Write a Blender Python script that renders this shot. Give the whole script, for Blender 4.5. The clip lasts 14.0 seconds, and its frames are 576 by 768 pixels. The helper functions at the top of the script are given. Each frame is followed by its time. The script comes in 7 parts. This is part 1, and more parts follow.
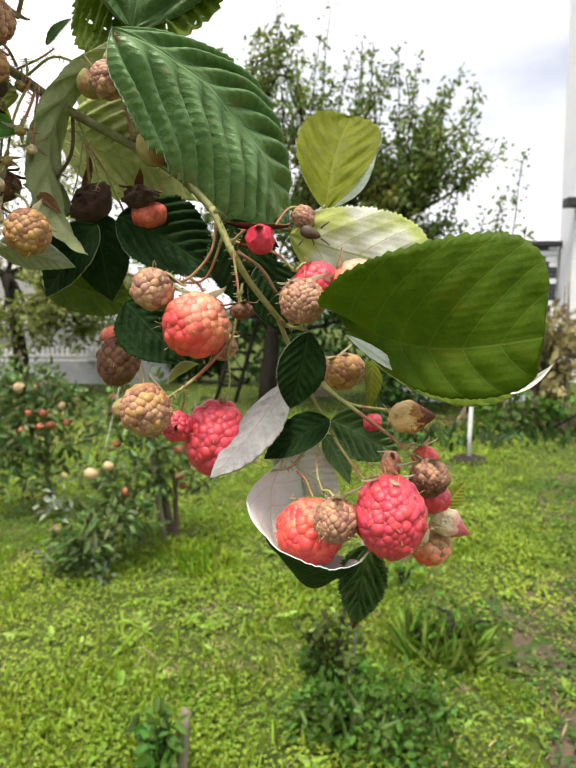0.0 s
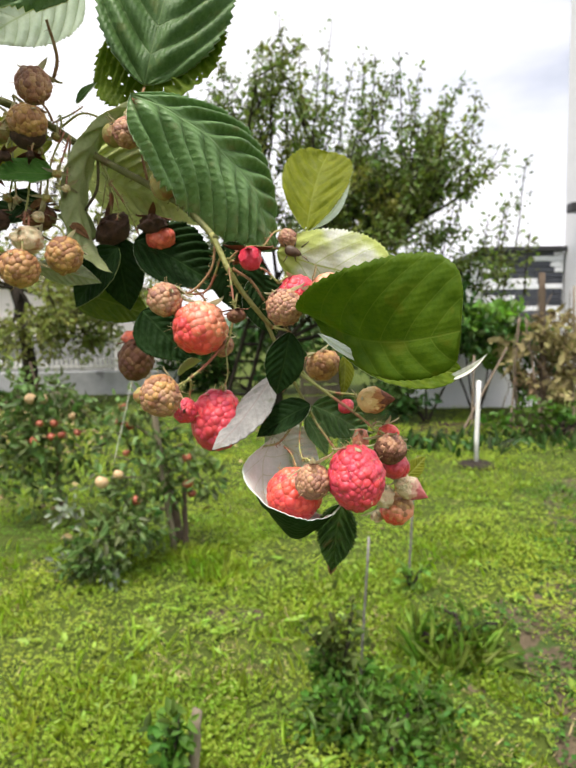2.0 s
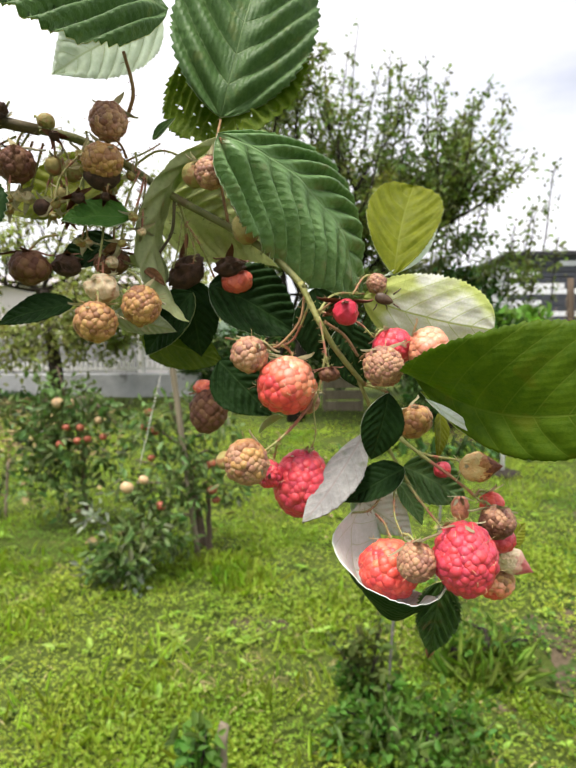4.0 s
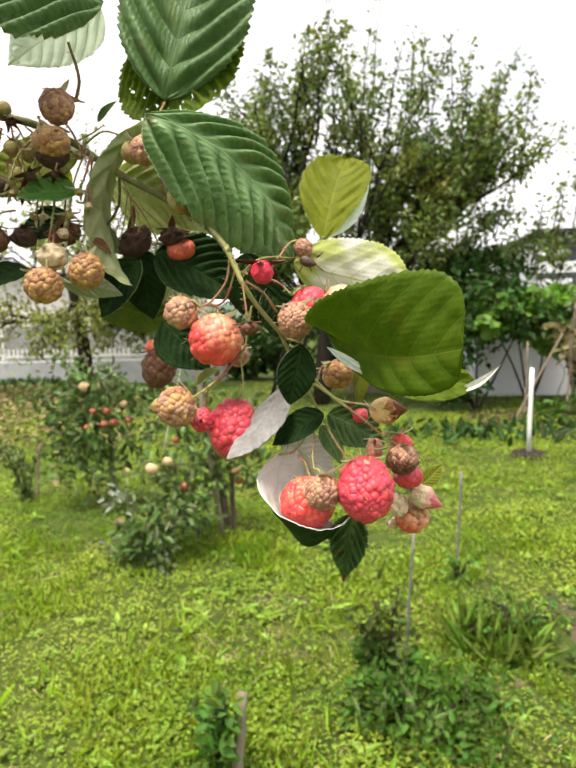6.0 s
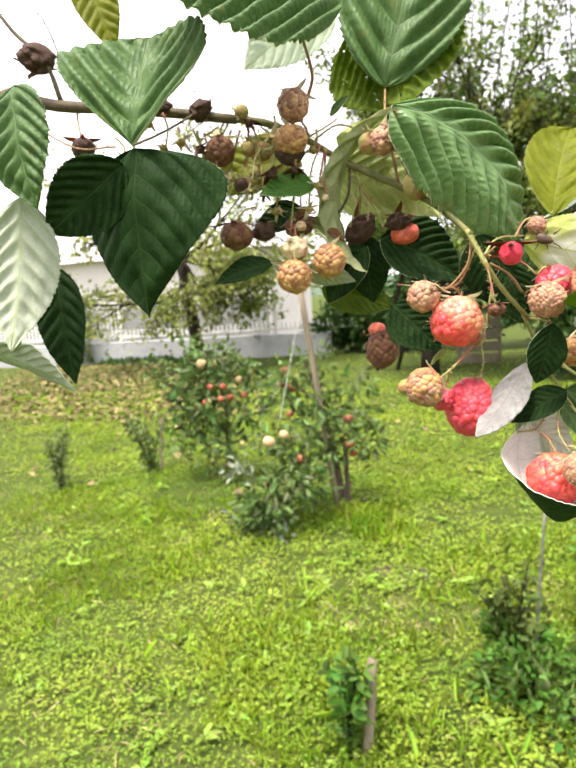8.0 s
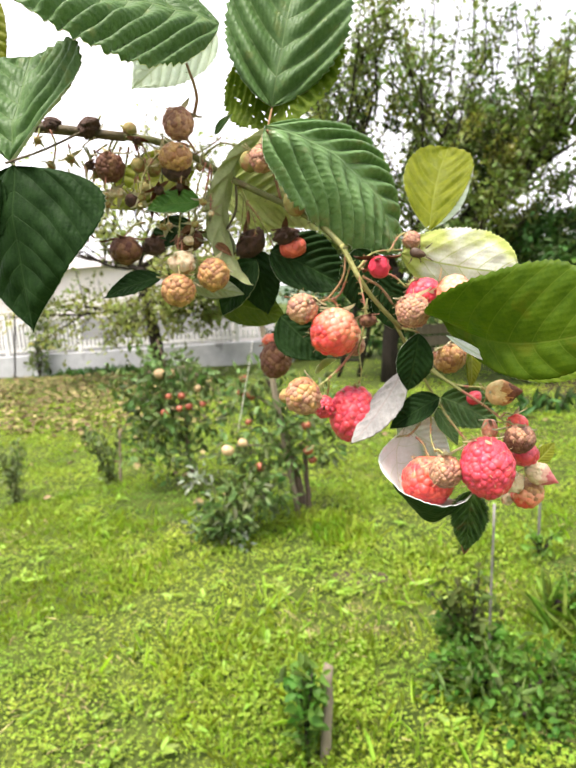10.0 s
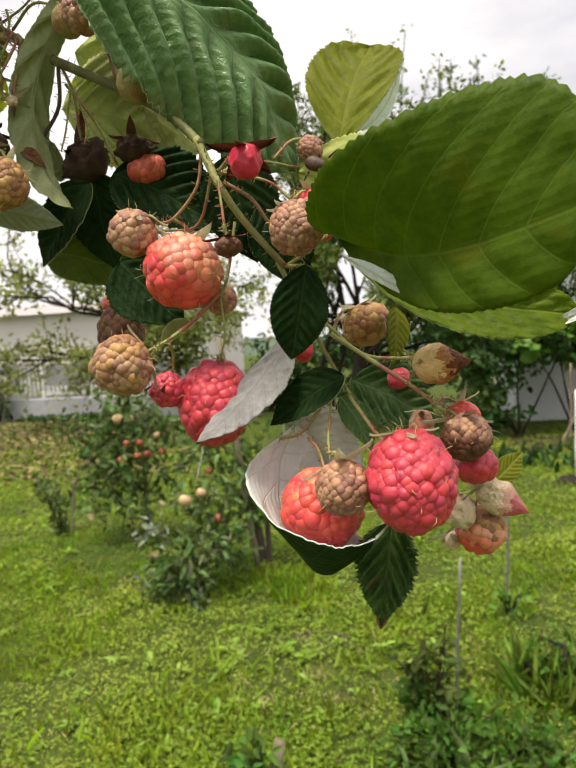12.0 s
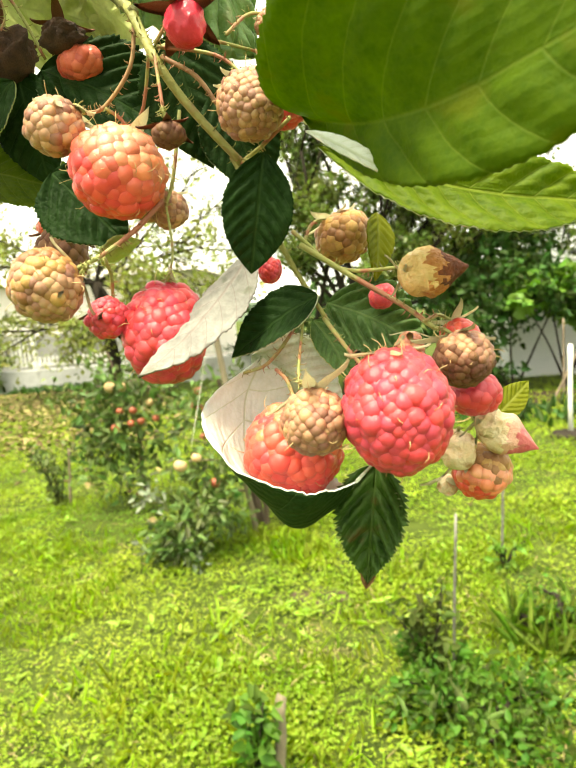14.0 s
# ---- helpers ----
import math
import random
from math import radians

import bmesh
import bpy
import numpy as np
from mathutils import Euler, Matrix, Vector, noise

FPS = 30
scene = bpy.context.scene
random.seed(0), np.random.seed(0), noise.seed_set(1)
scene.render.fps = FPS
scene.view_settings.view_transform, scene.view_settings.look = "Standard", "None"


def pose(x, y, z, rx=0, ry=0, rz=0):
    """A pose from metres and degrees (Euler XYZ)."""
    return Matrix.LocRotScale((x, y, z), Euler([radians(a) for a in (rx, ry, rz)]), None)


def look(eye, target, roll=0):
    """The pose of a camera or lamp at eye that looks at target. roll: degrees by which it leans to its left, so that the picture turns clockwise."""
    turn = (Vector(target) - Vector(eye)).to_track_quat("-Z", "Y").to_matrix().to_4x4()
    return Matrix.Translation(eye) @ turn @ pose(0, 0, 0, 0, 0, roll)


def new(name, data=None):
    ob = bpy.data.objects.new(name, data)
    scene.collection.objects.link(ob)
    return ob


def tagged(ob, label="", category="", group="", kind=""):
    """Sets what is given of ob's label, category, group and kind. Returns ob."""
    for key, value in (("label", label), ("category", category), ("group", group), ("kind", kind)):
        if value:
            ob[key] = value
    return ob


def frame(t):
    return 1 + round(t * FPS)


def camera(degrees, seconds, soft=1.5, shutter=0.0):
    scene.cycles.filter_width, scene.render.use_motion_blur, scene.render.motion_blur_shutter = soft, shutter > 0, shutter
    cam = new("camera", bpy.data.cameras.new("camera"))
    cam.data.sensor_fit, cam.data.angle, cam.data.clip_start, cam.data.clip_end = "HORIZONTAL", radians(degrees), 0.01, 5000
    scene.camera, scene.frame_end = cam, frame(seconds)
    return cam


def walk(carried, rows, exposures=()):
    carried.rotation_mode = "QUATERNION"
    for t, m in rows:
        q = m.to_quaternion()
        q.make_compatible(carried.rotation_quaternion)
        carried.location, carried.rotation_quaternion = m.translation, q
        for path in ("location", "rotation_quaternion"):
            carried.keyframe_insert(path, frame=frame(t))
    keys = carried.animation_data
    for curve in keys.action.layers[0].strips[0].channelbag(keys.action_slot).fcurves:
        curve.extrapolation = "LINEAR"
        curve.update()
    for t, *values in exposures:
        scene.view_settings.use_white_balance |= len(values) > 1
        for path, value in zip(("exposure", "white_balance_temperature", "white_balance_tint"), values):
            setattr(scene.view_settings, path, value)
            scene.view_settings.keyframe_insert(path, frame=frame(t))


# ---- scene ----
cam = camera(51.28, 14.0)
# a phone lens, held a hand's width from the berries
cam.data.dof.use_dof = True
cam.data.dof.focus_distance = 0.168
cam.data.dof.aperture_fstop = 42.0
EYE = 1.38
ROWS = [
    (0.0, -0.0000, 0.0000, 0.0000, 84.00, -0.00, 0.00),
    (0.5, -0.0022, 0.0056, -0.0066, 84.09, 1.04, 0.31),
    (1.0, -0.0016, -0.0153, 0.0012, 84.14, 0.59, 0.10),
    (1.5, -0.0055, 0.0119, 0.0161, 84.82, -0.71, -0.43),
    (2.0, 0.0090, -0.0499, -0.0028, 84.84, 0.84, 0.65),
    (2.5, 0.0062, 0.0194, -0.0005, 84.91, 0.56, 1.20),
    (3.0, -0.0001, -0.0132, -0.0014, 85.09, 0.91, 1.86),
    (3.5, -0.0000, 0.0016, -0.0067, 84.84, 1.65, 2.08),
    (4.0, -0.0206, -0.0265, 0.0194, 85.15, 0.47, 2.67),
    (4.2, -0.0127, -0.0302, 0.0151, 85.13, 0.84, 3.64),
    (6.3, 0.0250, -0.0534, 0.0043, 82.84, 1.97, 5.70),
    (6.5, 0.0200, -0.0470, -0.0049, 81.88, 3.26, 6.14),
    (7.0, 0.0147, -0.0422, 0.0077, 81.51, 3.18, 9.85),
    (7.5, -0.0100, -0.0653, 0.0172, 81.65, 3.62, 12.76),
    (7.7, -0.0361, -0.0735, 0.0161, 81.49, 3.93, 14.76),
    (9.8, -0.0062, -0.0805, 0.0175, 82.05, 4.18, 11.99),
    (10.0, 0.0031, -0.0753, 0.0158, 82.00, 4.39, 11.22),
    (10.5, 0.0091, -0.0835, 0.0198, 82.20, 4.55, 10.69),
    (11.0, 0.0163, -0.0730, 0.0253, 82.58, 4.06, 9.77),
    (11.5, 0.0118, -0.0041, 0.0003, 85.94, 2.82, 10.24),
    (12.0, 0.0260, 0.0327, -0.0275, 86.79, 3.06, 8.52),
    (12.5, 0.0395, 0.0562, -0.0318, 83.97, 4.82, 8.20),
    (13.0, 0.0383, 0.0616, -0.0352, 83.22, 4.91, 7.91),
    (13.5, 0.0357, 0.0608, -0.0410, 83.29, 4.74, 7.88),
    (14.0, 0.0287, 0.0619, -0.0406, 83.32, 4.73, 7.78),
]
EXPOSURES = [(0.0, 0.62, 6550, 14), (4.2, 0.65, 6550, 14), (6.3, 0.93, 6800, 14), (7.0, 1.28, 6800, 16), (7.5, 1.27, 6700, 17), (11.2, 1.05, 6600, 17), (11.6, 0.47, 6800, 14), (12.1, 0.32, 7000, 14), (12.5, 0.90, 7800, 8), (12.9, 1.74, 8200, 3), (13.5, 1.58, 8300, 0), (14.0, 1.51, 8300, -1)]
walk(cam, [(t, pose(x, y, EYE + z, rx, ry, rz)) for t, x, y, z, rx, ry, rz in ROWS], EXPOSURES)

# ---- world and sun ----
SUN_WAY = Vector((-0.16, -0.30, 0.93)).normalized()
world = bpy.data.worlds.new("overcast_sky")
scene.world = world
world.use_nodes = True
wn, wl = world.node_tree.nodes, world.node_tree.links
wn.clear()
w_out, w_bg = wn.new("ShaderNodeOutputWorld"), wn.new("ShaderNodeBackground")
w_sky, w_co = wn.new("ShaderNodeTexSky"), wn.new("ShaderNodeTexCoord")
w_sky.sky_type, w_sky.sun_disc = "NISHITA", False
w_sky.sun_elevation, w_sky.sun_rotation = math.asin(SUN_WAY.z), math.atan2(SUN_WAY.x, SUN_WAY.y)
w_map, w_noise, w_ramp, w_mix = (wn.new(k) for k in ("ShaderNodeMapping", "ShaderNodeTexNoise", "ShaderNodeValToRGB", "ShaderNodeMix"))
w_map.inputs["Scale"].default_value = (1.0, 1.0, 2.6)
w_map.inputs["Location"].default_value = (0.35, 0.1, 0.0)
w_noise.inputs["Scale"].default_value, w_noise.inputs["Detail"].default_value = 1.7, 6
w_ramp.color_ramp.elements[0].position, w_ramp.color_ramp.elements[0].color = 0.30, (0.45, 0.45, 0.45, 1)
w_ramp.color_ramp.elements[1].position, w_ramp.color_ramp.elements[1].color = 0.50, (1, 1, 1, 1)
w_mix.data_type = "RGBA"
w_mix.inputs["B"].default_value = (11.0, 11.2, 11.6, 1)
wl.new(w_co.outputs["Generated"], w_map.inputs["Vector"])
wl.new(w_map.outputs["Vector"], w_noise.inputs["Vector"])
wl.new(w_noise.outputs["Fac"], w_ramp.inputs["Fac"])
wl.new(w_ramp.outputs["Color"], w_mix.inputs["Factor"])
wl.new(w_sky.outputs["Color"], w_mix.inputs["A"])
wl.new(w_mix.outputs["Result"], w_bg.inputs["Color"])
w_bg.inputs["Strength"].default_value = 0.078
wl.new(w_bg.outputs["Background"], w_out.inputs["Surface"])

sun = new("sun", bpy.data.lights.new("sun", "SUN"))
sun.data.energy, sun.data.angle, sun.data.color = 3.7, radians(20), (1.0, 0.95, 0.87)
sun.matrix_world = look(SUN_WAY * 50, (0, 0, 0))

# ---- materials ----


def material(name, c1, c2, scale=8.0, rough=0.7, bump=0.3, fine=6.0, spec=0.4, metal=0.0, translucent=0.0,
             vein=None, vein_mix=0.6, island=0.0, sub=0.0, stretch=(1, 1, 1), c3=None, c3_at=0.62, bump_dist=0.01, coat=0.0, tip_tint=None):
    """A worn surface: two colours mixed by noise, a third in patches, fine relief, per-piece variation."""
    m = bpy.data.materials.new(name)
    m.use_nodes = True
    n, l = m.node_tree.nodes, m.node_tree.links
    b = n["Principled BSDF"]
    co, mp = n.new("ShaderNodeTexCoord"), n.new("ShaderNodeMapping")
    mp.inputs["Scale"].default_value = stretch
    l.new(co.outputs["Object"], mp.inputs["Vector"])
    big, small, ramp = n.new("ShaderNodeTexNoise"), n.new("ShaderNodeTexNoise"), n.new("ShaderNodeValToRGB")
    big.inputs["Scale"].default_value, big.inputs["Detail"].default_value = scale, 5
    small.inputs["Scale"].default_value, small.inputs["Detail"].default_value = scale * fine, 4
    for t in (big, small):
        l.new(mp.outputs["Vector"], t.inputs["Vector"])
    e = ramp.color_ramp.elements
    e[0].position, e[0].color, e[1].position, e[1].color = 0.34, (*c1, 1), 0.66, (*c2, 1)
    blend = n.new("ShaderNodeMix")
    blend.data_type, blend.blend_type = "FLOAT", "MIX"
    blend.inputs["Factor"].default_value = 0.35
    l.new(big.outputs["Fac"], blend.inputs["A"])
    l.new(small.outputs["Fac"], blend.inputs["B"])
    l.new(blend.outputs["Result"], ramp.inputs["Fac"])
    colour = ramp.outputs["Color"]

    def mix(fac, colour_b, base):
        x = n.new("ShaderNodeMix")
        x.data_type = "RGBA"
        x.inputs["B"].default_value = (*colour_b, 1)
        l.new(base, x.inputs["A"])
        l.new(fac, x.inputs["Factor"])
        return x.outputs["Result"]

    if c3:
        spots, edge = n.new("ShaderNodeTexNoise"), n.new("ShaderNodeMapRange")
        spots.inputs["Scale"].default_value, spots.inputs["Detail"].default_value = scale * 0.6, 7
        edge.inputs["From Min"].default_value, edge.inputs["From Max"].default_value = c3_at, c3_at + 0.09
        l.new(mp.outputs["Vector"], spots.inputs["Vector"])
        l.new(spots.outputs["Fac"], edge.inputs["Value"])
        colour = mix(edge.outputs["Result"], c3, colour)
    # blends to a paler colour towards the local +z end, each drupelet's outer tip
    if tip_tint:
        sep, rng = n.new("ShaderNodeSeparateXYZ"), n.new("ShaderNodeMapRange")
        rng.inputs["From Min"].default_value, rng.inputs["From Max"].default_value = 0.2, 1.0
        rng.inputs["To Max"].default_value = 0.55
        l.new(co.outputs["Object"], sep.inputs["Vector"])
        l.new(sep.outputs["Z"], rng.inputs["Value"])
        colour = mix(rng.outputs["Result"], tip_tint, colour)
    if vein:
        def math_node(kind, a, value):
            k = n.new("ShaderNodeMath")
            k.operation = kind
            l.new(a, k.inputs[0])
            if isinstance(value, (int, float)):
                k.inputs[1].default_value = value
            else:
                l.new(value, k.inputs[1])
            return k.outputs["Value"]

        def line_node(attribute, fold, inner, outer):
            at, rng = n.new("ShaderNodeAttribute"), n.new("ShaderNodeMapRange")
            at.attribute_name = attribute
            d = math_node("PINGPONG", at.outputs["Fac"], fold)
            rng.interpolation_type = "SMOOTHSTEP"
            rng.inputs["From Min"].default_value, rng.inputs["From Max"].default_value = inner, outer
            rng.inputs["To Min"].default_value, rng.inputs["To Max"].default_value = 1, 0
            l.new(d, rng.inputs["Value"])
            return rng.outputs["Result"]

        lines = math_node("MAXIMUM", line_node("rib", 0.5, 0.004, 0.040), line_node("off", 1.0, 0.0001, 0.0006))
        cells, net = n.new("ShaderNodeTexVoronoi"), n.new("ShaderNodeMapRange")
        cells.feature = "DISTANCE_TO_EDGE"
        cells.inputs["Scale"].default_value = 680
        net.interpolation_type = "SMOOTHSTEP"
        net.inputs["From Max"].default_value = 0.22
        l.new(mp.outputs["Vector"], cells.inputs["Vector"])
        l.new(cells.outputs["Distance"], net.inputs["Value"])
        colour = mix(math_node("MULTIPLY", lines, vein_mix), vein, colour)
        mesh_lines = math_node("MULTIPLY", math_node("SUBTRACT", net.outputs["Result"], 1.0), -0.22 * vein_mix)
        colour = mix(mesh_lines, vein, colour)
        off, shift = n.new("ShaderNodeAttribute"), math_node("MULTIPLY", big.outputs["Fac"], 0.0030)
        off.attribute_name = "off"
        ladder = math_node("MULTIPLY", math_node("PINGPONG", math_node("ADD", off.outputs["Fac"], shift), 0.0012), 420.0)
        relief = math_node("ADD", math_node("MULTIPLY", small.outputs["Fac"], 0.22), math_node("SUBTRACT", math_node("ADD", math_node("MULTIPLY", net.outputs["Result"], 0.16), ladder), lines))
    if island:
        geo, info, add = n.new("ShaderNodeNewGeometry"), n.new("ShaderNodeObjectInfo"), n.new("ShaderNodeMath")
        add.operation = "ADD"
        l.new(geo.outputs["Random Per Island"], add.inputs[0])
        l.new(info.outputs["Random"], add.inputs[1])
        fr = n.new("ShaderNodeMath")
        fr.operation = "FRACT"
        l.new(add.outputs["Value"], fr.inputs[0])
        rng = n.new("ShaderNodeMapRange")
        rng.inputs["To Min"].default_value, rng.inputs["To Max"].default_value = 1 - island, 1 + island
        l.new(fr.outputs["Value"], rng.inputs["Value"])
        hsv = n.new("ShaderNodeHueSaturation")
        hue = n.new("ShaderNodeMapRange")
        hue.inputs["To Min"].default_value, hue.inputs["To Max"].default_value = 0.5 - island * 0.05, 0.5 + island * 0.05
        l.new(fr.outputs["Value"], hue.inputs["Value"])
        l.new(hue.outputs["Result"], hsv.inputs["Hue"])
        l.new(rng.outputs["Result"], hsv.inputs["Value"])
        l.new(colour, hsv.inputs["Color"])
        colour = hsv.outputs["Color"]
    l.new(colour, b.inputs["Base Color"])
    b.inputs["Roughness"].default_value, b.inputs["Metallic"].default_value = rough, metal
    b.inputs["Specular IOR Level"].default_value = spec
    b.inputs["Coat Weight"].default_value = coat
    b.inputs["Coat Roughness"].default_value = 0.25
    if sub:
        b.inputs["Subsurface Weight"].default_value = sub
        b.inputs["Subsurface Radius"].default_value = (1.0, 0.35, 0.25)
        b.inputs["Subsurface Scale"].default_value = 0.003
    if bump:
        bp = n.new("ShaderNodeBump")
        bp.inputs["Strength"].default_value, bp.inputs["Distance"].default_value = bump, bump_dist
        l.new(relief if vein else small.outputs["Fac"], bp.inputs["Height"])
        l.new(bp.outputs["Normal"], b.inputs["Normal"])
    if translucent:
        tr, ms = n.new("ShaderNodeBsdfTranslucent"), n.new("ShaderNodeMixShader")
        bright = n.new("ShaderNodeHueSaturation")
        bright.inputs["Value"].default_value, bright.inputs["Saturation"].default_value = 1.9, 1.1
        l.new(colour, bright.inputs["Color"])
        l.new(bright.outputs["Color"], tr.inputs["Color"])
        ms.inputs["Fac"].default_value = translucent
        l.new(b.outputs["BSDF"], ms.inputs[1])
        l.new(tr.outputs["BSDF"], ms.inputs[2])
        l.new(ms.outputs["Shader"], n["Material Output"].inputs["Surface"])
    return m


M = {}
NEAR = dict(scale=160, bump_dist=0.0007, fine=4.0)
M["leaf_green"] = material("leaf_green", (0.044, 0.104, 0.024), (0.080, 0.158, 0.042), rough=0.5, bump=0.55, spec=0.28, translucent=0.18, vein=(0.16, 0.24, 0.09), vein_mix=0.5, c3=(0.100, 0.150, 0.035), c3_at=0.6, **NEAR)
M["leaf_lime"] = material("leaf_lime", (0.058, 0.116, 0.004), (0.096, 0.164, 0.007), rough=0.5, bump=0.22, spec=0.14, translucent=0.42, vein=(0.22, 0.27, 0.05), vein_mix=0.24, c3=(0.105, 0.140, 0.006), c3_at=0.58, **NEAR)
M["leaf_yellow"] = material("leaf_yellow", (0.145, 0.172, 0.010), (0.220, 0.240, 0.018), rough=0.55, bump=0.35, spec=0.2, translucent=0.5, vein=(0.28, 0.30, 0.06), vein_mix=0.5, **NEAR)
# near-black copy of the leaf green: shade on inner leaves put into the colour
M["leaf_shaded"] = material("leaf_shaded", (0.007, 0.022, 0.005), (0.016, 0.042, 0.010), rough=0.55, bump=0.5, spec=0.06, translucent=0.06, vein=(0.035, 0.07, 0.02), vein_mix=0.5, **NEAR)
M["leaf_under"] = material("leaf_under", (0.43, 0.47, 0.37), (0.55, 0.59, 0.49), rough=0.85, bump=0.3, spec=0.15, translucent=0.34, vein=(0.36, 0.43, 0.14), vein_mix=0.6, **NEAR)
M["leaf_under_lime"] = material("leaf_under_lime", (0.44, 0.48, 0.25), (0.58, 0.60, 0.38), rough=0.8, bump=0.7, spec=0.2, translucent=0.55, vein=(0.50, 0.54, 0.30), vein_mix=0.7, **NEAR)
M["leaf_grey"] = material("leaf_grey", (0.22, 0.22, 0.21), (0.32, 0.32, 0.30), rough=0.85, bump=0.5, spec=0.12, translucent=0.1, vein=(0.21, 0.15, 0.14), vein_mix=0.4, c3=(0.19, 0.205, 0.165), c3_at=0.6, **NEAR)
M["leaf_khaki"] = material("leaf_khaki", (0.42, 0.45, 0.22), (0.56, 0.58, 0.34), rough=0.75, bump=0.8, spec=0.15, translucent=0.52, vein=(0.50, 0.50, 0.32), vein_mix=0.5, **NEAR)
# white underside; the yellow-green c3 patches paint in light coming through the blade
M["leaf_pale"] = material("leaf_pale", (0.62, 0.64, 0.58), (0.70, 0.72, 0.66), rough=0.92, bump=0.18, spec=0.05, translucent=0.17, vein=(0.38, 0.46, 0.12), vein_mix=0.9, c3=(0.48, 0.55, 0.18), c3_at=0.50, scale=42, bump_dist=0.0007, fine=6.0)
M["leaf_ribbed"] = material("leaf_ribbed", (0.094, 0.194, 0.056), (0.146, 0.262, 0.086), rough=0.40, bump=0.55, spec=0.45, translucent=0.15, vein=(0.20, 0.29, 0.13), vein_mix=0.5, c3=(0.15, 0.20, 0.07), c3_at=0.6, **NEAR)
M["leaf_fresh"] = material("leaf_fresh", (0.070, 0.128, 0.006), (0.125, 0.185, 0.012), rough=0.55, bump=0.5, spec=0.15, translucent=0.42, vein=(0.24, 0.28, 0.05), vein_mix=0.45, **NEAR)
M["leaf_toothed"] = material("leaf_toothed", (0.022, 0.058, 0.010), (0.060, 0.125, 0.024), rough=0.5, bump=0.6, spec=0.2, translucent=0.15, vein=(0.09, 0.14, 0.04), vein_mix=0.5, c3=(0.10, 0.055, 0.02), c3_at=0.60, **NEAR)
M["leaf_bright"] = material("leaf_bright", (0.050, 0.145, 0.020), (0.085, 0.200, 0.032), rough=0.5, bump=0.4, spec=0.2, translucent=0.35, vein=(0.14, 0.25, 0.06), vein_mix=0.4, **NEAR)
M["leaf_white"] = material("leaf_white", (0.68, 0.73, 0.68), (0.78, 0.82, 0.78), rough=0.85, bump=0.4, spec=0.15, translucent=0.25, vein=(0.50, 0.56, 0.38), vein_mix=0.6, **NEAR)
M["leaf_dry"] = material("leaf_dry", (0.16, 0.07, 0.03), (0.34, 0.19, 0.09), rough=0.85, bump=0.8, spec=0.2, translucent=0.15, vein=(0.12, 0.06, 0.03), vein_mix=0.5, **NEAR)
M["cane"] = material("cane", (0.075, 0.085, 0.022), (0.16, 0.16, 0.045), scale=120, rough=0.6, bump=0.6, bump_dist=0.0008, c3=(0.10, 0.05, 0.025), c3_at=0.58)
M["cane_green"] = material("cane_green", (0.16, 0.17, 0.04), (0.27, 0.26, 0.08), scale=120, rough=0.6, bump=0.6, bump_dist=0.0008, c3=(0.20, 0.10, 0.05), c3_at=0.60)
M["cane_brown"] = material("cane_brown", (0.05, 0.038, 0.02), (0.13, 0.10, 0.045), scale=120, rough=0.7, bump=0.6, bump_dist=0.0006)
M["stalk"] = material("stalk", (0.22, 0.25, 0.07), (0.33, 0.32, 0.12), scale=200, rough=0.6, bump=0.3, bump_dist=0.0004, c3=(0.30, 0.12, 0.07), c3_at=0.5)
M["stalk_red"] = material("stalk_red", (0.20, 0.085, 0.04), (0.31, 0.20, 0.085), scale=200, rough=0.6, bump=0.3, bump_dist=0.0004)
DR = dict(scale=2.2, fine=5.0, bump=0.2, bump_dist=0.05)
M["drupelet_red"] = material("drupelet_red", (0.46, 0.010, 0.030), (0.59, 0.032, 0.057), rough=0.32, spec=0.5, sub=0.22, island=0.12, coat=0.15, tip_tint=(0.71, 0.085, 0.115), **DR)
M["drupelet_orange"] = material("drupelet_orange", (0.66, 0.055, 0.036), (0.75, 0.125, 0.070), rough=0.30, spec=0.5, sub=0.2, island=0.14, coat=0.18, tip_tint=(0.81, 0.22, 0.125), **DR)
M["drupelet_coral"] = material("drupelet_coral", (0.60, 0.020, 0.030), (0.73, 0.075, 0.055), rough=0.30, spec=0.5, sub=0.2, island=0.12, coat=0.18, tip_tint=(0.78, 0.105, 0.078), **DR)
M["drupelet_apricot"] = material("drupelet_apricot", (0.68, 0.10, 0.055), (0.76, 0.19, 0.10), rough=0.30, spec=0.5, sub=0.22, island=0.14, coat=0.2, tip_tint=(0.81, 0.31, 0.185), **DR)
M["drupelet_peach"] = material("drupelet_peach", (0.68, 0.17, 0.085), (0.75, 0.28, 0.15), rough=0.28, spec=0.5, sub=0.25, island=0.14, coat=0.25, tip_tint=(0.80, 0.39, 0.26), **DR)
M["drupelet_tan"] = material("drupelet_tan", (0.25, 0.085, 0.052), (0.38, 0.18, 0.105), rough=0.42, spec=0.45, sub=0.12, island=0.34, c3=(0.28, 0.075, 0.05), c3_at=0.58, tip_tint=(0.44, 0.265, 0.155), **DR)
M["drupelet_gold"] = material("drupelet_gold", (0.225, 0.088, 0.036), (0.37, 0.165, 0.058), rough=0.42, spec=0.45, sub=0.1, island=0.32, c3=(0.25, 0.08, 0.04), c3_at=0.58, tip_tint=(0.47, 0.275, 0.105), **DR)
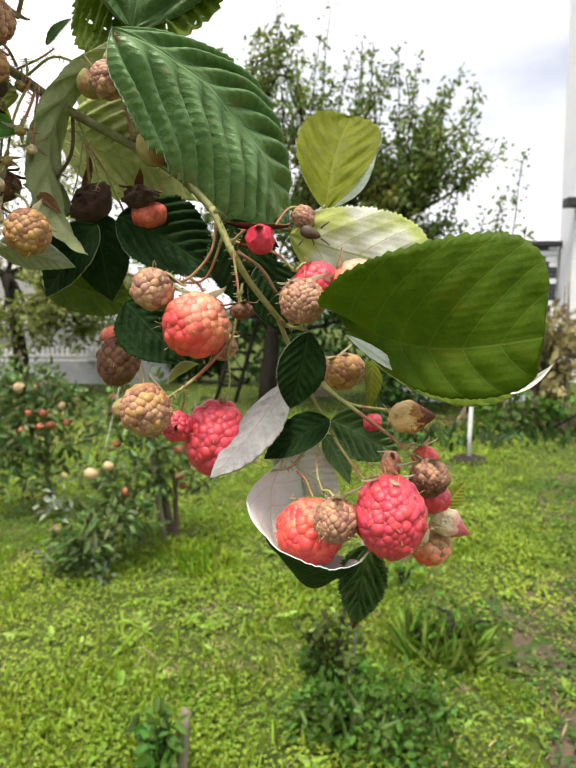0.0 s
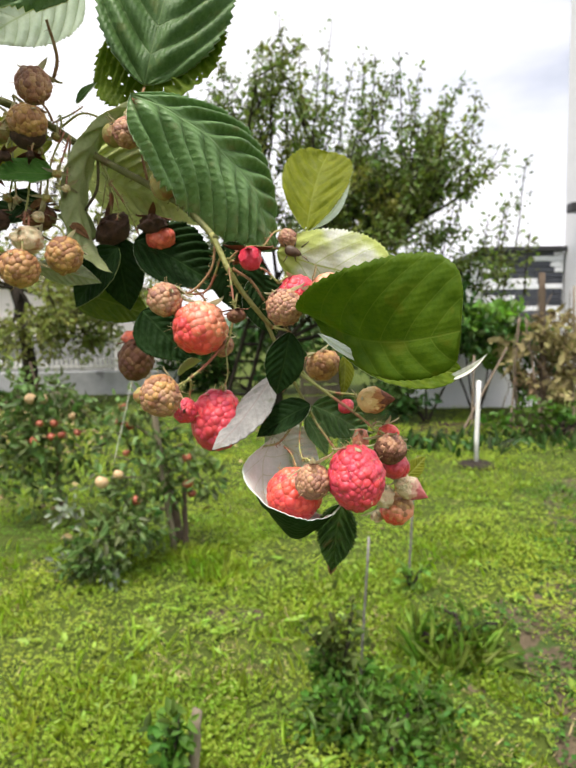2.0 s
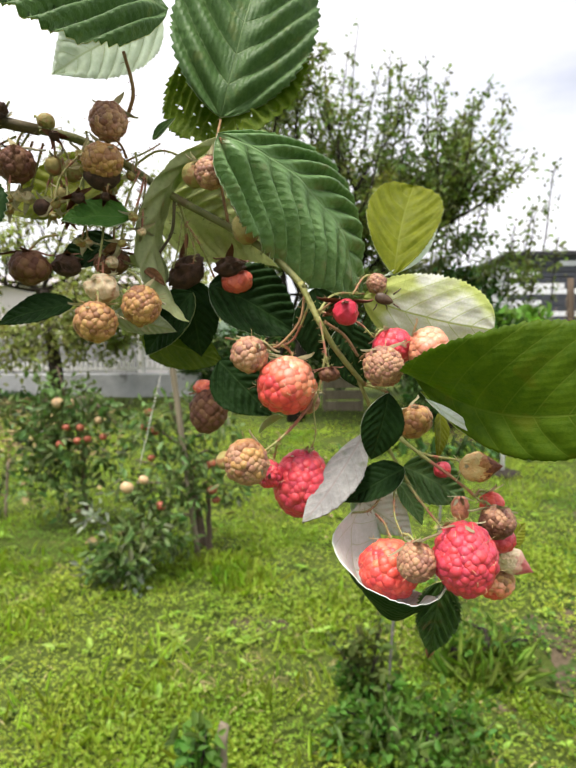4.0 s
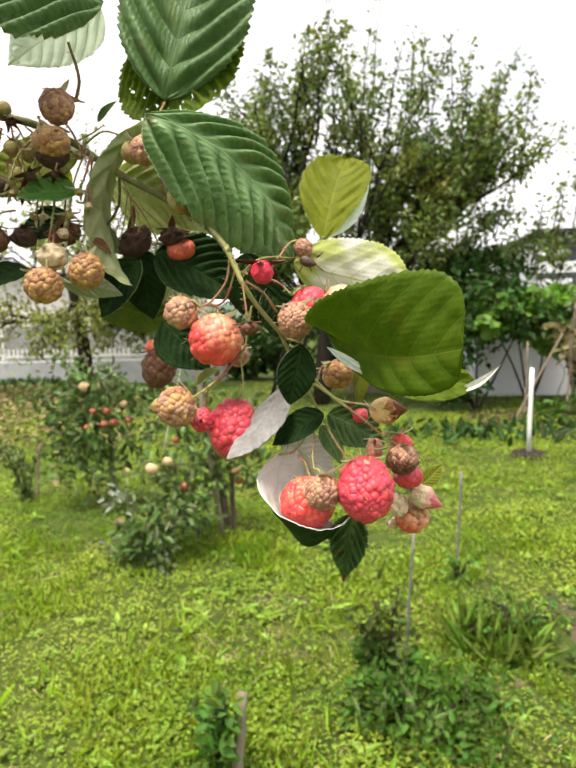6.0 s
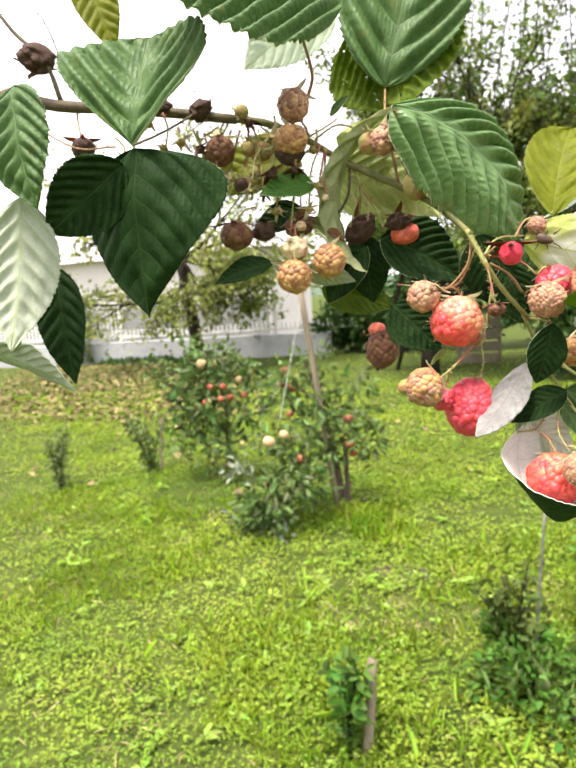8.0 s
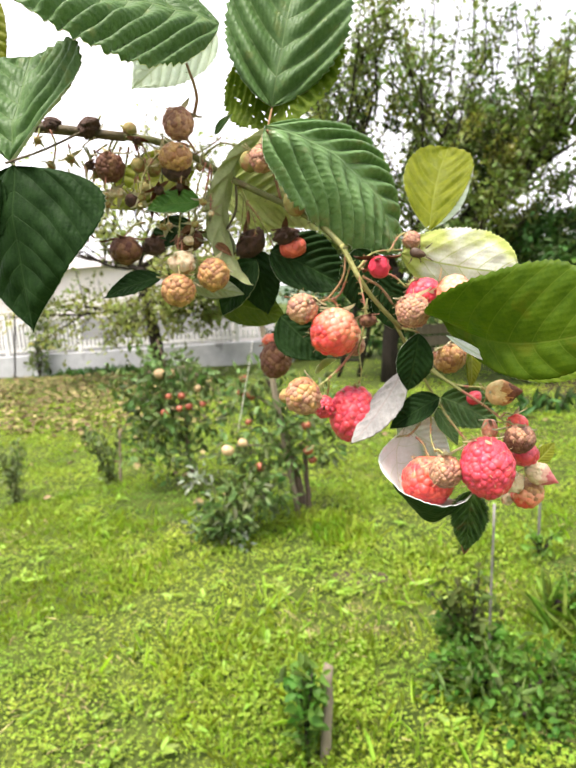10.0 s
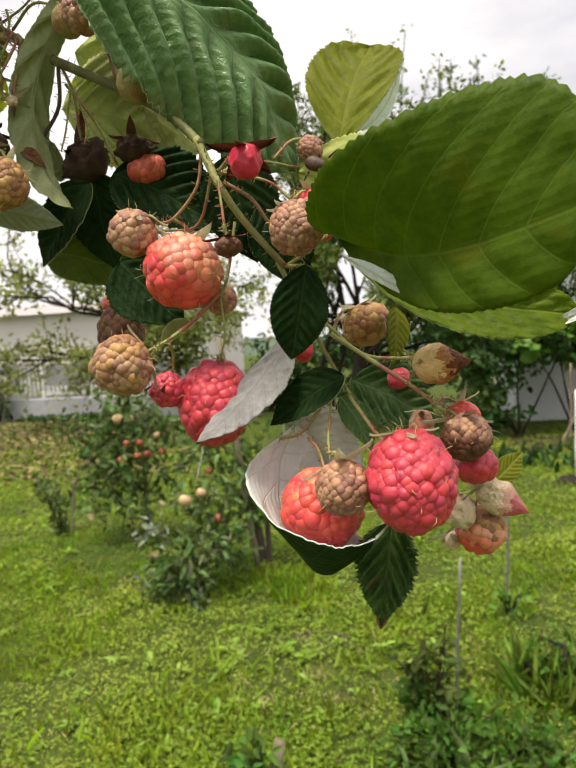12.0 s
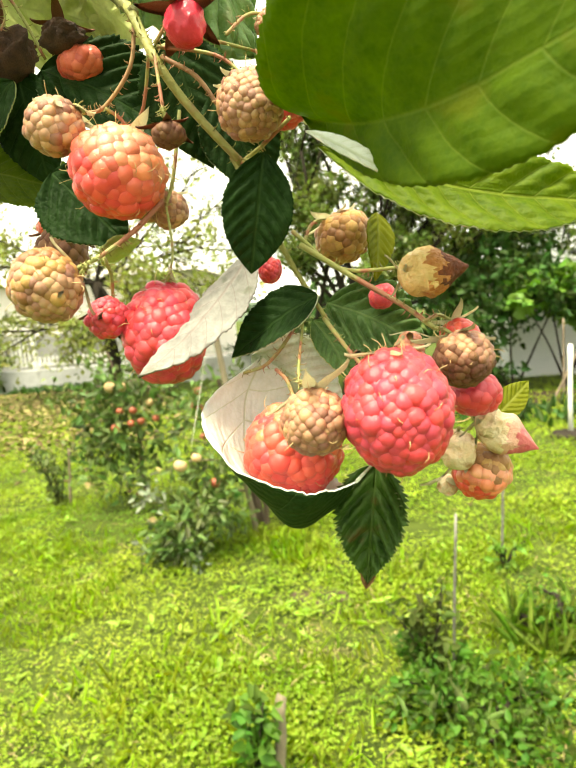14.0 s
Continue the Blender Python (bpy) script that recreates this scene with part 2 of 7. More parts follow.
M["drupelet_brown"] = material("drupelet_brown", (0.070, 0.022, 0.014), (0.155, 0.062, 0.032), rough=0.6, spec=0.3, island=0.3, tip_tint=(0.185, 0.090, 0.048), **DR)
M["bud_crimson"] = material("bud_crimson", (0.40, 0.010, 0.030), (0.56, 0.040, 0.070), rough=0.30, sub=0.2, scale=240, bump=0.25, bump_dist=0.0008)
M["bud_red"] = material("bud_red", (0.50, 0.07, 0.10), (0.62, 0.20, 0.19), rough=0.32, sub=0.2, scale=200, bump=0.4, bump_dist=0.0005)
M["bud_green"] = material("bud_green", (0.24, 0.20, 0.055), (0.35, 0.31, 0.105), rough=0.6, sub=0.2, scale=300, bump=0.7, bump_dist=0.0006, c3=(0.30, 0.15, 0.06), c3_at=0.55)
M["bud_cream"] = material("bud_cream", (0.66, 0.50, 0.29), (0.78, 0.66, 0.45), rough=0.6, sub=0.2, scale=200, bump=0.8, bump_dist=0.0008, c3=(0.40, 0.22, 0.10), c3_at=0.58)
M["husk"] = material("husk", (0.62, 0.40, 0.14), (0.74, 0.56, 0.28), rough=0.5, sub=0.2, scale=160, bump=0.9, bump_dist=0.0012, c3=(0.36, 0.12, 0.04), c3_at=0.58)
M["husk_band"] = material("husk_band", (0.34, 0.11, 0.03), (0.58, 0.28, 0.09), rough=0.5, sub=0.2, scale=160, bump=0.9, bump_dist=0.0012)
M["bud_blush"] = material("bud_blush", (0.66, 0.32, 0.24), (0.74, 0.48, 0.36), rough=0.5, sub=0.2, scale=200, bump=0.6, bump_dist=0.0008)
M["husk_tip"] = material("husk_tip", (0.06, 0.012, 0.008), (0.24, 0.06, 0.02), rough=0.6, scale=220, bump=0.9, bump_dist=0.0008)
M["bud_dark"] = material("bud_dark", (0.04, 0.022, 0.016), (0.12, 0.06, 0.035), rough=0.8, scale=300, bump=1.0, bump_dist=0.0012)
M["sepal"] = material("sepal", (0.42, 0.40, 0.25), (0.60, 0.56, 0.40), rough=0.85, scale=300, bump=0.5, bump_dist=0.0004, translucent=0.25, c3=(0.36, 0.22, 0.12), c3_at=0.62)
M["sepal_brown"] = material("sepal_brown", (0.13, 0.045, 0.03), (0.26, 0.12, 0.06), rough=0.85, scale=300, bump=0.5, bump_dist=0.0004)
M["hair"] = material("hair", (0.50, 0.34, 0.16), (0.62, 0.46, 0.24), rough=0.6, scale=300, bump=0)
M["insect"] = material("insect", (0.035, 0.020, 0.012), (0.10, 0.06, 0.03), rough=0.45, scale=500, bump=0.5, bump_dist=0.0003)

# kept dark: shade in the gaps under the clover is part of this colour
M["ground"] = material("ground", (0.040, 0.062, 0.012), (0.095, 0.125, 0.024), scale=5, fine=12, rough=0.95, bump=0.7, spec=0.1, c3=(0.15, 0.125, 0.055), c3_at=0.64, bump_dist=0.03)
M["soil"] = material("soil", (0.060, 0.050, 0.030), (0.165, 0.125, 0.08), scale=14, rough=0.95, bump=0.9, spec=0.12, c3=(0.05, 0.085, 0.02), c3_at=0.50, bump_dist=0.02)
# darker than soil: dark earth, with the bushes' shade put into its colour
M["shaded_soil"] = material("shaded_soil", (0.028, 0.020, 0.013), (0.075, 0.055, 0.034), scale=9, rough=0.95, bump=0.9, spec=0.1, c3=(0.05, 0.065, 0.02), c3_at=0.60, bump_dist=0.03)
M["clover"] = material("clover", (0.130, 0.240, 0.018), (0.315, 0.380, 0.044), scale=1.1, fine=4.0, rough=0.55, bump=0, spec=0.25, translucent=0.28, island=0.38, c3=(0.098, 0.195, 0.020), c3_at=0.55)
M["rosette_leaf"] = material("rosette_leaf", (0.14, 0.25, 0.026), (0.29, 0.40, 0.062), scale=2.5, rough=0.5, bump=0, spec=0.35, translucent=0.25, island=0.4)
M["straw"] = material("straw", (0.22, 0.18, 0.075), (0.44, 0.37, 0.18), scale=6, rough=0.8, bump=0, spec=0.2, island=0.35)
M["pale_blade"] = material("pale_blade", (0.22, 0.33, 0.09), (0.42, 0.48, 0.24), scale=9, rough=0.5, bump=0, spec=0.35, translucent=0.3, island=0.35)
M["grass_blade"] = material("grass_blade", (0.140, 0.250, 0.018), (0.35, 0.43, 0.054), scale=1.4, fine=4.0, rough=0.55, bump=0, spec=0.3, translucent=0.3, island=0.45)
M["rank_grass"] = material("rank_grass", (0.095, 0.185, 0.022), (0.255, 0.355, 0.055), scale=1.4, fine=4.0, rough=0.5, bump=0, spec=0.3, translucent=0.28, island=0.45)
M["litter"] = material("litter", (0.13, 0.095, 0.042), (0.28, 0.215, 0.105), scale=4, rough=0.85, bump=0, spec=0.2, island=0.6)
M["apple_leaf"] = material("apple_leaf", (0.032, 0.072, 0.014), (0.150, 0.205, 0.062), scale=6, rough=0.42, bump=0, spec=0.24, translucent=0.2, island=0.65)
M["grey_leaf"] = material("grey_leaf", (0.13, 0.17, 0.11), (0.27, 0.30, 0.22), scale=6, rough=0.7, bump=0, spec=0.3, translucent=0.2, island=0.4)
# c3 patches paint sunlit yellow-green foliage into the crown
M["pear_leaf"] = material("pear_leaf", (0.040, 0.080, 0.016), (0.185, 0.230, 0.048), scale=1.2, rough=0.36, bump=0, spec=0.42, translucent=0.25, island=0.65, c3=(0.24, 0.25, 0.05), c3_at=0.57)
M["fruit_leaf"] = material("fruit_leaf", (0.085, 0.115, 0.025), (0.285, 0.310, 0.085), scale=1.2, rough=0.42, bump=0, spec=0.4, translucent=0.35, island=0.6, c3=(0.33, 0.31, 0.09), c3_at=0.57)
M["hedge_leaf"] = material("hedge_leaf", (0.015, 0.042, 0.009), (0.066, 0.128, 0.028), scale=2, rough=0.5, bump=0, spec=0.2, translucent=0.2, island=0.6)
M["vine_leaf"] = material("vine_leaf", (0.10, 0.22, 0.03), (0.17, 0.31, 0.05), scale=2, rough=0.55, bump=0, spec=0.4, translucent=0.3, island=0.3)
M["dry_leaf"] = material("dry_leaf", (0.20, 0.17, 0.07), (0.36, 0.32, 0.15), scale=2, rough=0.8, bump=0, spec=0.2, translucent=0.2, island=0.4)
M["sapling_leaf"] = material("sapling_leaf", (0.07, 0.12, 0.03), (0.16, 0.19, 0.06), scale=5, rough=0.6, bump=0, translucent=0.2, island=0.4)
M["weed_leaf"] = material("weed_leaf", (0.030, 0.086, 0.010), (0.098, 0.180, 0.025), scale=5, rough=0.5, bump=0, spec=0.2, translucent=0.25, island=0.5)
M["olive_leaf"] = material("olive_leaf", (0.032, 0.058, 0.012), (0.105, 0.130, 0.034), scale=5, rough=0.6, bump=0, spec=0.10, translucent=0.25, island=0.5)
M["bark"] = material("bark", (0.016, 0.013, 0.010), (0.050, 0.040, 0.030), scale=14, rough=0.9, bump=0.9, spec=0.2, stretch=(1, 1, 0.25), bump_dist=0.02)
M["bark_pale"] = material("bark_pale", (0.13, 0.10, 0.07), (0.27, 0.21, 0.15), scale=30, rough=0.9, bump=0.7, stretch=(1, 1, 0.2), bump_dist=0.008)
M["bark_brown"] = material("bark_brown", (0.060, 0.042, 0.028), (0.150, 0.110, 0.075), scale=30, rough=0.9, bump=0.8, stretch=(1, 1, 0.2), bump_dist=0.008)
M["weathered_wood"] = material("weathered_wood", (0.14, 0.115, 0.075), (0.27, 0.23, 0.155), scale=24, rough=0.85, bump=0.7, stretch=(1, 1, 0.12), bump_dist=0.006)
M["apple_red"] = material("apple_red", (0.22, 0.018, 0.020), (0.38, 0.085, 0.045), scale=30, rough=0.4, bump=0.05, coat=0.15, c3=(0.58, 0.36, 0.14), c3_at=0.55)
M["apple_yellow"] = material("apple_yellow", (0.44, 0.32, 0.15), (0.56, 0.43, 0.23), scale=30, rough=0.4, bump=0.05, coat=0.15, c3=(0.58, 0.22, 0.13), c3_at=0.55)
M["white_paint"] = material("white_paint", (0.72, 0.71, 0.69), (0.82, 0.81, 0.79), scale=6, rough=0.6, bump=0.15)
M["concrete"] = material("concrete", (0.35, 0.36, 0.365), (0.47, 0.48, 0.485), scale=5, rough=0.9, bump=0.5, c3=(0.22, 0.22, 0.215), c3_at=0.60)
M["plinth_grey"] = material("plinth_grey", (0.20, 0.20, 0.20), (0.30, 0.30, 0.295), scale=2, rough=0.9, bump=0.4)
M["pink_plaster"] = material("pink_plaster", (0.78, 0.72, 0.69), (0.84, 0.78, 0.75), scale=1.5, rough=0.9, bump=0.3)
M["white_plaster"] = material("white_plaster", (0.70, 0.71, 0.73), (0.79, 0.79, 0.80), scale=1.5, rough=0.9, bump=0.3)
M["dark_panel"] = material("dark_panel", (0.030, 0.034, 0.045), (0.06, 0.065, 0.08), scale=5, rough=0.5, bump=0.2)
M["pale_panel"] = material("pale_panel", (0.70, 0.72, 0.75), (0.80, 0.81, 0.83), scale=5, rough=0.5, bump=0.2)
M["dark_metal"] = material("dark_metal", (0.03, 0.03, 0.032), (0.07, 0.07, 0.07), scale=20, rough=0.5, bump=0.2, metal=0.6)
M["rusty_rod"] = material("rusty_rod", (0.18, 0.165, 0.15), (0.30, 0.285, 0.27), scale=40, rough=0.6, bump=0.4, metal=0.4, bump_dist=0.003)
M["roof_tile"] = material("roof_tile", (0.34, 0.32, 0.31), (0.46, 0.43, 0.41), scale=6, rough=0.8, bump=0.5)
M["hill"] = material("hill", (0.06, 0.10, 0.06), (0.10, 0.14, 0.09), scale=0.08, rough=1.0, bump=0)
M["twine"] = material("twine", (0.60, 0.58, 0.52), (0.74, 0.72, 0.66), scale=60, rough=0.9, bump=0.2)

# ---- builders ----
PLACE = {}
RNG = np.random.default_rng(7)


def thing(name, at, label, category, group="", kind=""):
    ob = new(name)
    ob.empty_display_size = 0.05
    ob.location = at
    PLACE[ob] = Matrix.Translation(at)
    return tagged(ob, label, category, group, kind)


def part(name, bm, mat, parent=None, label="", m=None, smooth=True):
    """Links a bmesh (or ready mesh) as one mesh object under a thing or a part; m is its place in the world."""
    if isinstance(bm, bmesh.types.BMesh):
        me = bpy.data.meshes.new(name)
        bmesh.ops.recalc_face_normals(bm, faces=bm.faces)
        bm.to_mesh(me)
        bm.free()
        me.shade_smooth() if smooth else me.shade_flat()
    else:
        me = bm
    if mat is not None and len(me.materials) == 0:
        me.materials.append(mat)
    ob = new(name, me)
    m = m if m is not None else Matrix()
    if parent is not None:
        ob.parent = parent
        ob.matrix_parent_inverse = PLACE[parent].inverted()
    ob.matrix_basis = m
    PLACE[ob] = m
    if label:
        ob["label"] = label
    return ob


def box(bm, lo, hi, bevel=0.0, m=None):
    """An axis-aligned block with softened edges."""
    c = [(a + b) / 2 for a, b in zip(lo, hi)]
    s = [abs(b - a) for a, b in zip(lo, hi)]
    made = bmesh.ops.create_cube(bm, size=1, matrix=(m or Matrix()) @ Matrix.Translation(c) @ Matrix.Diagonal((*s, 1)))
    if bevel:
        vs = set(made["verts"])
        es = [e for e in bm.edges if e.verts[0] in vs and e.verts[1] in vs]
        bmesh.ops.bevel(bm, geom=es, offset=bevel, segments=1, affect="EDGES")
    return bm


def tube(bm, pts, radii, sides=7, wobble=0.0):
    """A round, tapered, closed limb along a polyline."""
    pts = [Vector(p) for p in pts]
    rings = []
    side = None
    for i, p in enumerate(pts):
        way = (pts[min(i + 1, len(pts) - 1)] - pts[max(i - 1, 0)]).normalized()
        ref = side if side is not None else (Vector((0, 0, 1)) if abs(way.z) < 0.9 else Vector((1, 0, 0)))
        a = (ref - way * ref.dot(way)).normalized()
        side = a
        b = way.cross(a)
        ring = []
        for k in range(sides):
            t = 2 * math.pi * k / sides
            r = radii[i] * (1 + wobble * (random.random() - 0.5))
            ring.append(bm.verts.new(p + (a * math.cos(t) + b * math.sin(t)) * r))
        rings.append(ring)
    for r0, r1 in zip(rings, rings[1:]):
        for k in range(sides):
            bm.faces.new((r0[k], r0[(k + 1) % sides], r1[(k + 1) % sides], r1[k]))
    bm.faces.new(rings[0][::-1])
    bm.faces.new(rings[-1])
    return bm


def spline(pts, n=6):
    """Catmull-Rom points through a few knots."""
    p = [Vector(a) for a in pts]
    p = [p[0] * 2 - p[1]] + p + [p[-1] * 2 - p[-2]]
    out = []
    for i in range(1, len(p) - 2):
        for k in range(n):
            t = k / n
            out.append(0.5 * ((2 * p[i]) + (p[i + 1] - p[i - 1]) * t + (2 * p[i - 1] - 5 * p[i] + 4 * p[i + 1] - p[i + 2]) * t * t
                              + (3 * p[i] - p[i - 1] - 3 * p[i + 1] + p[i + 2]) * t ** 3))
    out.append(p[-2])
    return out


def taper(pts, r0, r1):
    n = max(len(pts) - 1, 1)
    return [r0 + (r1 - r0) * i / n for i in range(len(pts))]


def leaf_cloud(name, places, ways, size, mat, parent=None, droop=0.25, width=0.55, kind="stuff", vary=0.4, label="", flat=0.0):
    """Many small folded leaves in one mesh: places (n, 3), the way each points (n, 3), its length."""
    places, ways = np.asarray(places, float), np.asarray(ways, float)
    n = len(places)
    ways = ways / np.maximum(np.linalg.norm(ways, axis=1, keepdims=True), 1e-6)
    ups = RNG.normal(size=(n, 3)) * (1 - flat) + np.array([0, 0, 1.0])
    side = np.cross(ways, ups)
    side /= np.maximum(np.linalg.norm(side, axis=1, keepdims=True), 1e-6)
    up = np.cross(side, ways)
    s = (size * (1 + vary * (RNG.random(n) * 2 - 1)))[:, None]
    w = s * width * 0.5
    v = np.empty((n, 6, 3))
    v[:, 0] = places
    v[:, 1] = places + ways * s * 0.35 + side * w + up * w * 0.35
    v[:, 2] = places + ways * s * 0.72 + side * w * 0.75 + up * w * 0.2 - up * s * droop * 0.4
    v[:, 3] = places + ways * s - up * s * droop
    v[:, 4] = places + ways * s * 0.72 - side * w * 0.75 + up * w * 0.2 - up * s * droop * 0.4
    v[:, 5] = places + ways * s * 0.35 - side * w + up * w * 0.35
    base = np.arange(n)[:, None] * 6
    quads = np.concatenate([base + np.array([[0, 1, 2, 3]]), base + np.array([[0, 3, 4, 5]])])
    me = bpy.data.meshes.new(name)
    me.vertices.add(n * 6)
    me.vertices.foreach_set("co", v.ravel())
    me.loops.add(len(quads) * 4)
    me.loops.foreach_set("vertex_index", quads.ravel())
    me.polygons.add(len(quads))
    me.polygons.foreach_set("loop_start", np.arange(len(quads)) * 4)
    me.update(calc_edges=True)
    me.materials.append(mat)
    ob = part(name, me, mat, parent, label)
    if kind and parent is None:
        ob["kind"] = kind
    return ob

# ---- ground ----


def bump_height(x, y):
    return 0.02 * noise.noise(Vector((x * 0.7, y * 0.7, 0))) + 0.008 * noise.noise(Vector((x * 3, y * 3, 2)))


def ground_sheet():
    """One sheet to the horizon, finer and uneven where the camera looks down on it."""
    bm = bmesh.new()
    xs = [-900, -300, -80, -30] + [-16 + 0.4 * i for i in range(81)] + [30, 80, 300, 900]
    ys = [-900, -300, -60, -12] + [-2 + 0.4 * i for i in range(56)] + [26, 40, 90, 300, 900]
    grid = [[bm.verts.new((x, y, bump_height(x, y) if abs(x) < 17 and -3 < y < 21 else 0)) for x in xs] for y in ys]
    for j in range(len(ys) - 1):
        for i in range(len(xs) - 1):
            bm.faces.new((grid[j][i], grid[j][i + 1], grid[j + 1][i + 1], grid[j + 1][i]))
    return tagged(part("ground", bm, M["ground"]), "mown garden lawn of clover and short grass", "lawn", kind="structure")


ground_sheet()


def path_middle(y):
    return 1.17 + 0.42 * (y - 2.15) + 0.05 * math.sin(y * 1.7)


def soil_path():
    """A worn strip of bare soil beside the lawn."""
    bm = bmesh.new()
    rows = []
    for i in range(40):
        y = 0.6 + i * 0.12
        mid = path_middle(y)
        half = 0.20 + 0.06 * math.sin(y * 3.1) + 0.05 * random.random()
        rows.append([bm.verts.new((mid + half * s, y, bump_height(mid + half * s, y) + 0.018 - 0.016 * abs(s))) for s in (-1, -0.6, -0.2, 0.2, 0.6, 1)])
    for a, b in zip(rows, rows[1:]):
        for k in range(5):
            bm.faces.new((a[k], a[k + 1], b[k + 1], b[k]))
    return tagged(part("path", bm, M["soil"]), "trodden strip of bare brown soil in the lawn", "path", kind="structure")


soil_path()


def soil_bed(at, rx, ry, label, mat="soil"):
    bm = bmesh.new()
    mid = bm.verts.new((at[0], at[1], 0.022))
    ring1 = [bm.verts.new((at[0] + rx * 0.6 * math.cos(a), at[1] + ry * 0.6 * math.sin(a), 0.018 + 0.006 * random.random())) for a in np.linspace(0, 2 * math.pi, 25)[:-1]]
    ring2 = [bm.verts.new((at[0] + rx * math.cos(a) * random.uniform(0.9, 1.1), at[1] + ry * math.sin(a) * random.uniform(0.9, 1.1), -0.01)) for a in np.linspace(0, 2 * math.pi, 25)[:-1]]
    for k in range(24):
        bm.faces.new((mid, ring1[k], ring1[(k + 1) % 24]))
        bm.faces.new((ring1[k], ring2[k], ring2[(k + 1) % 24], ring1[(k + 1) % 24]))
    return tagged(part("soil_bed", bm, M[mat]), label, "soil", kind="structure")


soil_bed((2.6, 7.95), 1.9, 0.85, "dark bare soil with painted shade under the bushes at the lawn's edge", "shaded_soil")
soil_bed((0.68, 2.2), 0.10, 0.14, "small bare patch of brown soil in the lawn")
soil_bed((1.02, 2.68), 0.09, 0.24, "narrow dry patch of brown soil in the lawn")
soil_bed((-0.3, 2.75), 0.17, 0.10, "small worn dry patch in the lawn")


def scatter(n, x0, x1, y0, y1, power=1.0):
    """Random places on the lawn, thinning out with distance."""
    y = y0 + (y1 - y0) * RNG.random(n) ** power
    half = (y - y0) / (y1 - y0)
    x = x0[0] + (x0[1] - x0[0]) * half
    xe = x1[0] + (x1[1] - x1[0]) * half
    px = x + (xe - x) * RNG.random(n) + RNG.normal(size=n) * 0.30
    y = y + RNG.normal(size=n) * 0.22
    z = np.array([bump_height(a, b) for a, b in zip(px, y)])
    return np.stack([px, y, z], 1)


def clover_lawn():
    """Low clover: three leaflets a plant, held loosely over the ground, in lush and thin patches."""
    p = np.concatenate([scatter(52000, (-1.6, -3.4), (1.4, 2.3), 1.2, 4.0, 1.2), scatter(44000, (-3.4, -7.5), (2.3, 3.2), 4.0, 8.5, 1.2), scatter(20000, (-7.0, -10.0), (6.0, 7.0), -5.0, 12.5)])
    patch = np.array([noise.noise(Vector((a * 1.9, b * 1.9, 5))) + 0.6 * noise.noise(Vector((a * 6, b * 6, 9))) for a, b, _ in p])
    worn = np.array([noise.noise(Vector((a * 1.4, b * 1.4, 33))) + 0.5 * noise.noise(Vector((a * 5, b * 5, 40))) for a, b, _ in p])
    gap = np.array([abs(a - path_middle(b)) < 0.17 and b < 5 and patch_value < -0.30 for (a, b, _), patch_value in zip(p, patch)])
    dry = ((p[:, 0] - 1.02) / 0.09) ** 2 + ((p[:, 1] - 2.68) / 0.24) ** 2 < 1
    keep = (patch > -0.55) & ~gap & ~(dry & (RNG.random(len(p)) < 0.6)) & (RNG.random(len(p)) < 0.78 + 0.40 * patch - 0.75 * np.clip(worn - 0.22, 0, 0.6))
    p, patch = p[keep], patch[keep]
    p[:, 2] += (0.010 + 0.034 * RNG.random(len(p))) * (1 + 0.5 * np.clip(patch, -0.6, 0.8))
    turn = RNG.random(len(p)) * 6.28
    lean = RNG.normal(size=(len(p), 2)) * 0.38
    size = (0.0074 + 0.0013 * np.maximum(p[:, 1] - 2.5, 0)) * (1 + 0.35 * np.clip(patch, -0.6, 0.9)) * (0.7 + 0.6 * RNG.random(len(p)))
    places, ways = [], []
    for k in range(3):
        a = turn + k * 2.094 + RNG.normal(size=len(p)) * 0.25
        c, d = np.cos(a), np.sin(a)
        places.append(p)
        ways.append(np.stack([c, d, c * lean[:, 0] + d * lean[:, 1] + RNG.random(len(p)) * 0.4 - 0.15], 1))
    return tagged(leaf_cloud("clover", np.concatenate(places), np.concatenate(ways), np.tile(size, 3), M["clover"], width=0.90, droop=0.08, flat=0.55),
                  "low bright green clover leaves over the lawn", "clover", kind="stuff")


def rosettes():
    """Flat rosettes of plantain and dandelion among the clover."""
    at = np.concatenate([scatter(330, (-1.5, -3.2), (1.3, 2.0), 1.25, 4.0), scatter(260, (-3.2, -6.0), (2.0, 2.6), 4.0, 8.0)])
    places, ways, sizes = [], [], []
    for x, y, z in at:
        n, big, turn = RNG.integers(4, 9), 0.024 + 0.030 * RNG.random() ** 1.6, RNG.random() * 6.28
        for k in range(n):
            a = turn + 6.28 * k / n + RNG.normal() * 0.35
            rise = 0.15 + 0.75 * RNG.random()
            places.append((x + 0.004 * math.cos(a), y + 0.004 * math.sin(a), z + 0.018))
            ways.append((math.cos(a), math.sin(a), rise))
            sizes.append(big * (0.6 + 0.6 * RNG.random()))
    return tagged(leaf_cloud("broad_leaf_weeds", places, ways, np.array(sizes), M["rosette_leaf"], width=0.42, droop=0.35, flat=0.8),
                  "flat rosettes of broad-leaved weeds in the lawn", "weeds", kind="stuff")


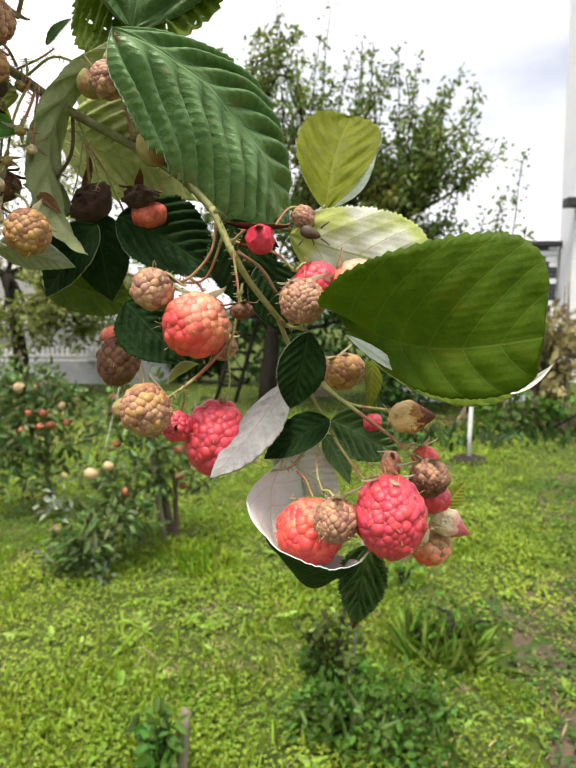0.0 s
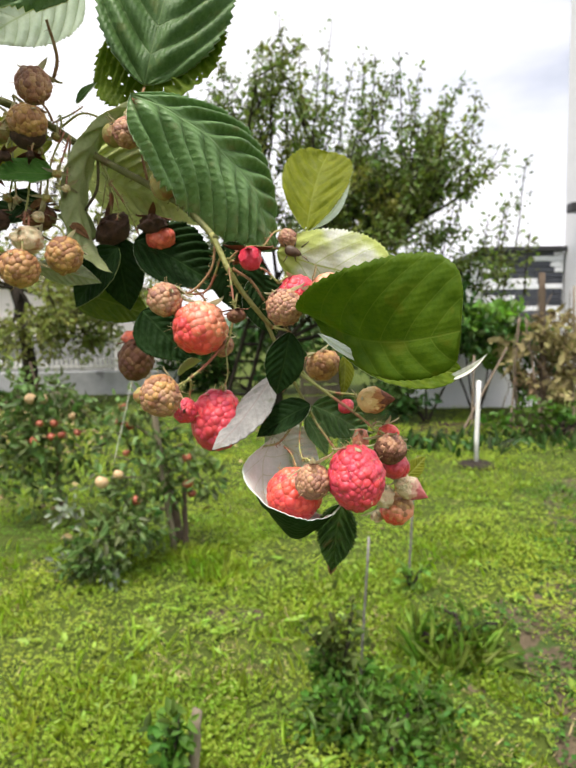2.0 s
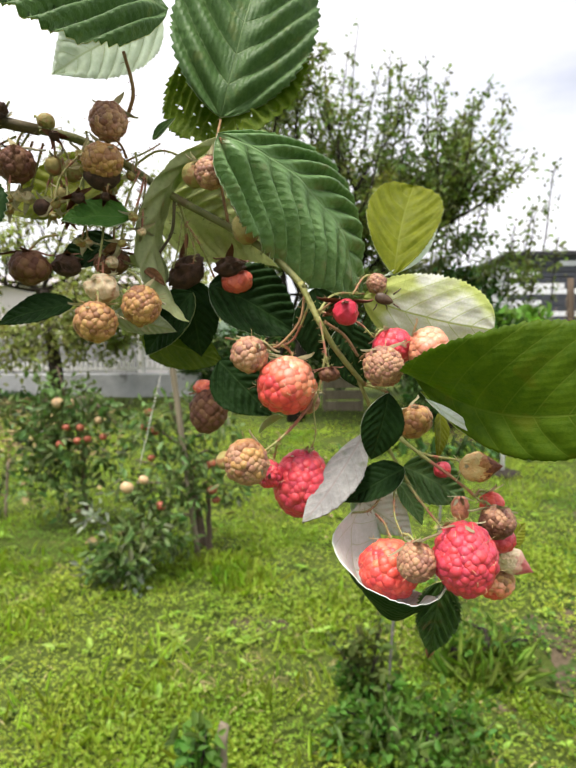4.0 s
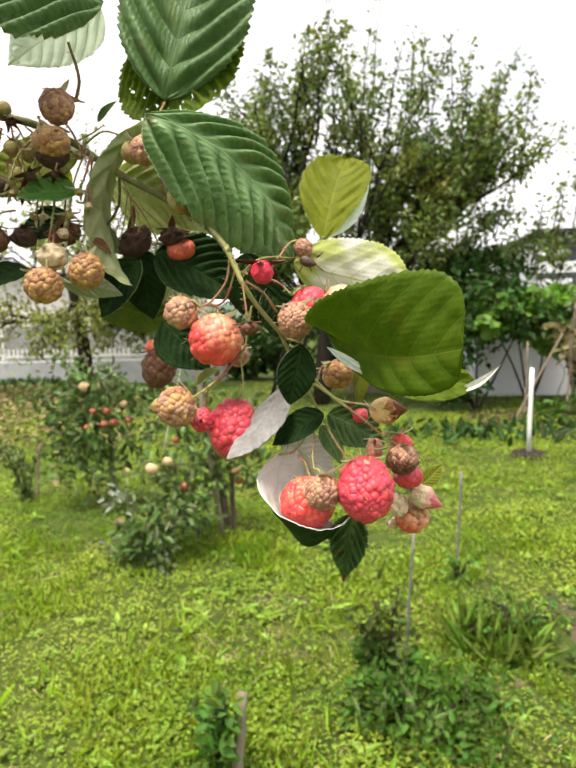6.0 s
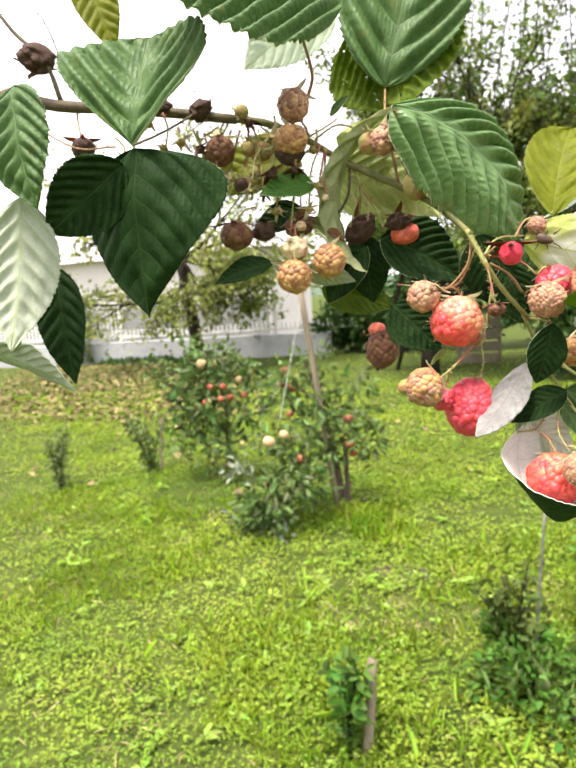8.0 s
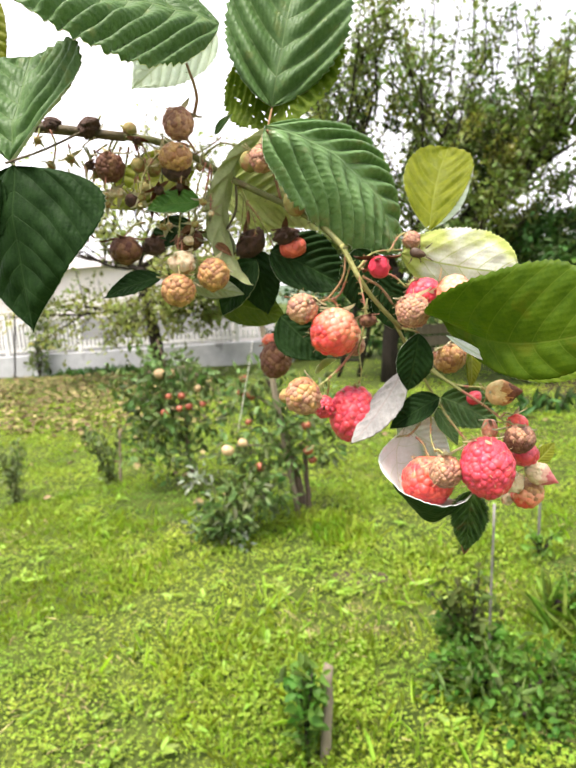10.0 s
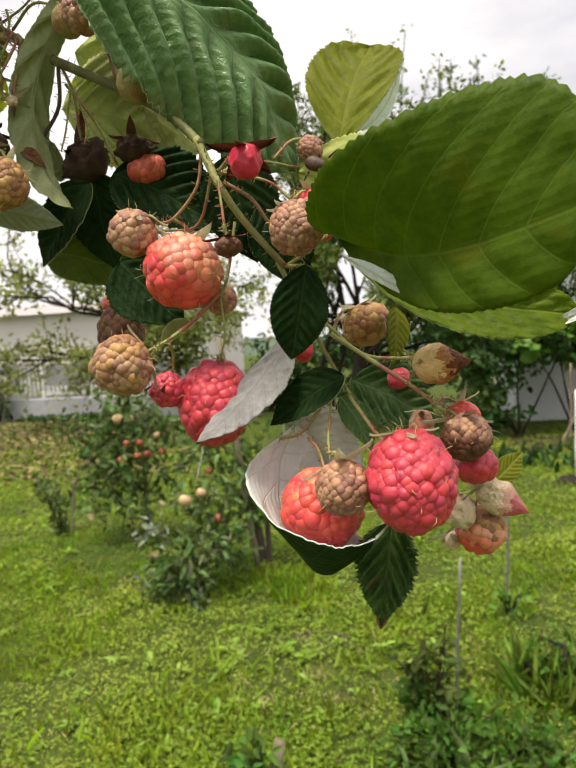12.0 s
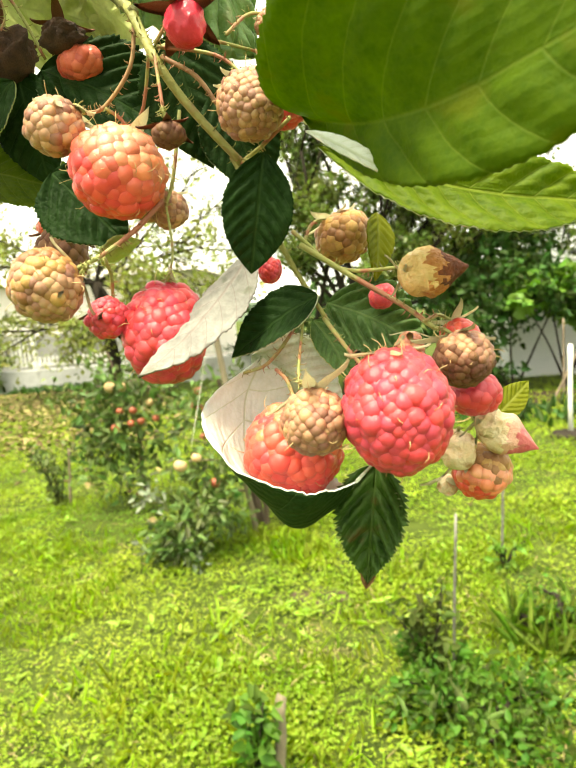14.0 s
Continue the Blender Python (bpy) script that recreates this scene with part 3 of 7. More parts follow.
def creeping_weeds():
    """Small dark broad leaves that creep over the trodden path."""
    y = 0.9 + 4.2 * RNG.random(6000)
    x = np.array([path_middle(b) for b in y]) + RNG.normal(size=len(y)) * 0.20
    spread = np.array([noise.noise(Vector((a * 6, b * 6, 14))) for a, b in zip(x, y)])
    x, y = x[spread > -0.12], y[spread > -0.12]
    p = np.stack([x, y, np.array([bump_height(a, b) for a, b in zip(x, y)]) + 0.022 + 0.02 * RNG.random(len(x))], 1)
    a = RNG.random(len(p)) * 6.28
    way = np.stack([np.cos(a), np.sin(a), 0.1 + 0.5 * RNG.random(len(p))], 1)
    return tagged(leaf_cloud("creeping_weeds", p, way, 0.020 * np.ones(len(p)), M["weed_leaf"], width=0.7, droop=0.3, flat=0.7), "dark small-leaved weeds creeping over the path", "weeds", kind="stuff")


def straw_bits():
    """Dry clippings caught in the grass."""
    p = np.concatenate([scatter(900, (-1.6, -3.4), (1.5, 2.4), 1.2, 4.0, 1.1), scatter(700, (-3.4, -7.0), (2.4, 3.2), 4.0, 8.0)])
    more = scatter(26000, (-1.6, -7.0), (1.5, 3.2), 1.2, 8.0, 1.4)
    worn = np.array([noise.noise(Vector((a * 1.4, b * 1.4, 33))) + 0.5 * noise.noise(Vector((a * 5, b * 5, 40))) for a, b, _ in more])
    p = np.concatenate([p, more[(worn > 0.20) & (RNG.random(len(more)) < 2.2 * (worn - 0.15))]])
    p[:, 2] += 0.014 + 0.024 * RNG.random(len(p))
    a = RNG.random(len(p)) * 6.28
    way = np.stack([np.cos(a), np.sin(a), RNG.normal(size=len(p)) * 0.3], 1)
    return tagged(leaf_cloud("dry_clippings", p, way, 0.045 * np.ones(len(p)), M["straw"], width=0.07, droop=0.1, vary=0.6, flat=0.6), "dry straw-coloured clippings in the lawn", "clippings", kind="stuff")


def grass(name, p, length, label, spread=0.35, mat="grass_blade", width=0.09):
    n = len(p)
    a = RNG.random(n) * 6.28
    lean = spread * RNG.random(n)
    way = np.stack([np.cos(a) * lean, np.sin(a) * lean, np.ones(n)], 1)
    return tagged(leaf_cloud(name, p, way, length * np.ones(n), M[mat], width=width, droop=0.3, vary=0.5), label, "grass", kind="stuff")


clover_lawn()
rosettes()
creeping_weeds()
straw_bits()
lawn = np.concatenate([scatter(52000, (-1.6, -3.4), (1.5, 2.4), 1.2, 4.0, 1.1), scatter(36000, (-3.4, -8.5), (2.4, 3.6), 4.0, 10.0, 1.2), scatter(12000, (-7.0, -10.0), (6.0, 7.0), -5.0, 12.5)])
lush = np.array([noise.noise(Vector((a * 1.3, b * 1.3, 21))) + 0.5 * noise.noise(Vector((a * 4, b * 4, 3))) for a, b, _ in lawn])
grass("grass", lawn[lush > 0.05], 0.042, "short green blades of lawn grass", 1.5, width=0.06)


def clump(at, r, n):
    a, d = RNG.random(n) * 6.28, np.sqrt(RNG.random(n)) * r
    return np.stack([at[0] + d * np.cos(a), at[1] + d * np.sin(a), np.zeros(n)], 1)


grass("long_grass", np.concatenate([clump((0.64, 2.35), 0.17, 220), clump((0.30, 1.90), 0.16, 40)]), 0.15, "uncut tuft of long arching grass", 2.3, "rank_grass", 0.010)
grass("strap_leaves", np.concatenate([clump((0.17, 1.86), 0.10, 22), clump((0.30, 1.80), 0.10, 16), clump((0.47, 1.85), 0.10, 8)]), 0.16, "pale strap-shaped blades among the weeds", 0.8, "pale_blade", 0.017)
grass("grass_tuft", np.concatenate([clump((-0.42, 3.2), 0.2, 260), clump((-0.6, 3.4), 0.18, 140), *[clump((x, y), 0.28, 70) for x, y in ((-0.1, 2.3), (-0.7, 2.3), (0.05, 1.6), (-1.0, 1.9), (-1.4, 2.8), (0.1, 3.0), (0.9, 3.4), (-1.9, 3.4), (-0.5, 1.75))]]), 0.085, "thick green tuft of grass by the apple tree", 1.2, width=0.06)


def fallen_leaves():
    p = np.concatenate([scatter(4200, (-7.0, -10.0), (-2.2, -4.6), 6.2, 12.6), scatter(110, (-4, -8), (1, 1), 3.5, 9)])
    p[:, 2] += 0.05
    a = RNG.random(len(p)) * 6.28
    way = np.stack([np.cos(a), np.sin(a), 0.3 * (RNG.random(len(p)) - 0.3)], 1)
    return tagged(leaf_cloud("fallen_leaves", p, way, 0.066 * np.ones(len(p)), M["litter"], width=0.7, flat=0.7), "dry brown leaves fallen on the lawn", "fallen leaves", kind="stuff")


fallen_leaves()
edge_weeds = np.concatenate([scatter(420, (-8.3, -8.3), (-6.2, -6.2), 12.8, 13.1), scatter(430, (0.6, 0.9), (4.0, 5.0), 6.5, 7.3)])
grass("edge_weeds", edge_weeds, 0.15, "rank green weeds along the lawn's edge", 1.6, "hedge_leaf", 0.3)

# ---- trees ----


def grow(start, way, length, radius, depth, up, limbs, tips, spread=0.7, kids=(3, 4), shrink=0.68, bend=0.25, rnd=random):
    """A limb with its smaller limbs; collects polylines with radii, and twigs that bear leaves."""
    pts, p, w = [Vector(start)], Vector(start), Vector(way).normalized()
    n = 5
    for _ in range(n):
        w = (w + Vector((rnd.gauss(0, bend), rnd.gauss(0, bend), rnd.gauss(0, bend) + up)) * 0.35).normalized()
        p = p + w * length / n
        pts.append(p.copy())
    limbs.append((pts, taper(pts, radius, radius * 0.55), depth))
    if depth == 0:
        tips.append(pts)
        return
    for _ in range(rnd.randint(*kids)):
        k = rnd.randint(2, n)
        side = Vector((rnd.gauss(0, 1), rnd.gauss(0, 1), rnd.gauss(0, 0.5))).normalized()
        grow(pts[k], w + side * spread, length * shrink * rnd.uniform(0.8, 1.15), radius * 0.52, depth - 1, up, limbs, tips, spread, kids, shrink, bend, rnd)


def twig_leaves(tips, per, size, jitter):
    """Leaf places and ways along the twigs."""
    places, ways = [], []
    for pts in tips:
        for _ in range(per):
            t = random.random() * (len(pts) - 1.001)
            i = int(t)
            p = pts[i].lerp(pts[i + 1], t - i)
            way = (pts[i + 1] - pts[i]).normalized() * 0.5 + Vector((random.gauss(0, 1), random.gauss(0, 1), random.gauss(-0.1, 0.8)))
            places.append(p + Vector((random.gauss(0, 1), random.gauss(0, 1), random.gauss(0, 1))) * jitter)
            ways.append(way)
    return places, ways


def limb_parts(parent, limbs, mat, top_name="trunk"):
    """The trunk and each main limb as parts; finer twigs joined in one."""
    twigs = bmesh.new()
    deepest = max(d for _, _, d in limbs)
    for pts, radii, d in limbs:
        if d >= deepest - 1:
            part(top_name if d == deepest else "limb", tube(bmesh.new(), pts, radii, 9, 0.15), mat, parent)
        else:
            tube(twigs, pts, [r * 0.7 for r in radii], 5)
    if len(twigs.verts):
        part("fine_branching", twigs, mat, parent)["kind"] = "stuff"
    else:
        twigs.free()


def bush_leaves(tree, blobs, size, mat, width=0.55, name="crown"):
    """Clumps of leaves: each blob is (x, y, z, radius, leaves); large blobs break up into sprays with gaps between."""
    places, ways = [], []
    for x, y, z, r, n in blobs:
        v = RNG.normal(size=(n, 3))
        v /= np.linalg.norm(v, axis=1, keepdims=True)
        spot = v * r * RNG.random(n)[:, None] ** 0.45
        if r >= 0.3:
            sprays = max(7, n // 26)
            c = RNG.normal(size=(sprays, 3))
            c /= np.linalg.norm(c, axis=1, keepdims=True)
            c *= r * (0.35 + 0.75 * RNG.random(sprays)[:, None])
            spot = c[RNG.integers(0, sprays, n)] + RNG.normal(size=(n, 3)) * r * 0.17
        places.append(np.array([[x, y, z]]) + spot * np.array([[1, 1, 0.85]]))
        ways.append(v + RNG.normal(size=(n, 3)) * 0.8)
    places = np.concatenate(places)
    places[:, 2] = np.maximum(places[:, 2], 0.02)
    return leaf_cloud(name, places, np.concatenate(ways), size * np.ones(len(places)), mat, tree, width=width)


def pear_tree():
    random.seed(21)
    at = Vector((-0.35, 9.5, -0.03))
    tree = thing("pear_tree", at, "tall pear tree with dark bark, upright shoots and dense green leaves", "tree")
    limbs, tips = [], []
    trunk = [at + Vector(v) for v in ((0, 0, 0), (0.03, 0, 0.6), (0.10, 0.02, 1.2), (0.2, 0.0, 1.8))]
    limbs.append((trunk, [0.15, 0.12, 0.11, 0.10], 4))
    for way, length in (((-0.32, 0.15, 1), 2.5), ((0.25, -0.3, 1), 2.5), ((0.7, 0.2, 1), 1.9), ((1.3, -0.15, 0.75), 1.9), ((1.7, 0.35, 0.45), 2.3), ((0.0, 0.4, 1), 2.6), ((1.0, 0.6, 0.8), 1.8), ((-0.15, -0.2, 1), 2.6),
                        ((-0.35, -0.4, 0.5), 1.1), ((1.1, -0.6, 0.25), 1.6), ((0.4, -0.7, 0.15), 1.2), ((1.9, -0.2, 0.15), 2.4), ((1.6, 0.5, 0.1), 2.4), ((1.8, 0.1, 0.4), 2.3), ((-0.7, 0.2, 0.9), 1.7), ((-0.6, -0.1, 0.5), 1.2), ((1.7, 0.05, 0.55), 2.5), ((1.2, -0.1, 0.8), 2.1)):
        grow(trunk[random.choice((2, 3))], way, length, 0.06, 2, 0.33, limbs, tips, 0.75, (4, 5), 0.60, 0.22)
    # long shoots that stand up out of the crown
    for x, y, z, h in ((0.0, -0.2, 4.0, 1.7), (0.5, 0, 4.0, 1.7), (1.0, 0.1, 3.9, 1.6), (1.6, 0, 3.6, 1.6), (2.2, -0.1, 3.1, 1.6), (2.7, 0.1, 2.5, 1.4), (3.2, 0, 2.0, 1.1), (-0.4, 0.1, 3.9, 1.6), (1.3, 0.2, 3.7, 1.8), (0.3, 0.1, 3.8, 2.1), (-0.2, 0.0, 3.6, 2.0), (-0.6, 0.1, 3.3, 1.7),
                       (3.6, 0.1, 1.7, 0.9), (-0.7, 0, 3.0, 1.3), (0.0, 0.1, 4.1, 2.2), (0.72, -0.1, 4.0, 2.0), (1.43, 0.1, 3.9, 1.8), (2.06, 0.0, 3.8, 1.8), (3.05, 0.0, 3.3, 1.7), (2.6, 0.1, 3.4, 1.6), (3.8, 0.0, 2.5, 1.5), (3.5, 0.1, 2.2, 1.1), (4.0, 0.1, 1.9, 1.0)):
        grow(at + Vector((x, y, z)), (random.gauss(0.12, 0.08), 0, 1), h, 0.018, 0, 0.4, limbs, tips, bend=0.1)
        grow(at + Vector((x * 0.9 + 0.1, y, z - 0.3)), (random.gauss(0.25, 0.2), 0.1, 1), h * 0.8, 0.015, 0, 0.4, limbs, tips, bend=0.12)
    limb_parts(tree, limbs, M["bark"])
    places, ways = twig_leaves(tips, 76, 0.07, 0.065)
    leaf_cloud("crown", places, ways, 0.076 * np.ones(len(places)), M["pear_leaf"], tree, width=0.55)
    bush_leaves(tree, [(1.6, 9.5, 3.2, 0.55, 360), (2.3, 9.4, 2.7, 0.55, 380), (2.9, 9.5, 2.3, 0.5, 300), (1.2, 9.3, 2.5, 0.55, 420), (1.9, 9.6, 2.1, 0.6, 420), (0.6, 9.3, 2.2, 0.5, 320), (0.2, 9.4, 3.0, 0.5, 300), (0.9, 9.5, 3.6, 0.5, 300), (0.1, 9.4, 3.9, 0.4, 200), (-0.5, 9.4, 3.1, 0.4, 200), (1.4, 9.5, 1.7, 0.5, 320)],
                0.085, M["pear_leaf"], 0.5, "inner_crown")
    return tree



pear_tree()


def garden_tree():
    """A broad old fruit tree before the fence, thin of leaf."""
    random.seed(5)
    at = Vector((-5.2, 11.6, -0.03))
    tree = thing("fruit_tree", at, "old fruit tree with dark bare limbs and thin foliage", "tree")
    limbs, tips = [], []
    trunk = [at + Vector(v) for v in ((0, 0, 0), (0.05, 0, 0.7), (-0.05, 0, 1.5), (-0.15, 0, 2.3))]
    limbs.append((trunk, [0.16, 0.13, 0.12, 0.10], 4))
    for way, length in (((-1, 0, 0.4), 1.9), ((-0.6, 0.3, 1), 1.8), ((0.4, 0, 1), 1.7), ((1, -0.2, 0.35), 1.5), ((1.6, -0.1, 0.30), 2.2), ((1.5, 0.2, 0.6), 1.9), ((-1.2, -0.2, 0.1), 1.7), ((0.9, 0.2, -0.1), 1.2), ((0.5, -0.6, 0.3), 1.2), ((-0.4, -0.3, 0.0), 1.2), ((0.6, -0.2, -0.5), 1.3), ((1.0, 0.1, -0.45), 1.3), ((0.2, -0.4, -0.5), 1.1)):
        grow(trunk[random.choice((2, 3, 3))], way, length, 0.060, 2, 0.04, limbs, tips, 0.85, (4, 5), 0.62, 0.32)
    limb_parts(tree, limbs, M["bark"])
    places, ways = twig_leaves(tips, 30, 0.06, 0.12)
    leaf_cloud("crown", places, ways, 0.095 * np.ones(len(places)), M["fruit_leaf"], tree, width=0.6)
    bush_leaves(tree, [(-4.9, 11.4, 1.75, 0.55, 330), (-4.2, 11.4, 1.5, 0.7, 440), (-3.6, 11.4, 1.35, 0.6, 260), (-4.6, 11.6, 2.4, 0.7, 220), (-3.4, 11.6, 1.9, 0.5, 150), (-5.7, 11.6, 2.6, 0.6, 130), (-3.1, 11.4, 2.6, 0.7, 80), (-2.4, 11.4, 2.4, 0.65, 120), (-2.5, 11.4, 1.8, 0.6, 120), (-3.7, 11.4, 3.0, 0.6, 60), (-4.1, 11.3, 0.95, 0.4, 110)],
                0.095, M["fruit_leaf"], 0.6, "lower_crown")
    return tree


garden_tree()


def apple_mesh():
    bm = bmesh.new()
    bmesh.ops.create_uvsphere(bm, u_segments=20, v_segments=14, radius=1)
    for v in bm.verts:
        z, r = v.co.z, math.hypot(v.co.x, v.co.y)
        dip = 0.30 * math.exp(-(r / 0.28) ** 2)
        v.co.z = z * 0.90 - (dip if z > 0 else -dip * 0.6)
        k = 1.0 + 0.08 * z
        v.co.x, v.co.y = v.co.x * k, v.co.y * k
    me = bpy.data.meshes.new("apple")
    bm.to_mesh(me)
    bm.free()
    me.shade_smooth()
    return me


APPLE = {}
for colour in ("apple_red", "apple_yellow"):
    APPLE[colour] = apple_mesh()
    APPLE[colour].materials.append(M[colour])


def apple(parent, at, d, colour):
    m = Matrix.Translation(at) @ pose(0, 0, 0, random.uniform(-30, 30), random.uniform(-30, 30), random.uniform(0, 360)) @ Matrix.Scale(d / 2, 4)
    ob = part("apple", APPLE[colour], None, parent, "ripe red apple" if colour == "apple_red" else "pale yellow apple with a blush", m)
    bm = bmesh.new()
    top = Vector(at) + Vector((0, 0, d * 0.32))
    tube(bm, [top, top + Vector((0.002, 0.002, 0.012)), top + Vector((0.006, 0.003, 0.025))], [0.0018, 0.0015, 0.002], 5)
    part("apple_stalk", bm, M["bark"], ob)


def apple_tree():
    """The small staked apple tree with its low bushy skirt."""
    random.seed(9)
    at = Vector((-0.76, 3.74, -0.02))
    tree = thing("apple_tree", at, "young apple tree hung with red and yellow apples", "tree", "apple trees")
    trunk = [at + Vector(v) for v in ((0, 0, 0), (-0.02, 0, 0.2), (-0.05, -0.01, 0.42), (-0.12, 0, 0.72), (-0.2, 0.02, 0.98))]
    part("trunk", tube(bmesh.new(), spline(trunk, 3), taper(range(13), 0.035, 0.010), 9, 0.2), M["bark_brown"], tree)
    for k, pts in enumerate((((-0.05, 0, 0.40), (-0.22, -0.02, 0.55), (-0.42, -0.03, 0.62)), ((-0.1, 0, 0.6), (0.05, -0.02, 0.68), (0.14, -0.05, 0.63)), ((-0.12, 0, 0.7), (-0.3, 0, 0.82), (-0.45, 0.05, 0.80)),
                             ((-0.03, 0, 0.25), (-0.2, -0.25, 0.32), (-0.35, -0.4, 0.22)), ((-0.03, 0, 0.3), (-0.15, -0.2, 0.5), (-0.32, -0.35, 0.55)), ((0, 0, 0.45), (0.1, 0.02, 0.5), (0.17, 0, 0.42)))):
        line = spline([at + Vector(p) for p in pts], 5)
        part("limb", tube(bmesh.new(), line, taper(line, 0.011, 0.004), 6), M["bark_pale"], tree)
    bush_leaves(tree, [(-1.06, 3.16, 0.20, 0.20, 230), (-0.96, 3.24, 0.30, 0.17, 150), (-1.20, 3.20, 0.12, 0.14, 90), (-1.10, 3.12, 0.10, 0.14, 110), (-0.86, 3.40, 0.20, 0.14, 90), (-0.82, 3.5, 0.42, 0.17, 120), (-0.90, 3.56, 0.56, 0.17, 110), (-0.78, 3.62, 0.66, 0.16, 90),
                       (-0.94, 3.66, 0.76, 0.16, 80), (-1.02, 3.70, 0.90, 0.15, 60), (-0.84, 3.70, 0.96, 0.13, 45), (-1.14, 3.66, 0.74, 0.15, 60), (-0.62, 3.60, 0.62, 0.13, 80), (-0.56, 3.58, 0.46, 0.12, 80), (-0.60, 3.66, 0.82, 0.12, 45), (-1.16, 3.46, 0.52, 0.14, 60), (-1.00, 3.40, 0.44, 0.14, 90)], 0.058, M["apple_leaf"], 0.42)
    bush_leaves(tree, [(-1.33, 3.42, 0.30, 0.12, 26), (-1.28, 3.30, 0.10, 0.12, 22), (-1.04, 3.10, 0.08, 0.12, 30)], 0.055, M["grey_leaf"], 0.5, "withered_leaves")
    for x, y, z, d, colour in ((-1.10, 3.28, 0.53, 0.078, "apple_yellow"), (-1.02, 3.34, 0.56, 0.06, "apple_yellow"), (-0.93, 3.36, 0.40, 0.062, "apple_red"), (-0.66, 3.54, 0.61, 0.062, "apple_red"), (-0.655, 3.54, 0.45, 0.065, "apple_red"),
                               (-0.64, 3.57, 0.38, 0.055, "apple_red"), (-1.11, 3.72, 0.81, 0.06, "apple_red"), (-1.05, 3.72, 0.78, 0.058, "apple_red"), (-1.06, 3.66, 0.62, 0.05, "apple_red"), (-1.1, 3.75, 0.90, 0.055, "apple_red")):
        apple(tree, (x, y, z), d, colour)
    return tree


def apple_tree_back():
    random.seed(14)
    at = Vector((-1.80, 4.45, -0.02))
    tree = thing("apple_tree", at, "small leaning apple tree with a crowded bunch of red apples", "tree", "apple trees")
    trunk = [at + Vector(v) for v in ((0, 0, 0), (0.0, -0.05, 0.3), (0.04, -0.15, 0.6), (0.0, -0.3, 0.95), (-0.05, -0.32, 1.2))]
    part("trunk", tube(bmesh.new(), spline(trunk, 3), taper(range(13), 0.022, 0.007), 8, 0.2), M["bark_brown"], tree)
    for pts in (((0.0, -0.3, 0.95), (0.2, -0.4, 0.98), (0.42, -0.5, 0.82)), ((0.03, -0.2, 0.7), (0.2, -0.4, 0.68), (0.35, -0.5, 0.62)), ((0.0, -0.25, 0.85), (-0.15, -0.3, 0.95), (-0.25, -0.35, 0.9))):
        line = spline([at + Vector(p) for p in pts], 5)
        part("limb", tube(bmesh.new(), line, taper(line, 0.009, 0.004), 6), M["bark_pale"], tree)
    bush_leaves(tree, [(-1.80, 4.12, 0.92, 0.22, 190), (-1.92, 4.1, 0.78, 0.22, 200), (-1.74, 4.02, 0.66, 0.20, 190), (-1.86, 4.06, 0.50, 0.19, 170), (-1.56, 4.0, 0.84, 0.17, 80), (-2.06, 4.16, 0.66, 0.17, 80), (-1.98, 4.1, 0.46, 0.14, 60), (-1.62, 4.02, 0.98, 0.14, 50), (-1.42, 4.0, 0.88, 0.12, 40), (-1.96, 4.15, 1.05, 0.13, 40), (-1.30, 4.0, 0.76, 0.15, 50), (-2.22, 4.15, 0.88, 0.14, 40), (-1.48, 4.0, 0.56, 0.15, 60), (-1.70, 4.05, 0.34, 0.16, 70), (-2.12, 4.1, 0.34, 0.14, 50), (-1.86, 4.1, 0.20, 0.14, 50)],
                0.064, M["apple_leaf"], 0.45)
    for x, y, z, d, colour in ((-1.62, 3.88, 0.69, 0.058, "apple_red"), (-1.56, 3.90, 0.70, 0.056, "apple_red"), (-1.46, 3.92, 0.71, 0.050, "apple_red"), (-1.72, 3.94, 0.77, 0.054, "apple_red"), (-1.75, 3.9, 0.66, 0.058, "apple_red"),
                               (-1.81, 4.02, 0.93, 0.08, "apple_yellow"), (-1.73, 4.02, 0.925, 0.075, "apple_yellow"), (-1.50, 3.95, 0.82, 0.06, "apple_yellow"), (-1.60, 3.88, 0.78, 0.055, "apple_red")):
        apple(tree, (x, y, z), d, colour)
    return tree


apple_tree()
apple_tree_back()


def pole(name, a, b, r0, r1, mat, label, category, group="", sides=8, cut=True):
    """A stake: a slightly crooked round stick with a chipped, flat-cut head."""
    a, b = Vector(a), Vector(b)
    line = [a.lerp(b, i / 7) + Vector((random.gauss(0, 1), random.gauss(0, 1), 0)) * r0 * 0.12 for i in range(8)]
    line[0], line[-1] = a, b
    bm = tube(bmesh.new(), line, taper(line, r0, r1), sides, 0.12)
    if cut:
        for v in bm.verts[-sides:]:
            v.co.z += random.uniform(-0.3, 0.3) * r1
    return tagged(part(name, bm, M[mat]), label, category, group)


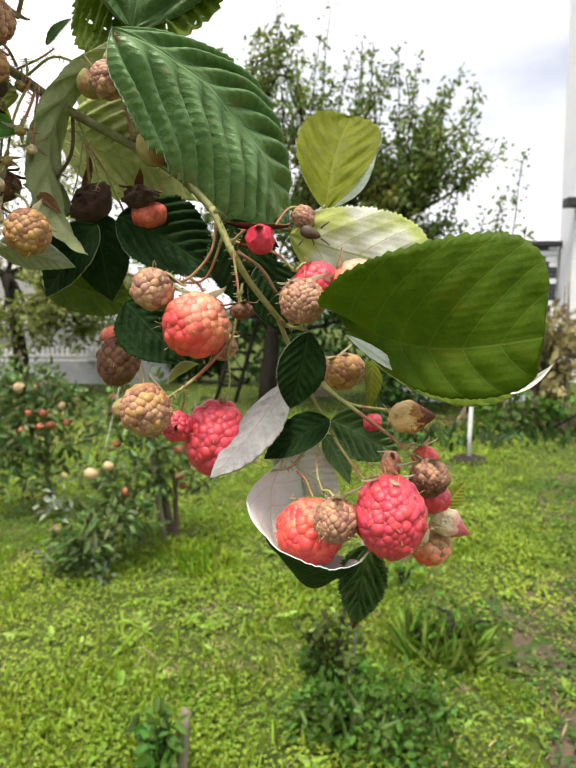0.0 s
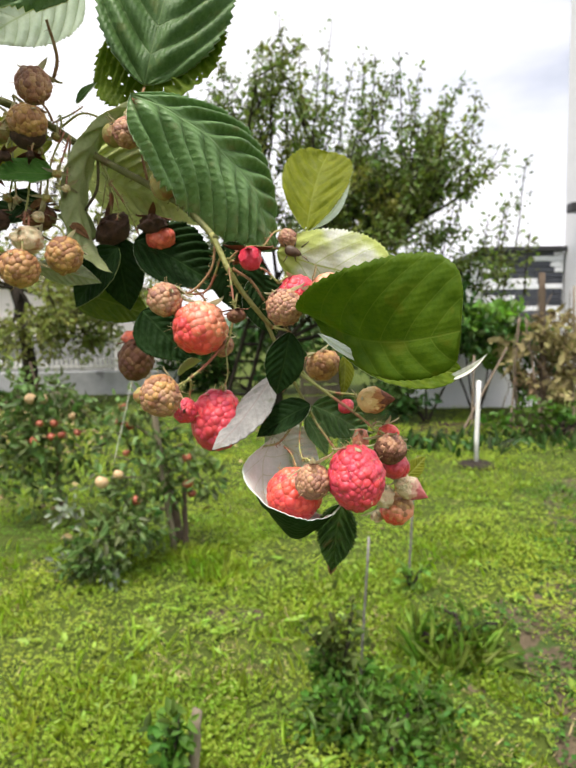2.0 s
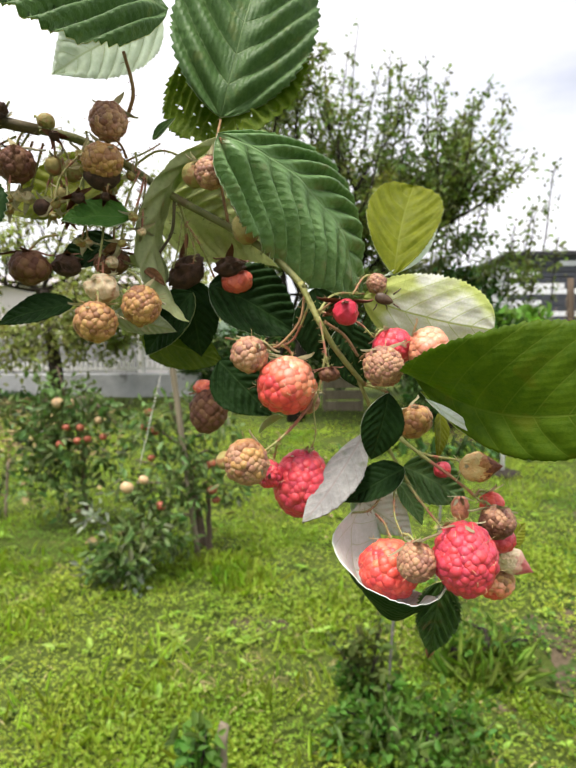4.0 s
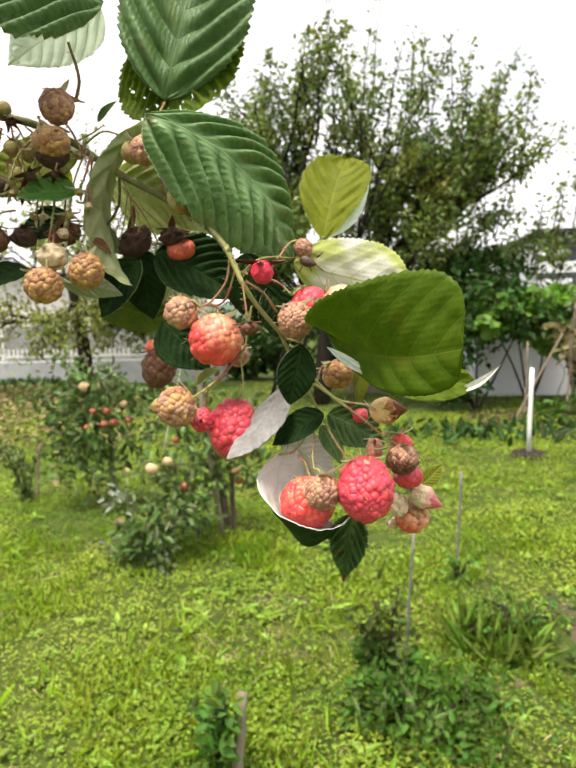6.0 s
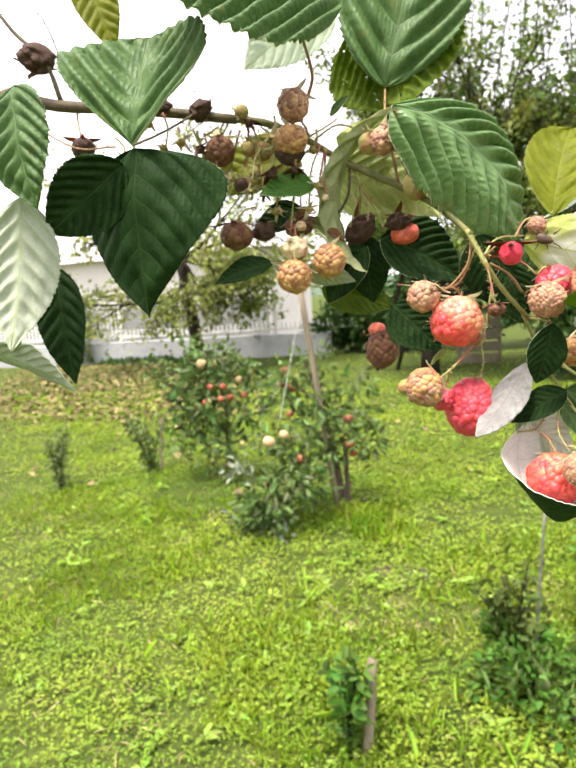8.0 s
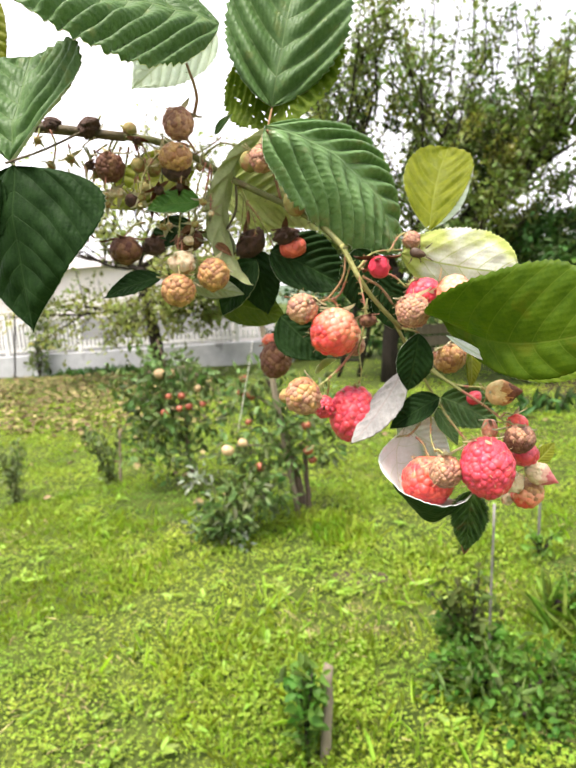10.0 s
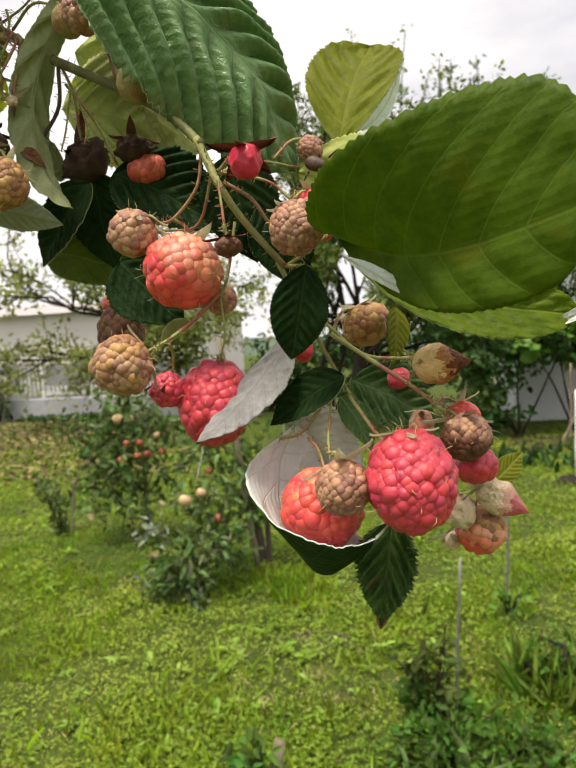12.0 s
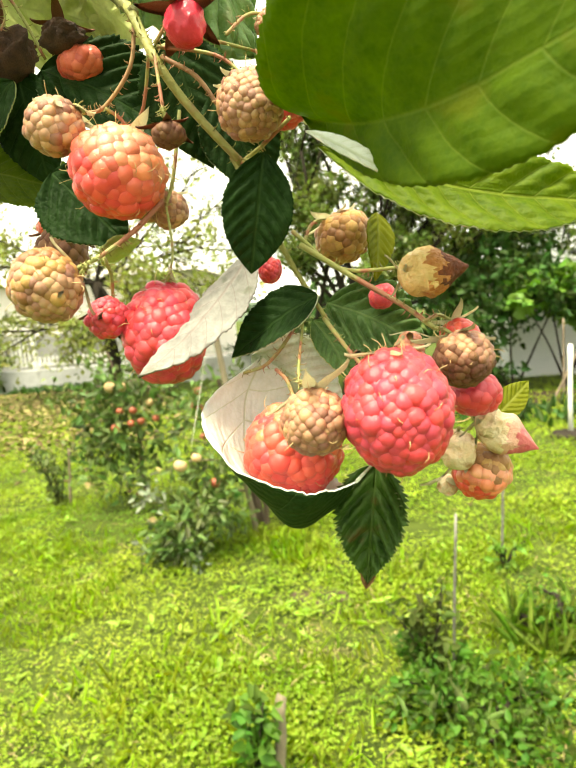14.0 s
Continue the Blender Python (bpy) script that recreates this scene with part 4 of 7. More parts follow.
pole("support_pole", (-0.755, 3.58, -0.05), (-0.915, 3.55, 1.45), 0.018, 0.020, "weathered_wood", "pale peeled pole leaning beside the apple tree", "garden stake")
pole("wooden_stake", (-0.315, 1.53, -0.06), (-0.29, 1.60, 0.28), 0.017, 0.016, "weathered_wood", "short weathered grey wooden stake in the lawn", "garden stake")
pole("metal_stake", (0.22, 2.03, -0.06), (0.255, 1.97, 0.66), 0.0052, 0.0045, "rusty_rod", "thin bare metal rod stuck in the lawn", "garden stake", "plant stakes")
pole("metal_stake", (0.60, 3.07, -0.06), (0.615, 3.02, 0.58), 0.0075, 0.0065, "rusty_rod", "thin rusty stake beside a yellow seedling", "garden stake", "plant stakes")
pole("old_stake", (-0.70, 3.66, -0.05), (-0.71, 3.68, 0.42), 0.020, 0.016, "bark_brown", "dark old stub of a stake by the apple tree", "garden stake")
pole("short_cane", (-2.38, 4.30, -0.05), (-2.34, 4.32, 0.45), 0.012, 0.009, "bark_pale", "dark dry cane standing beside a sapling", "garden stake")


def twine(a, b):
    line = spline([a, Vector(a).lerp(Vector(b), 0.5) + Vector((0, 0, -0.015)), b], 6)
    return tagged(part("twine", tube(bmesh.new(), line, taper(line, 0.002, 0.002), 5), M["twine"]), "white twine tied from the pole to a branch", "twine")


twine((-0.905, 3.545, 1.38), (-1.08, 3.45, 0.60))


def sapling(at, h, n, label, mat="sapling_leaf", spread=0.5):
    """A small bushy seedling: a few thin stems and sparse leaves."""
    tree = thing("sapling", at, label, "shrub", "saplings")
    tips = []
    for k in range(6):
        a = random.random() * 6.28
        lean = random.uniform(0.1, spread)
        line = spline([Vector(at) + Vector((0, 0, -0.03)), Vector(at) + Vector((math.cos(a) * lean * h * 0.4, math.sin(a) * lean * h * 0.4, h * 0.5)), Vector(at) + Vector((math.cos(a) * lean * h, math.sin(a) * lean * h, h * random.uniform(0.75, 1)))], 3)
        part("stem", tube(bmesh.new(), line, taper(line, 0.006, 0.002), 5), M["bark"], tree)
        tips.append(line)
    places, ways = twig_leaves(tips, n // 6, 0.04, 0.035 if mat == "olive_leaf" else 0.02)
    leaf_cloud("leaves", places, ways, (0.034 if mat == "olive_leaf" else 0.045) * np.ones(len(places)), M[mat], tree)
    return tree


random.seed(3)
sapling((-3.02, 3.84, 0), 0.46, 330, "straggly yellowing sapling in the lawn")
sapling((-2.46, 4.31, 0), 0.50, 330, "slender green sapling with few leaves")
sapling((0.15, 2.02, 0), 0.40, 400, "dark leafy seedling bush round a metal rod", "olive_leaf", 0.34)
sapling((0.18, 1.95, 0), 0.20, 240, "low green weed clump", "weed_leaf", 0.9)
sapling((0.60, 3.0, 0), 0.16, 60, "small yellow-green seedling at a stake", "vine_leaf", 0.9)
sapling((-0.36, 1.55, 0), 0.30, 190, "upright green weed beside the wooden stake", "weed_leaf", 0.09)


def bush(name, at, blobs, size, mat, label, width=0.6):
    tree = thing(name, at, label, "shrub")
    for k in range(5):
        x, y, z, r, _ = blobs[k % len(blobs)]
        line = spline([Vector(at), Vector(at).lerp(Vector((x, y, z)), 0.5) + Vector((random.gauss(0, 0.08), 0, 0.05)), (x, y, z)], 4)
        part("stem", tube(bmesh.new(), line, taper(line, 0.02, 0.006), 6), M["bark"], tree)
    bush_leaves(tree, blobs, size, mat, width)
    return tree


bush("weed_clump", (0.25, 1.84, -0.02), [(0.18, 1.85, 0.10, 0.14, 420), (0.37, 1.86, 0.10, 0.15, 420), (0.05, 1.88, 0.06, 0.10, 120), (0.50, 1.92, 0.08, 0.11, 120), (0.29, 1.71, 0.07, 0.13, 240), (0.11, 2.02, 0.17, 0.08, 90), (0.46, 1.70, 0.06, 0.09, 90)], 0.028, M["weed_leaf"], "low green clump of broad-leaved weeds", 0.6)
bush("weed_clump", (0.66, 2.42, -0.02), [(0.58, 2.4, 0.07, 0.11, 90), (0.76, 2.45, 0.08, 0.11, 100), (0.68, 2.62, 0.08, 0.11, 90), (0.90, 2.55, 0.05, 0.13, 60)], 0.024, M["weed_leaf"], "green clump of broad-leaved weeds beside a bare patch", 0.6)
bush("shrub", (1.9, 8.6, -0.02), [(1.45, 8.6, 0.95, 0.5, 700), (2.0, 8.8, 1.35, 0.55, 850), (2.55, 8.6, 1.35, 0.42, 450), (1.15, 8.9, 1.4, 0.5, 650), (1.5, 8.4, 0.45, 0.38, 380), (2.3, 9.3, 1.8, 0.5, 650), (1.7, 9.3, 1.9, 0.5, 650)], 0.105, M["hedge_leaf"], "dense dark green shrub behind the lawn")
bush("shrub", (3.5, 9.3, -0.02), [(3.3, 9.2, 1.1, 0.42, 420), (3.9, 9.4, 1.0, 0.42, 380), (3.0, 9.4, 1.3, 0.42, 380), (3.6, 9.1, 0.6, 0.35, 260)], 0.11, M["hedge_leaf"], "tall dark green shrub by the house wall")
bush("grape_vine", (2.7, 8.9, -0.02), [(2.4, 8.6, 1.38, 0.35, 150), (2.75, 8.7, 1.32, 0.34, 150), (3.15, 8.8, 1.45, 0.32, 110), (2.05, 8.5, 1.25, 0.30, 80), (3.0, 8.7, 1.05, 0.30, 60)], 0.16, M["vine_leaf"], "grape vine with broad bright green leaves", 0.95)
bush("dry_vines", (3.5, 8.3, -0.02), [(3.3, 8.2, 1.0, 0.4, 130), (3.7, 8.3, 1.2, 0.42, 160), (4.0, 8.2, 1.0, 0.4, 150), (3.6, 8.2, 0.5, 0.35, 160)], 0.12, M["dry_leaf"], "withered yellow-brown climbing plants on sticks")
bush("bean_plants", (3.2, 7.4, -0.02), [(2.9, 7.3, 0.30, 0.25, 110), (3.4, 7.4, 0.35, 0.30, 120), (3.9, 7.3, 0.4, 0.32, 110), (2.5, 7.4, 0.18, 0.18, 60)], 0.085, M["weed_leaf"], "low leafy green vegetable plants")
bush("shrub", (-0.9, 13.2, -0.02), [(-2.5, 13.6, 0.45, 0.5, 600), (-1.8, 13.6, 0.45, 0.5, 600), (-2.4, 13.4, 1.0, 0.7, 450), (-1.6, 13.2, 1.0, 0.7, 450), (-0.8, 13.3, 1.5, 0.8, 600), (0.2, 13.2, 1.3, 0.8, 600), (1.1, 13.3, 1.7, 0.9, 700), (2.1, 13.3, 1.9, 0.9, 700), (3.0, 13.2, 2.0, 0.9, 600), (-0.3, 13.0, 0.6, 0.6, 400), (0.8, 13.0, 0.6, 0.6, 400)], 0.14, M["hedge_leaf"], "row of dark bushes at the end of the garden")
for a, b, label in (((2.9, 8.0, -0.05), (3.1, 8.3, 1.5), "thin grey bean pole"), ((3.3, 7.9, -0.05), (3.15, 8.2, 1.5), "thin grey bean pole"), ((2.1, 7.6, -0.05), (2.8, 7.9, 1.1), "slanting grey prop"),
                    ((3.7, 7.9, -0.05), (3.75, 8.1, 1.9), "upright brown bean pole"), ((2.35, 7.9, -0.05), (2.4, 8.0, 1.0), "upright brown bean pole")):
    pole("bean_pole", a, b, 0.016, 0.013, "bark_pale", label + " among the climbing plants", "garden stake", "bean poles")

pole("bean_pole", (3.43, 8.2, -0.05), (3.38, 8.25, 2.1), 0.055, 0.045, "bark_brown", "thick dark brown post among the climbing plants", "garden stake", "bean poles")


def withered_stems():
    """Dry bean stalks that hang and lean between the poles."""
    random.seed(77)
    vines = thing("withered_vines", (3.5, 8.15, 0), "tangle of withered brown bean stalks on poles", "climbing plant")
    for k in range(34):
        x = random.uniform(2.8, 4.3)
        y = random.uniform(8.0, 8.4)
        h = random.uniform(0.7, 1.9)
        line = spline([Vector((x, y, -0.02)), Vector((x + random.gauss(0, 0.1), y, h * 0.35)), Vector((x + random.gauss(0, 0.14), y, h * 0.7)), Vector((x + random.gauss(0, 0.25), y + random.gauss(0, 0.1), h))], 4)
        part("stem", tube(bmesh.new(), line, taper(line, 0.009, 0.004), 5), M["bark_pale" if k % 3 else "bark_brown"], vines)
    bush_leaves(vines, [(3.3, 8.1, 0.7, 0.3, 90), (3.7, 8.1, 0.8, 0.32, 100), (4.1, 8.1, 0.9, 0.32, 100), (3.5, 8.1, 1.35, 0.3, 60), (3.95, 8.1, 1.5, 0.3, 60)], 0.10, M["litter"], 0.4, "withered_leaves")


withered_stems()

bush("climbing_plant", (-8.9, 13.02, -0.02), [(-8.9, 13.0, 0.35, 0.26, 90), (-8.82, 13.0, 0.75, 0.26, 80), (-8.75, 13.0, 1.1, 0.26, 70), (-8.65, 13.0, 1.45, 0.28, 70), (-8.4, 13.0, 1.7, 0.25, 40)], 0.12, M["sapling_leaf"], "thin climbing plant before the white fence")
pole("fence_stake", (-9.6, 13.0, -0.05), (-9.35, 13.0, 1.6), 0.022, 0.020, "bark", "dark upright stake before the white fence", "garden stake")


def white_post():
    at = Vector((1.80, 5.86, 0))
    post = thing("white_post", at, "white painted metal post on a dark round foot", "post")
    bm = bmesh.new()
    tube(bm, [at + Vector((0, 0, 0.02)), at + Vector((0.0, 0, 0.3)), at + Vector((0.01, 0, 0.62)), at + Vector((0.015, 0, 0.85))], [0.022, 0.021, 0.021, 0.021], 14)
    part("shaft", bm, M["white_paint"], post)
    bm = bmesh.new()
    tube(bm, [at + Vector((0, 0, -0.03)), at + Vector((0, 0, 0.02)), at + Vector((0, 0, 0.035)), at + Vector((0, 0, 0.045))], [0.19, 0.185, 0.15, 0.05], 24, 0.1)
    part("foot", bm, M["bark"], post, "dark round foot plate")


white_post()


def ladder():
    at = Vector((-1.25, 10.2, 0))
    lad = thing("ladder", at, "dark old wooden ladder leaning in the pear tree", "ladder")
    for s in (0, 0.34):
        a, b = at + Vector((s, 0, -0.03)), at + Vector((s * 0.8 + 0.75, -0.6, 2.3))
        line = [a.lerp(b, i / 4) for i in range(5)]
        part("rail", tube(bmesh.new(), line, taper(line, 0.036, 0.030), 6), M["bark"], lad)
    for k in range(1, 8):
        a = at + Vector((0, 0, 0)).lerp(Vector((0.75, -0.6, 2.3)), k / 8)
        b = at + Vector((0.34, 0, 0)).lerp(Vector((1.022, -0.6, 2.3)), k / 8)
        part("rung", tube(bmesh.new(), [a, a.lerp(b, 0.5), b], [0.023, 0.024, 0.023], 6), M["bark"], lad)


ladder()


def crate():
    at = Vector((0.45, 10.6, 0))
    c = thing("wooden_crate", at, "weathered brown wooden crate standing under the tree", "crate")
    for k in range(4):
        bm = box(bmesh.new(), (at.x - 0.35, at.y - 0.02, 0.02 + k * 0.2), (at.x + 0.35, at.y, 0.19 + k * 0.2), 0.006)
        part("board", bm, M["weathered_wood"], c, smooth=False)
    for s in (-0.33, 0.33):
        bm = box(bmesh.new(), (at.x + s - 0.03, at.y, -0.02), (at.x + s + 0.03, at.y + 0.06, 0.83), 0.006)
        part("post", bm, M["weathered_wood"], c, smooth=False)


crate()

# ---- fence and houses ----


def fence():
    y = 13.2
    wall = part("garden_wall", box(bmesh.new(), (-16, y, -0.1), (-2.6, y + 0.22, 0.52), 0.02), M["concrete"], smooth=False)
    tagged(wall, "low grey concrete garden wall below the fence", "wall", kind="structure")
    f = thing("picket_fence", (-9, y + 0.1, 0.52), "white picket fence on a low grey concrete wall", "fence")
    x = -15.9
    post = box(bmesh.new(), (-0.05, -0.05, 0), (0.05, 0.05, 0.98), 0.012)
    slat = box(bmesh.new(), (-0.026, -0.012, 0.05), (0.026, 0.012, 0.86), 0.006)
    first_post = part("post", post, M["white_paint"], f, m=Matrix.Translation((x, y + 0.11, 0.515)), smooth=False)
    first_slat = part("slat", slat, M["white_paint"], f, m=Matrix.Translation((x + 0.15, y + 0.08, 0.54)), smooth=False)
    comb = box(bmesh.new(), (-0.026, -0.012, 0.05), (0.026, 0.012, 0.26), 0.006)
    low_slat = None
    k = 0
    while x < -2.7:
        low = x > -8.5
        if k:
            part("post", first_post.data, None, f, m=Matrix.Translation((x, y + 0.11, 0.515)))
        for i in range(17):
            spot = Matrix.Translation((x + 0.15 + i * 0.108, y + 0.08, 0.54))
            if low and low_slat is None:
                low_slat = part("slat", comb, M["white_paint"], f, m=spot, smooth=False)
            elif k or i:
                part("slat", low_slat.data if low else first_slat.data, None, f, m=spot)
        for z in ((0.60,) if low else (0.62, 1.28)):
            bm = box(bmesh.new(), (x + 0.05, y + 0.095, z), (x + 1.95, y + 0.13, z + 0.06), 0.008)
            part("rail", bm, M["white_paint"], f, smooth=False)
        x += 2.0
        k += 1


fence()


def pink_house():
    at = Vector((-9, 19, 0))
    h = thing("house", at, "pale pink plastered house behind the white fence", "house")
    part("wall", box(bmesh.new(), (-22, 17.5, -0.1), (-5.4, 24, 2.9), 0.03), M["pink_plaster"], h, smooth=False)
    part("plinth", box(bmesh.new(), (-22.1, 17.4, -0.1), (-5.3, 17.49, 1.32), 0.02), M["plinth_grey"], h, "grey rendered plinth", smooth=False)
    bm = bmesh.new()
    a = [bm.verts.new(p) for p in ((-22.5, 17.1, 2.85), (-4.9, 17.1, 2.85), (-4.9, 24.5, 2.85), (-22.5, 24.5, 2.85), (-21, 20.7, 3.5), (-6.4, 20.7, 3.5))]
    for f in ((0, 1, 5, 4), (1, 2, 5), (2, 3, 4, 5), (3, 0, 4), (3, 2, 1, 0)):
        bm.faces.new([a[i] for i in f])
    part("roof", bm, M["roof_tile"], h, smooth=False)


def slat_house():
    """The house with a balcony front of dark and pale boards, and its tall white wall."""
    h = thing("house", (6, 15, 0), "white house with a front of dark and pale boards", "house")
    part("wall", box(bmesh.new(), (4.6, 14.35, -0.1), (12, 20, 3.1), 0.03), M["white_plaster"], h, smooth=False)
    part("wall", box(bmesh.new(), (6.35, 13.6, -0.1), (12, 14.33, 9.5), 0.03), M["white_plaster"], h, "tall white plastered wall", smooth=False)
    part("eave", box(bmesh.new(), (6.05, 13.3, 3.85), (6.9, 13.59, 4.05), 0.02), M["dark_metal"], h, "dark eave over the white wall", smooth=False)
    random.seed(31)
    z, k = 1.35, 0
    while z < 3.05:
        x = 4.45
        while x < 6.25:
            w = min(random.uniform(0.5, 1.2), 6.3 - x)
            pale = (random.random() < 0.45)
            bm = box(bmesh.new(), (x, 14.22, z), (x + w - 0.012, 14.30 if not pale else 14.28, z + 0.118), 0.008)
            part("board", bm, M["pale_panel" if pale else "dark_panel"], h, smooth=False)
            x += w
        z += 0.128
    part("backing", box(bmesh.new(), (4.45, 14.30, 1.3), (6.3, 14.345, 3.1)), M["dark_panel"], h, smooth=False)
    part("roof", box(bmesh.new(), (4.4, 14.1, 3.1), (6.34, 20.2, 3.22), 0.02), M["dark_metal"], h, "flat dark roof edge", smooth=False)


def white_shed():
    h = thing("shed", (2.6, 10.6, 0), "low white plastered shed behind the bushes", "shed")
    part("wall", box(bmesh.new(), (2.2, 10.2, -0.1), (4.2, 12, 1.5), 0.03), M["white_plaster"], h, smooth=False)
    part("roof", box(bmesh.new(), (2.05, 10.05, 1.5), (4.35, 12.1, 1.6), 0.02), M["dark_panel"], h, smooth=False)


pink_house()
slat_house()
white_shed()


def hills():
    bm = bmesh.new()
    low = [bm.verts.new((x, 220, -3)) for x in range(-420, 421, 14)]
    top = [bm.verts.new((x, 260, 7 + 7 * noise.noise(Vector((x * 0.012, 1, 0))) + 3 * noise.noise(Vector((x * 0.09, 4, 0))))) for x in range(-420, 421, 14)]
    far = [bm.verts.new((x, 420, -3)) for x in range(-420, 421, 14)]
    for a, b in ((low, top), (top, far)):
        for k in range(len(a) - 1):
            bm.faces.new((a[k], a[k + 1], b[k + 1], b[k]))
    tagged(part("backdrop", bm, M["hill"]), "hazy grey-green wooded hills far behind the village", "hills", kind="structure")


hills()

# ---- the raspberry cane ----
LIFT = Vector((0, 0, EYE))
PLANT_AT = (-0.62, 0.34, -0.03)
plant = thing("raspberry_plant", PLANT_AT, "fruiting raspberry cane with ripe, unripe and dried berries", "raspberry plant")


def leaf(base, tip, up, width, top="leaf_green", under="leaf_under", curl=0.5, fold=0.12, cup=0.2, pleat=0.13, wave=0.05, teeth=0.07, veins=8, peak=0.40, label="", holes=0, side=0.0, slant=0.8, lop=1.0, peak_b=None, full=1.85, lift_b=0.0):
    """A toothed, pleated leaf from its stalk end to its tip; up is the side that bears the upper face.
    curl arches it lengthwise, fold and cup raise its two halves; lop and peak_b shape the second half, lift_b raises it towards the base, full rounds the outline."""
    base, tip = Vector(base) + LIFT, Vector(tip) + LIFT
    x = (tip - base)
    length = x.length
    x.normalize()
    z = Vector(up)
    z = (z - x * z.dot(x)).normalized()
    y = z.cross(x)
    n, mm = 93, 13 if width < 0.03 else 28

    def half_at(u, k):
        a, b = k * full, (1 - k) * full
        return width / 2 * max(u ** a * (1 - u) ** b / ((k ** a) * ((1 - k) ** b)), 0.0)

    arc = length * (curl / 2) / math.sin(curl / 2) if abs(curl) > 0.01 else length
    rows, px, pz = [], 0.0, 0.0
    seed = base.x * 91.7 + base.z * 37.3
    for i in range(n + 1):
        u = i / n
        if i:
            mid = (i - 0.5) / n
            ang = curl * (0.5 - mid)
            px += math.cos(ang) * arc / n
            pz += math.sin(ang) * arc / n
        ang = curl * (0.5 - u)
        halves = (half_at(u, peak), half_at(u, peak_b or peak) * lop)
        saw = (u * 31 + 0.3 * math.sin(u * 40)) % 1.0
        notch = 1 + teeth * (saw - 0.5) * (1 if 0.06 < u < 0.97 else 0)
        row = []
        for j in range(-mm, mm + 1):
            v = j / mm
            av = abs(v)
            half = halves[int(v > 0)] * notch
            p = (u - slant * av * half / length * (0.85 + 0.5 * av)) * veins
            rib = abs(math.sin(math.pi * p))
            g = fold + cup * av / 2 + (lift_b * (1 - u) ** 1.3 if v > 0 else 0)
            s = v * half
            h = av * half * math.sin(g) + pleat * width * (rib - 0.5) * min(1, av * 2.5) * min(1, half / width * 3) * (1 - 0.55 * av ** 4) * 0.5
            h += wave * half * math.sin(u * 8 + seed + (2.0 if v > 0 else 0)) * av * av
            h += 0.035 * width * noise.noise(Vector((u * 5, v * 2.5, seed)))
            lat = s * math.cos(g) + side * length * math.sin(math.pi * u)
            q = Vector((px, lat, pz)) + Vector((-math.sin(ang), 0, math.cos(ang))) * h
            row.append((q, p, s))
        rows.append(row)
    cols = 2 * mm + 1
    thick = 0.00022
    verts, rib_at, off_at = [], [], []
    for off in (thick, -thick):
        for row in rows:
            for q, p, s in row:
                verts.append(base + x * q.x + y * q.y + z * (q.z + off))
                rib_at.append(p)
                off_at.append(s)
    count = (n + 1) * cols
    faces, mats = [], []
    for i in range(n):
        for j in range(cols - 1):
            if holes and noise.noise(Vector((i * 0.22, j * 0.58, seed))) > holes:
                continue
            k = i * cols + j
            faces.append((k, k + cols, k + cols + 1, k + 1))
            mats.append(0)
            faces.append((count + k, count + k + 1, count + k + cols + 1, count + k + cols))
            mats.append(1)
    for i in range(n):
        for j in (0, cols - 1):
            k = i * cols + j
            faces.append((k, k + cols, count + k + cols, count + k) if j else (k + cols, k, count + k, count + k + cols))
            mats.append(1)
    me = bpy.data.meshes.new("leaf")
    me.from_pydata([tuple(v) for v in verts], [], faces)
    me.materials.append(M[top])
    me.materials.append(M[under])
    me.polygons.foreach_set("material_index", mats)
    me.attributes.new("rib", "FLOAT", "POINT").data.foreach_set("value", rib_at)
    me.attributes.new("off", "FLOAT", "POINT").data.foreach_set("value", off_at)
    me.update()
    me.shade_smooth()
    return part("leaf", me, None, plant, label)


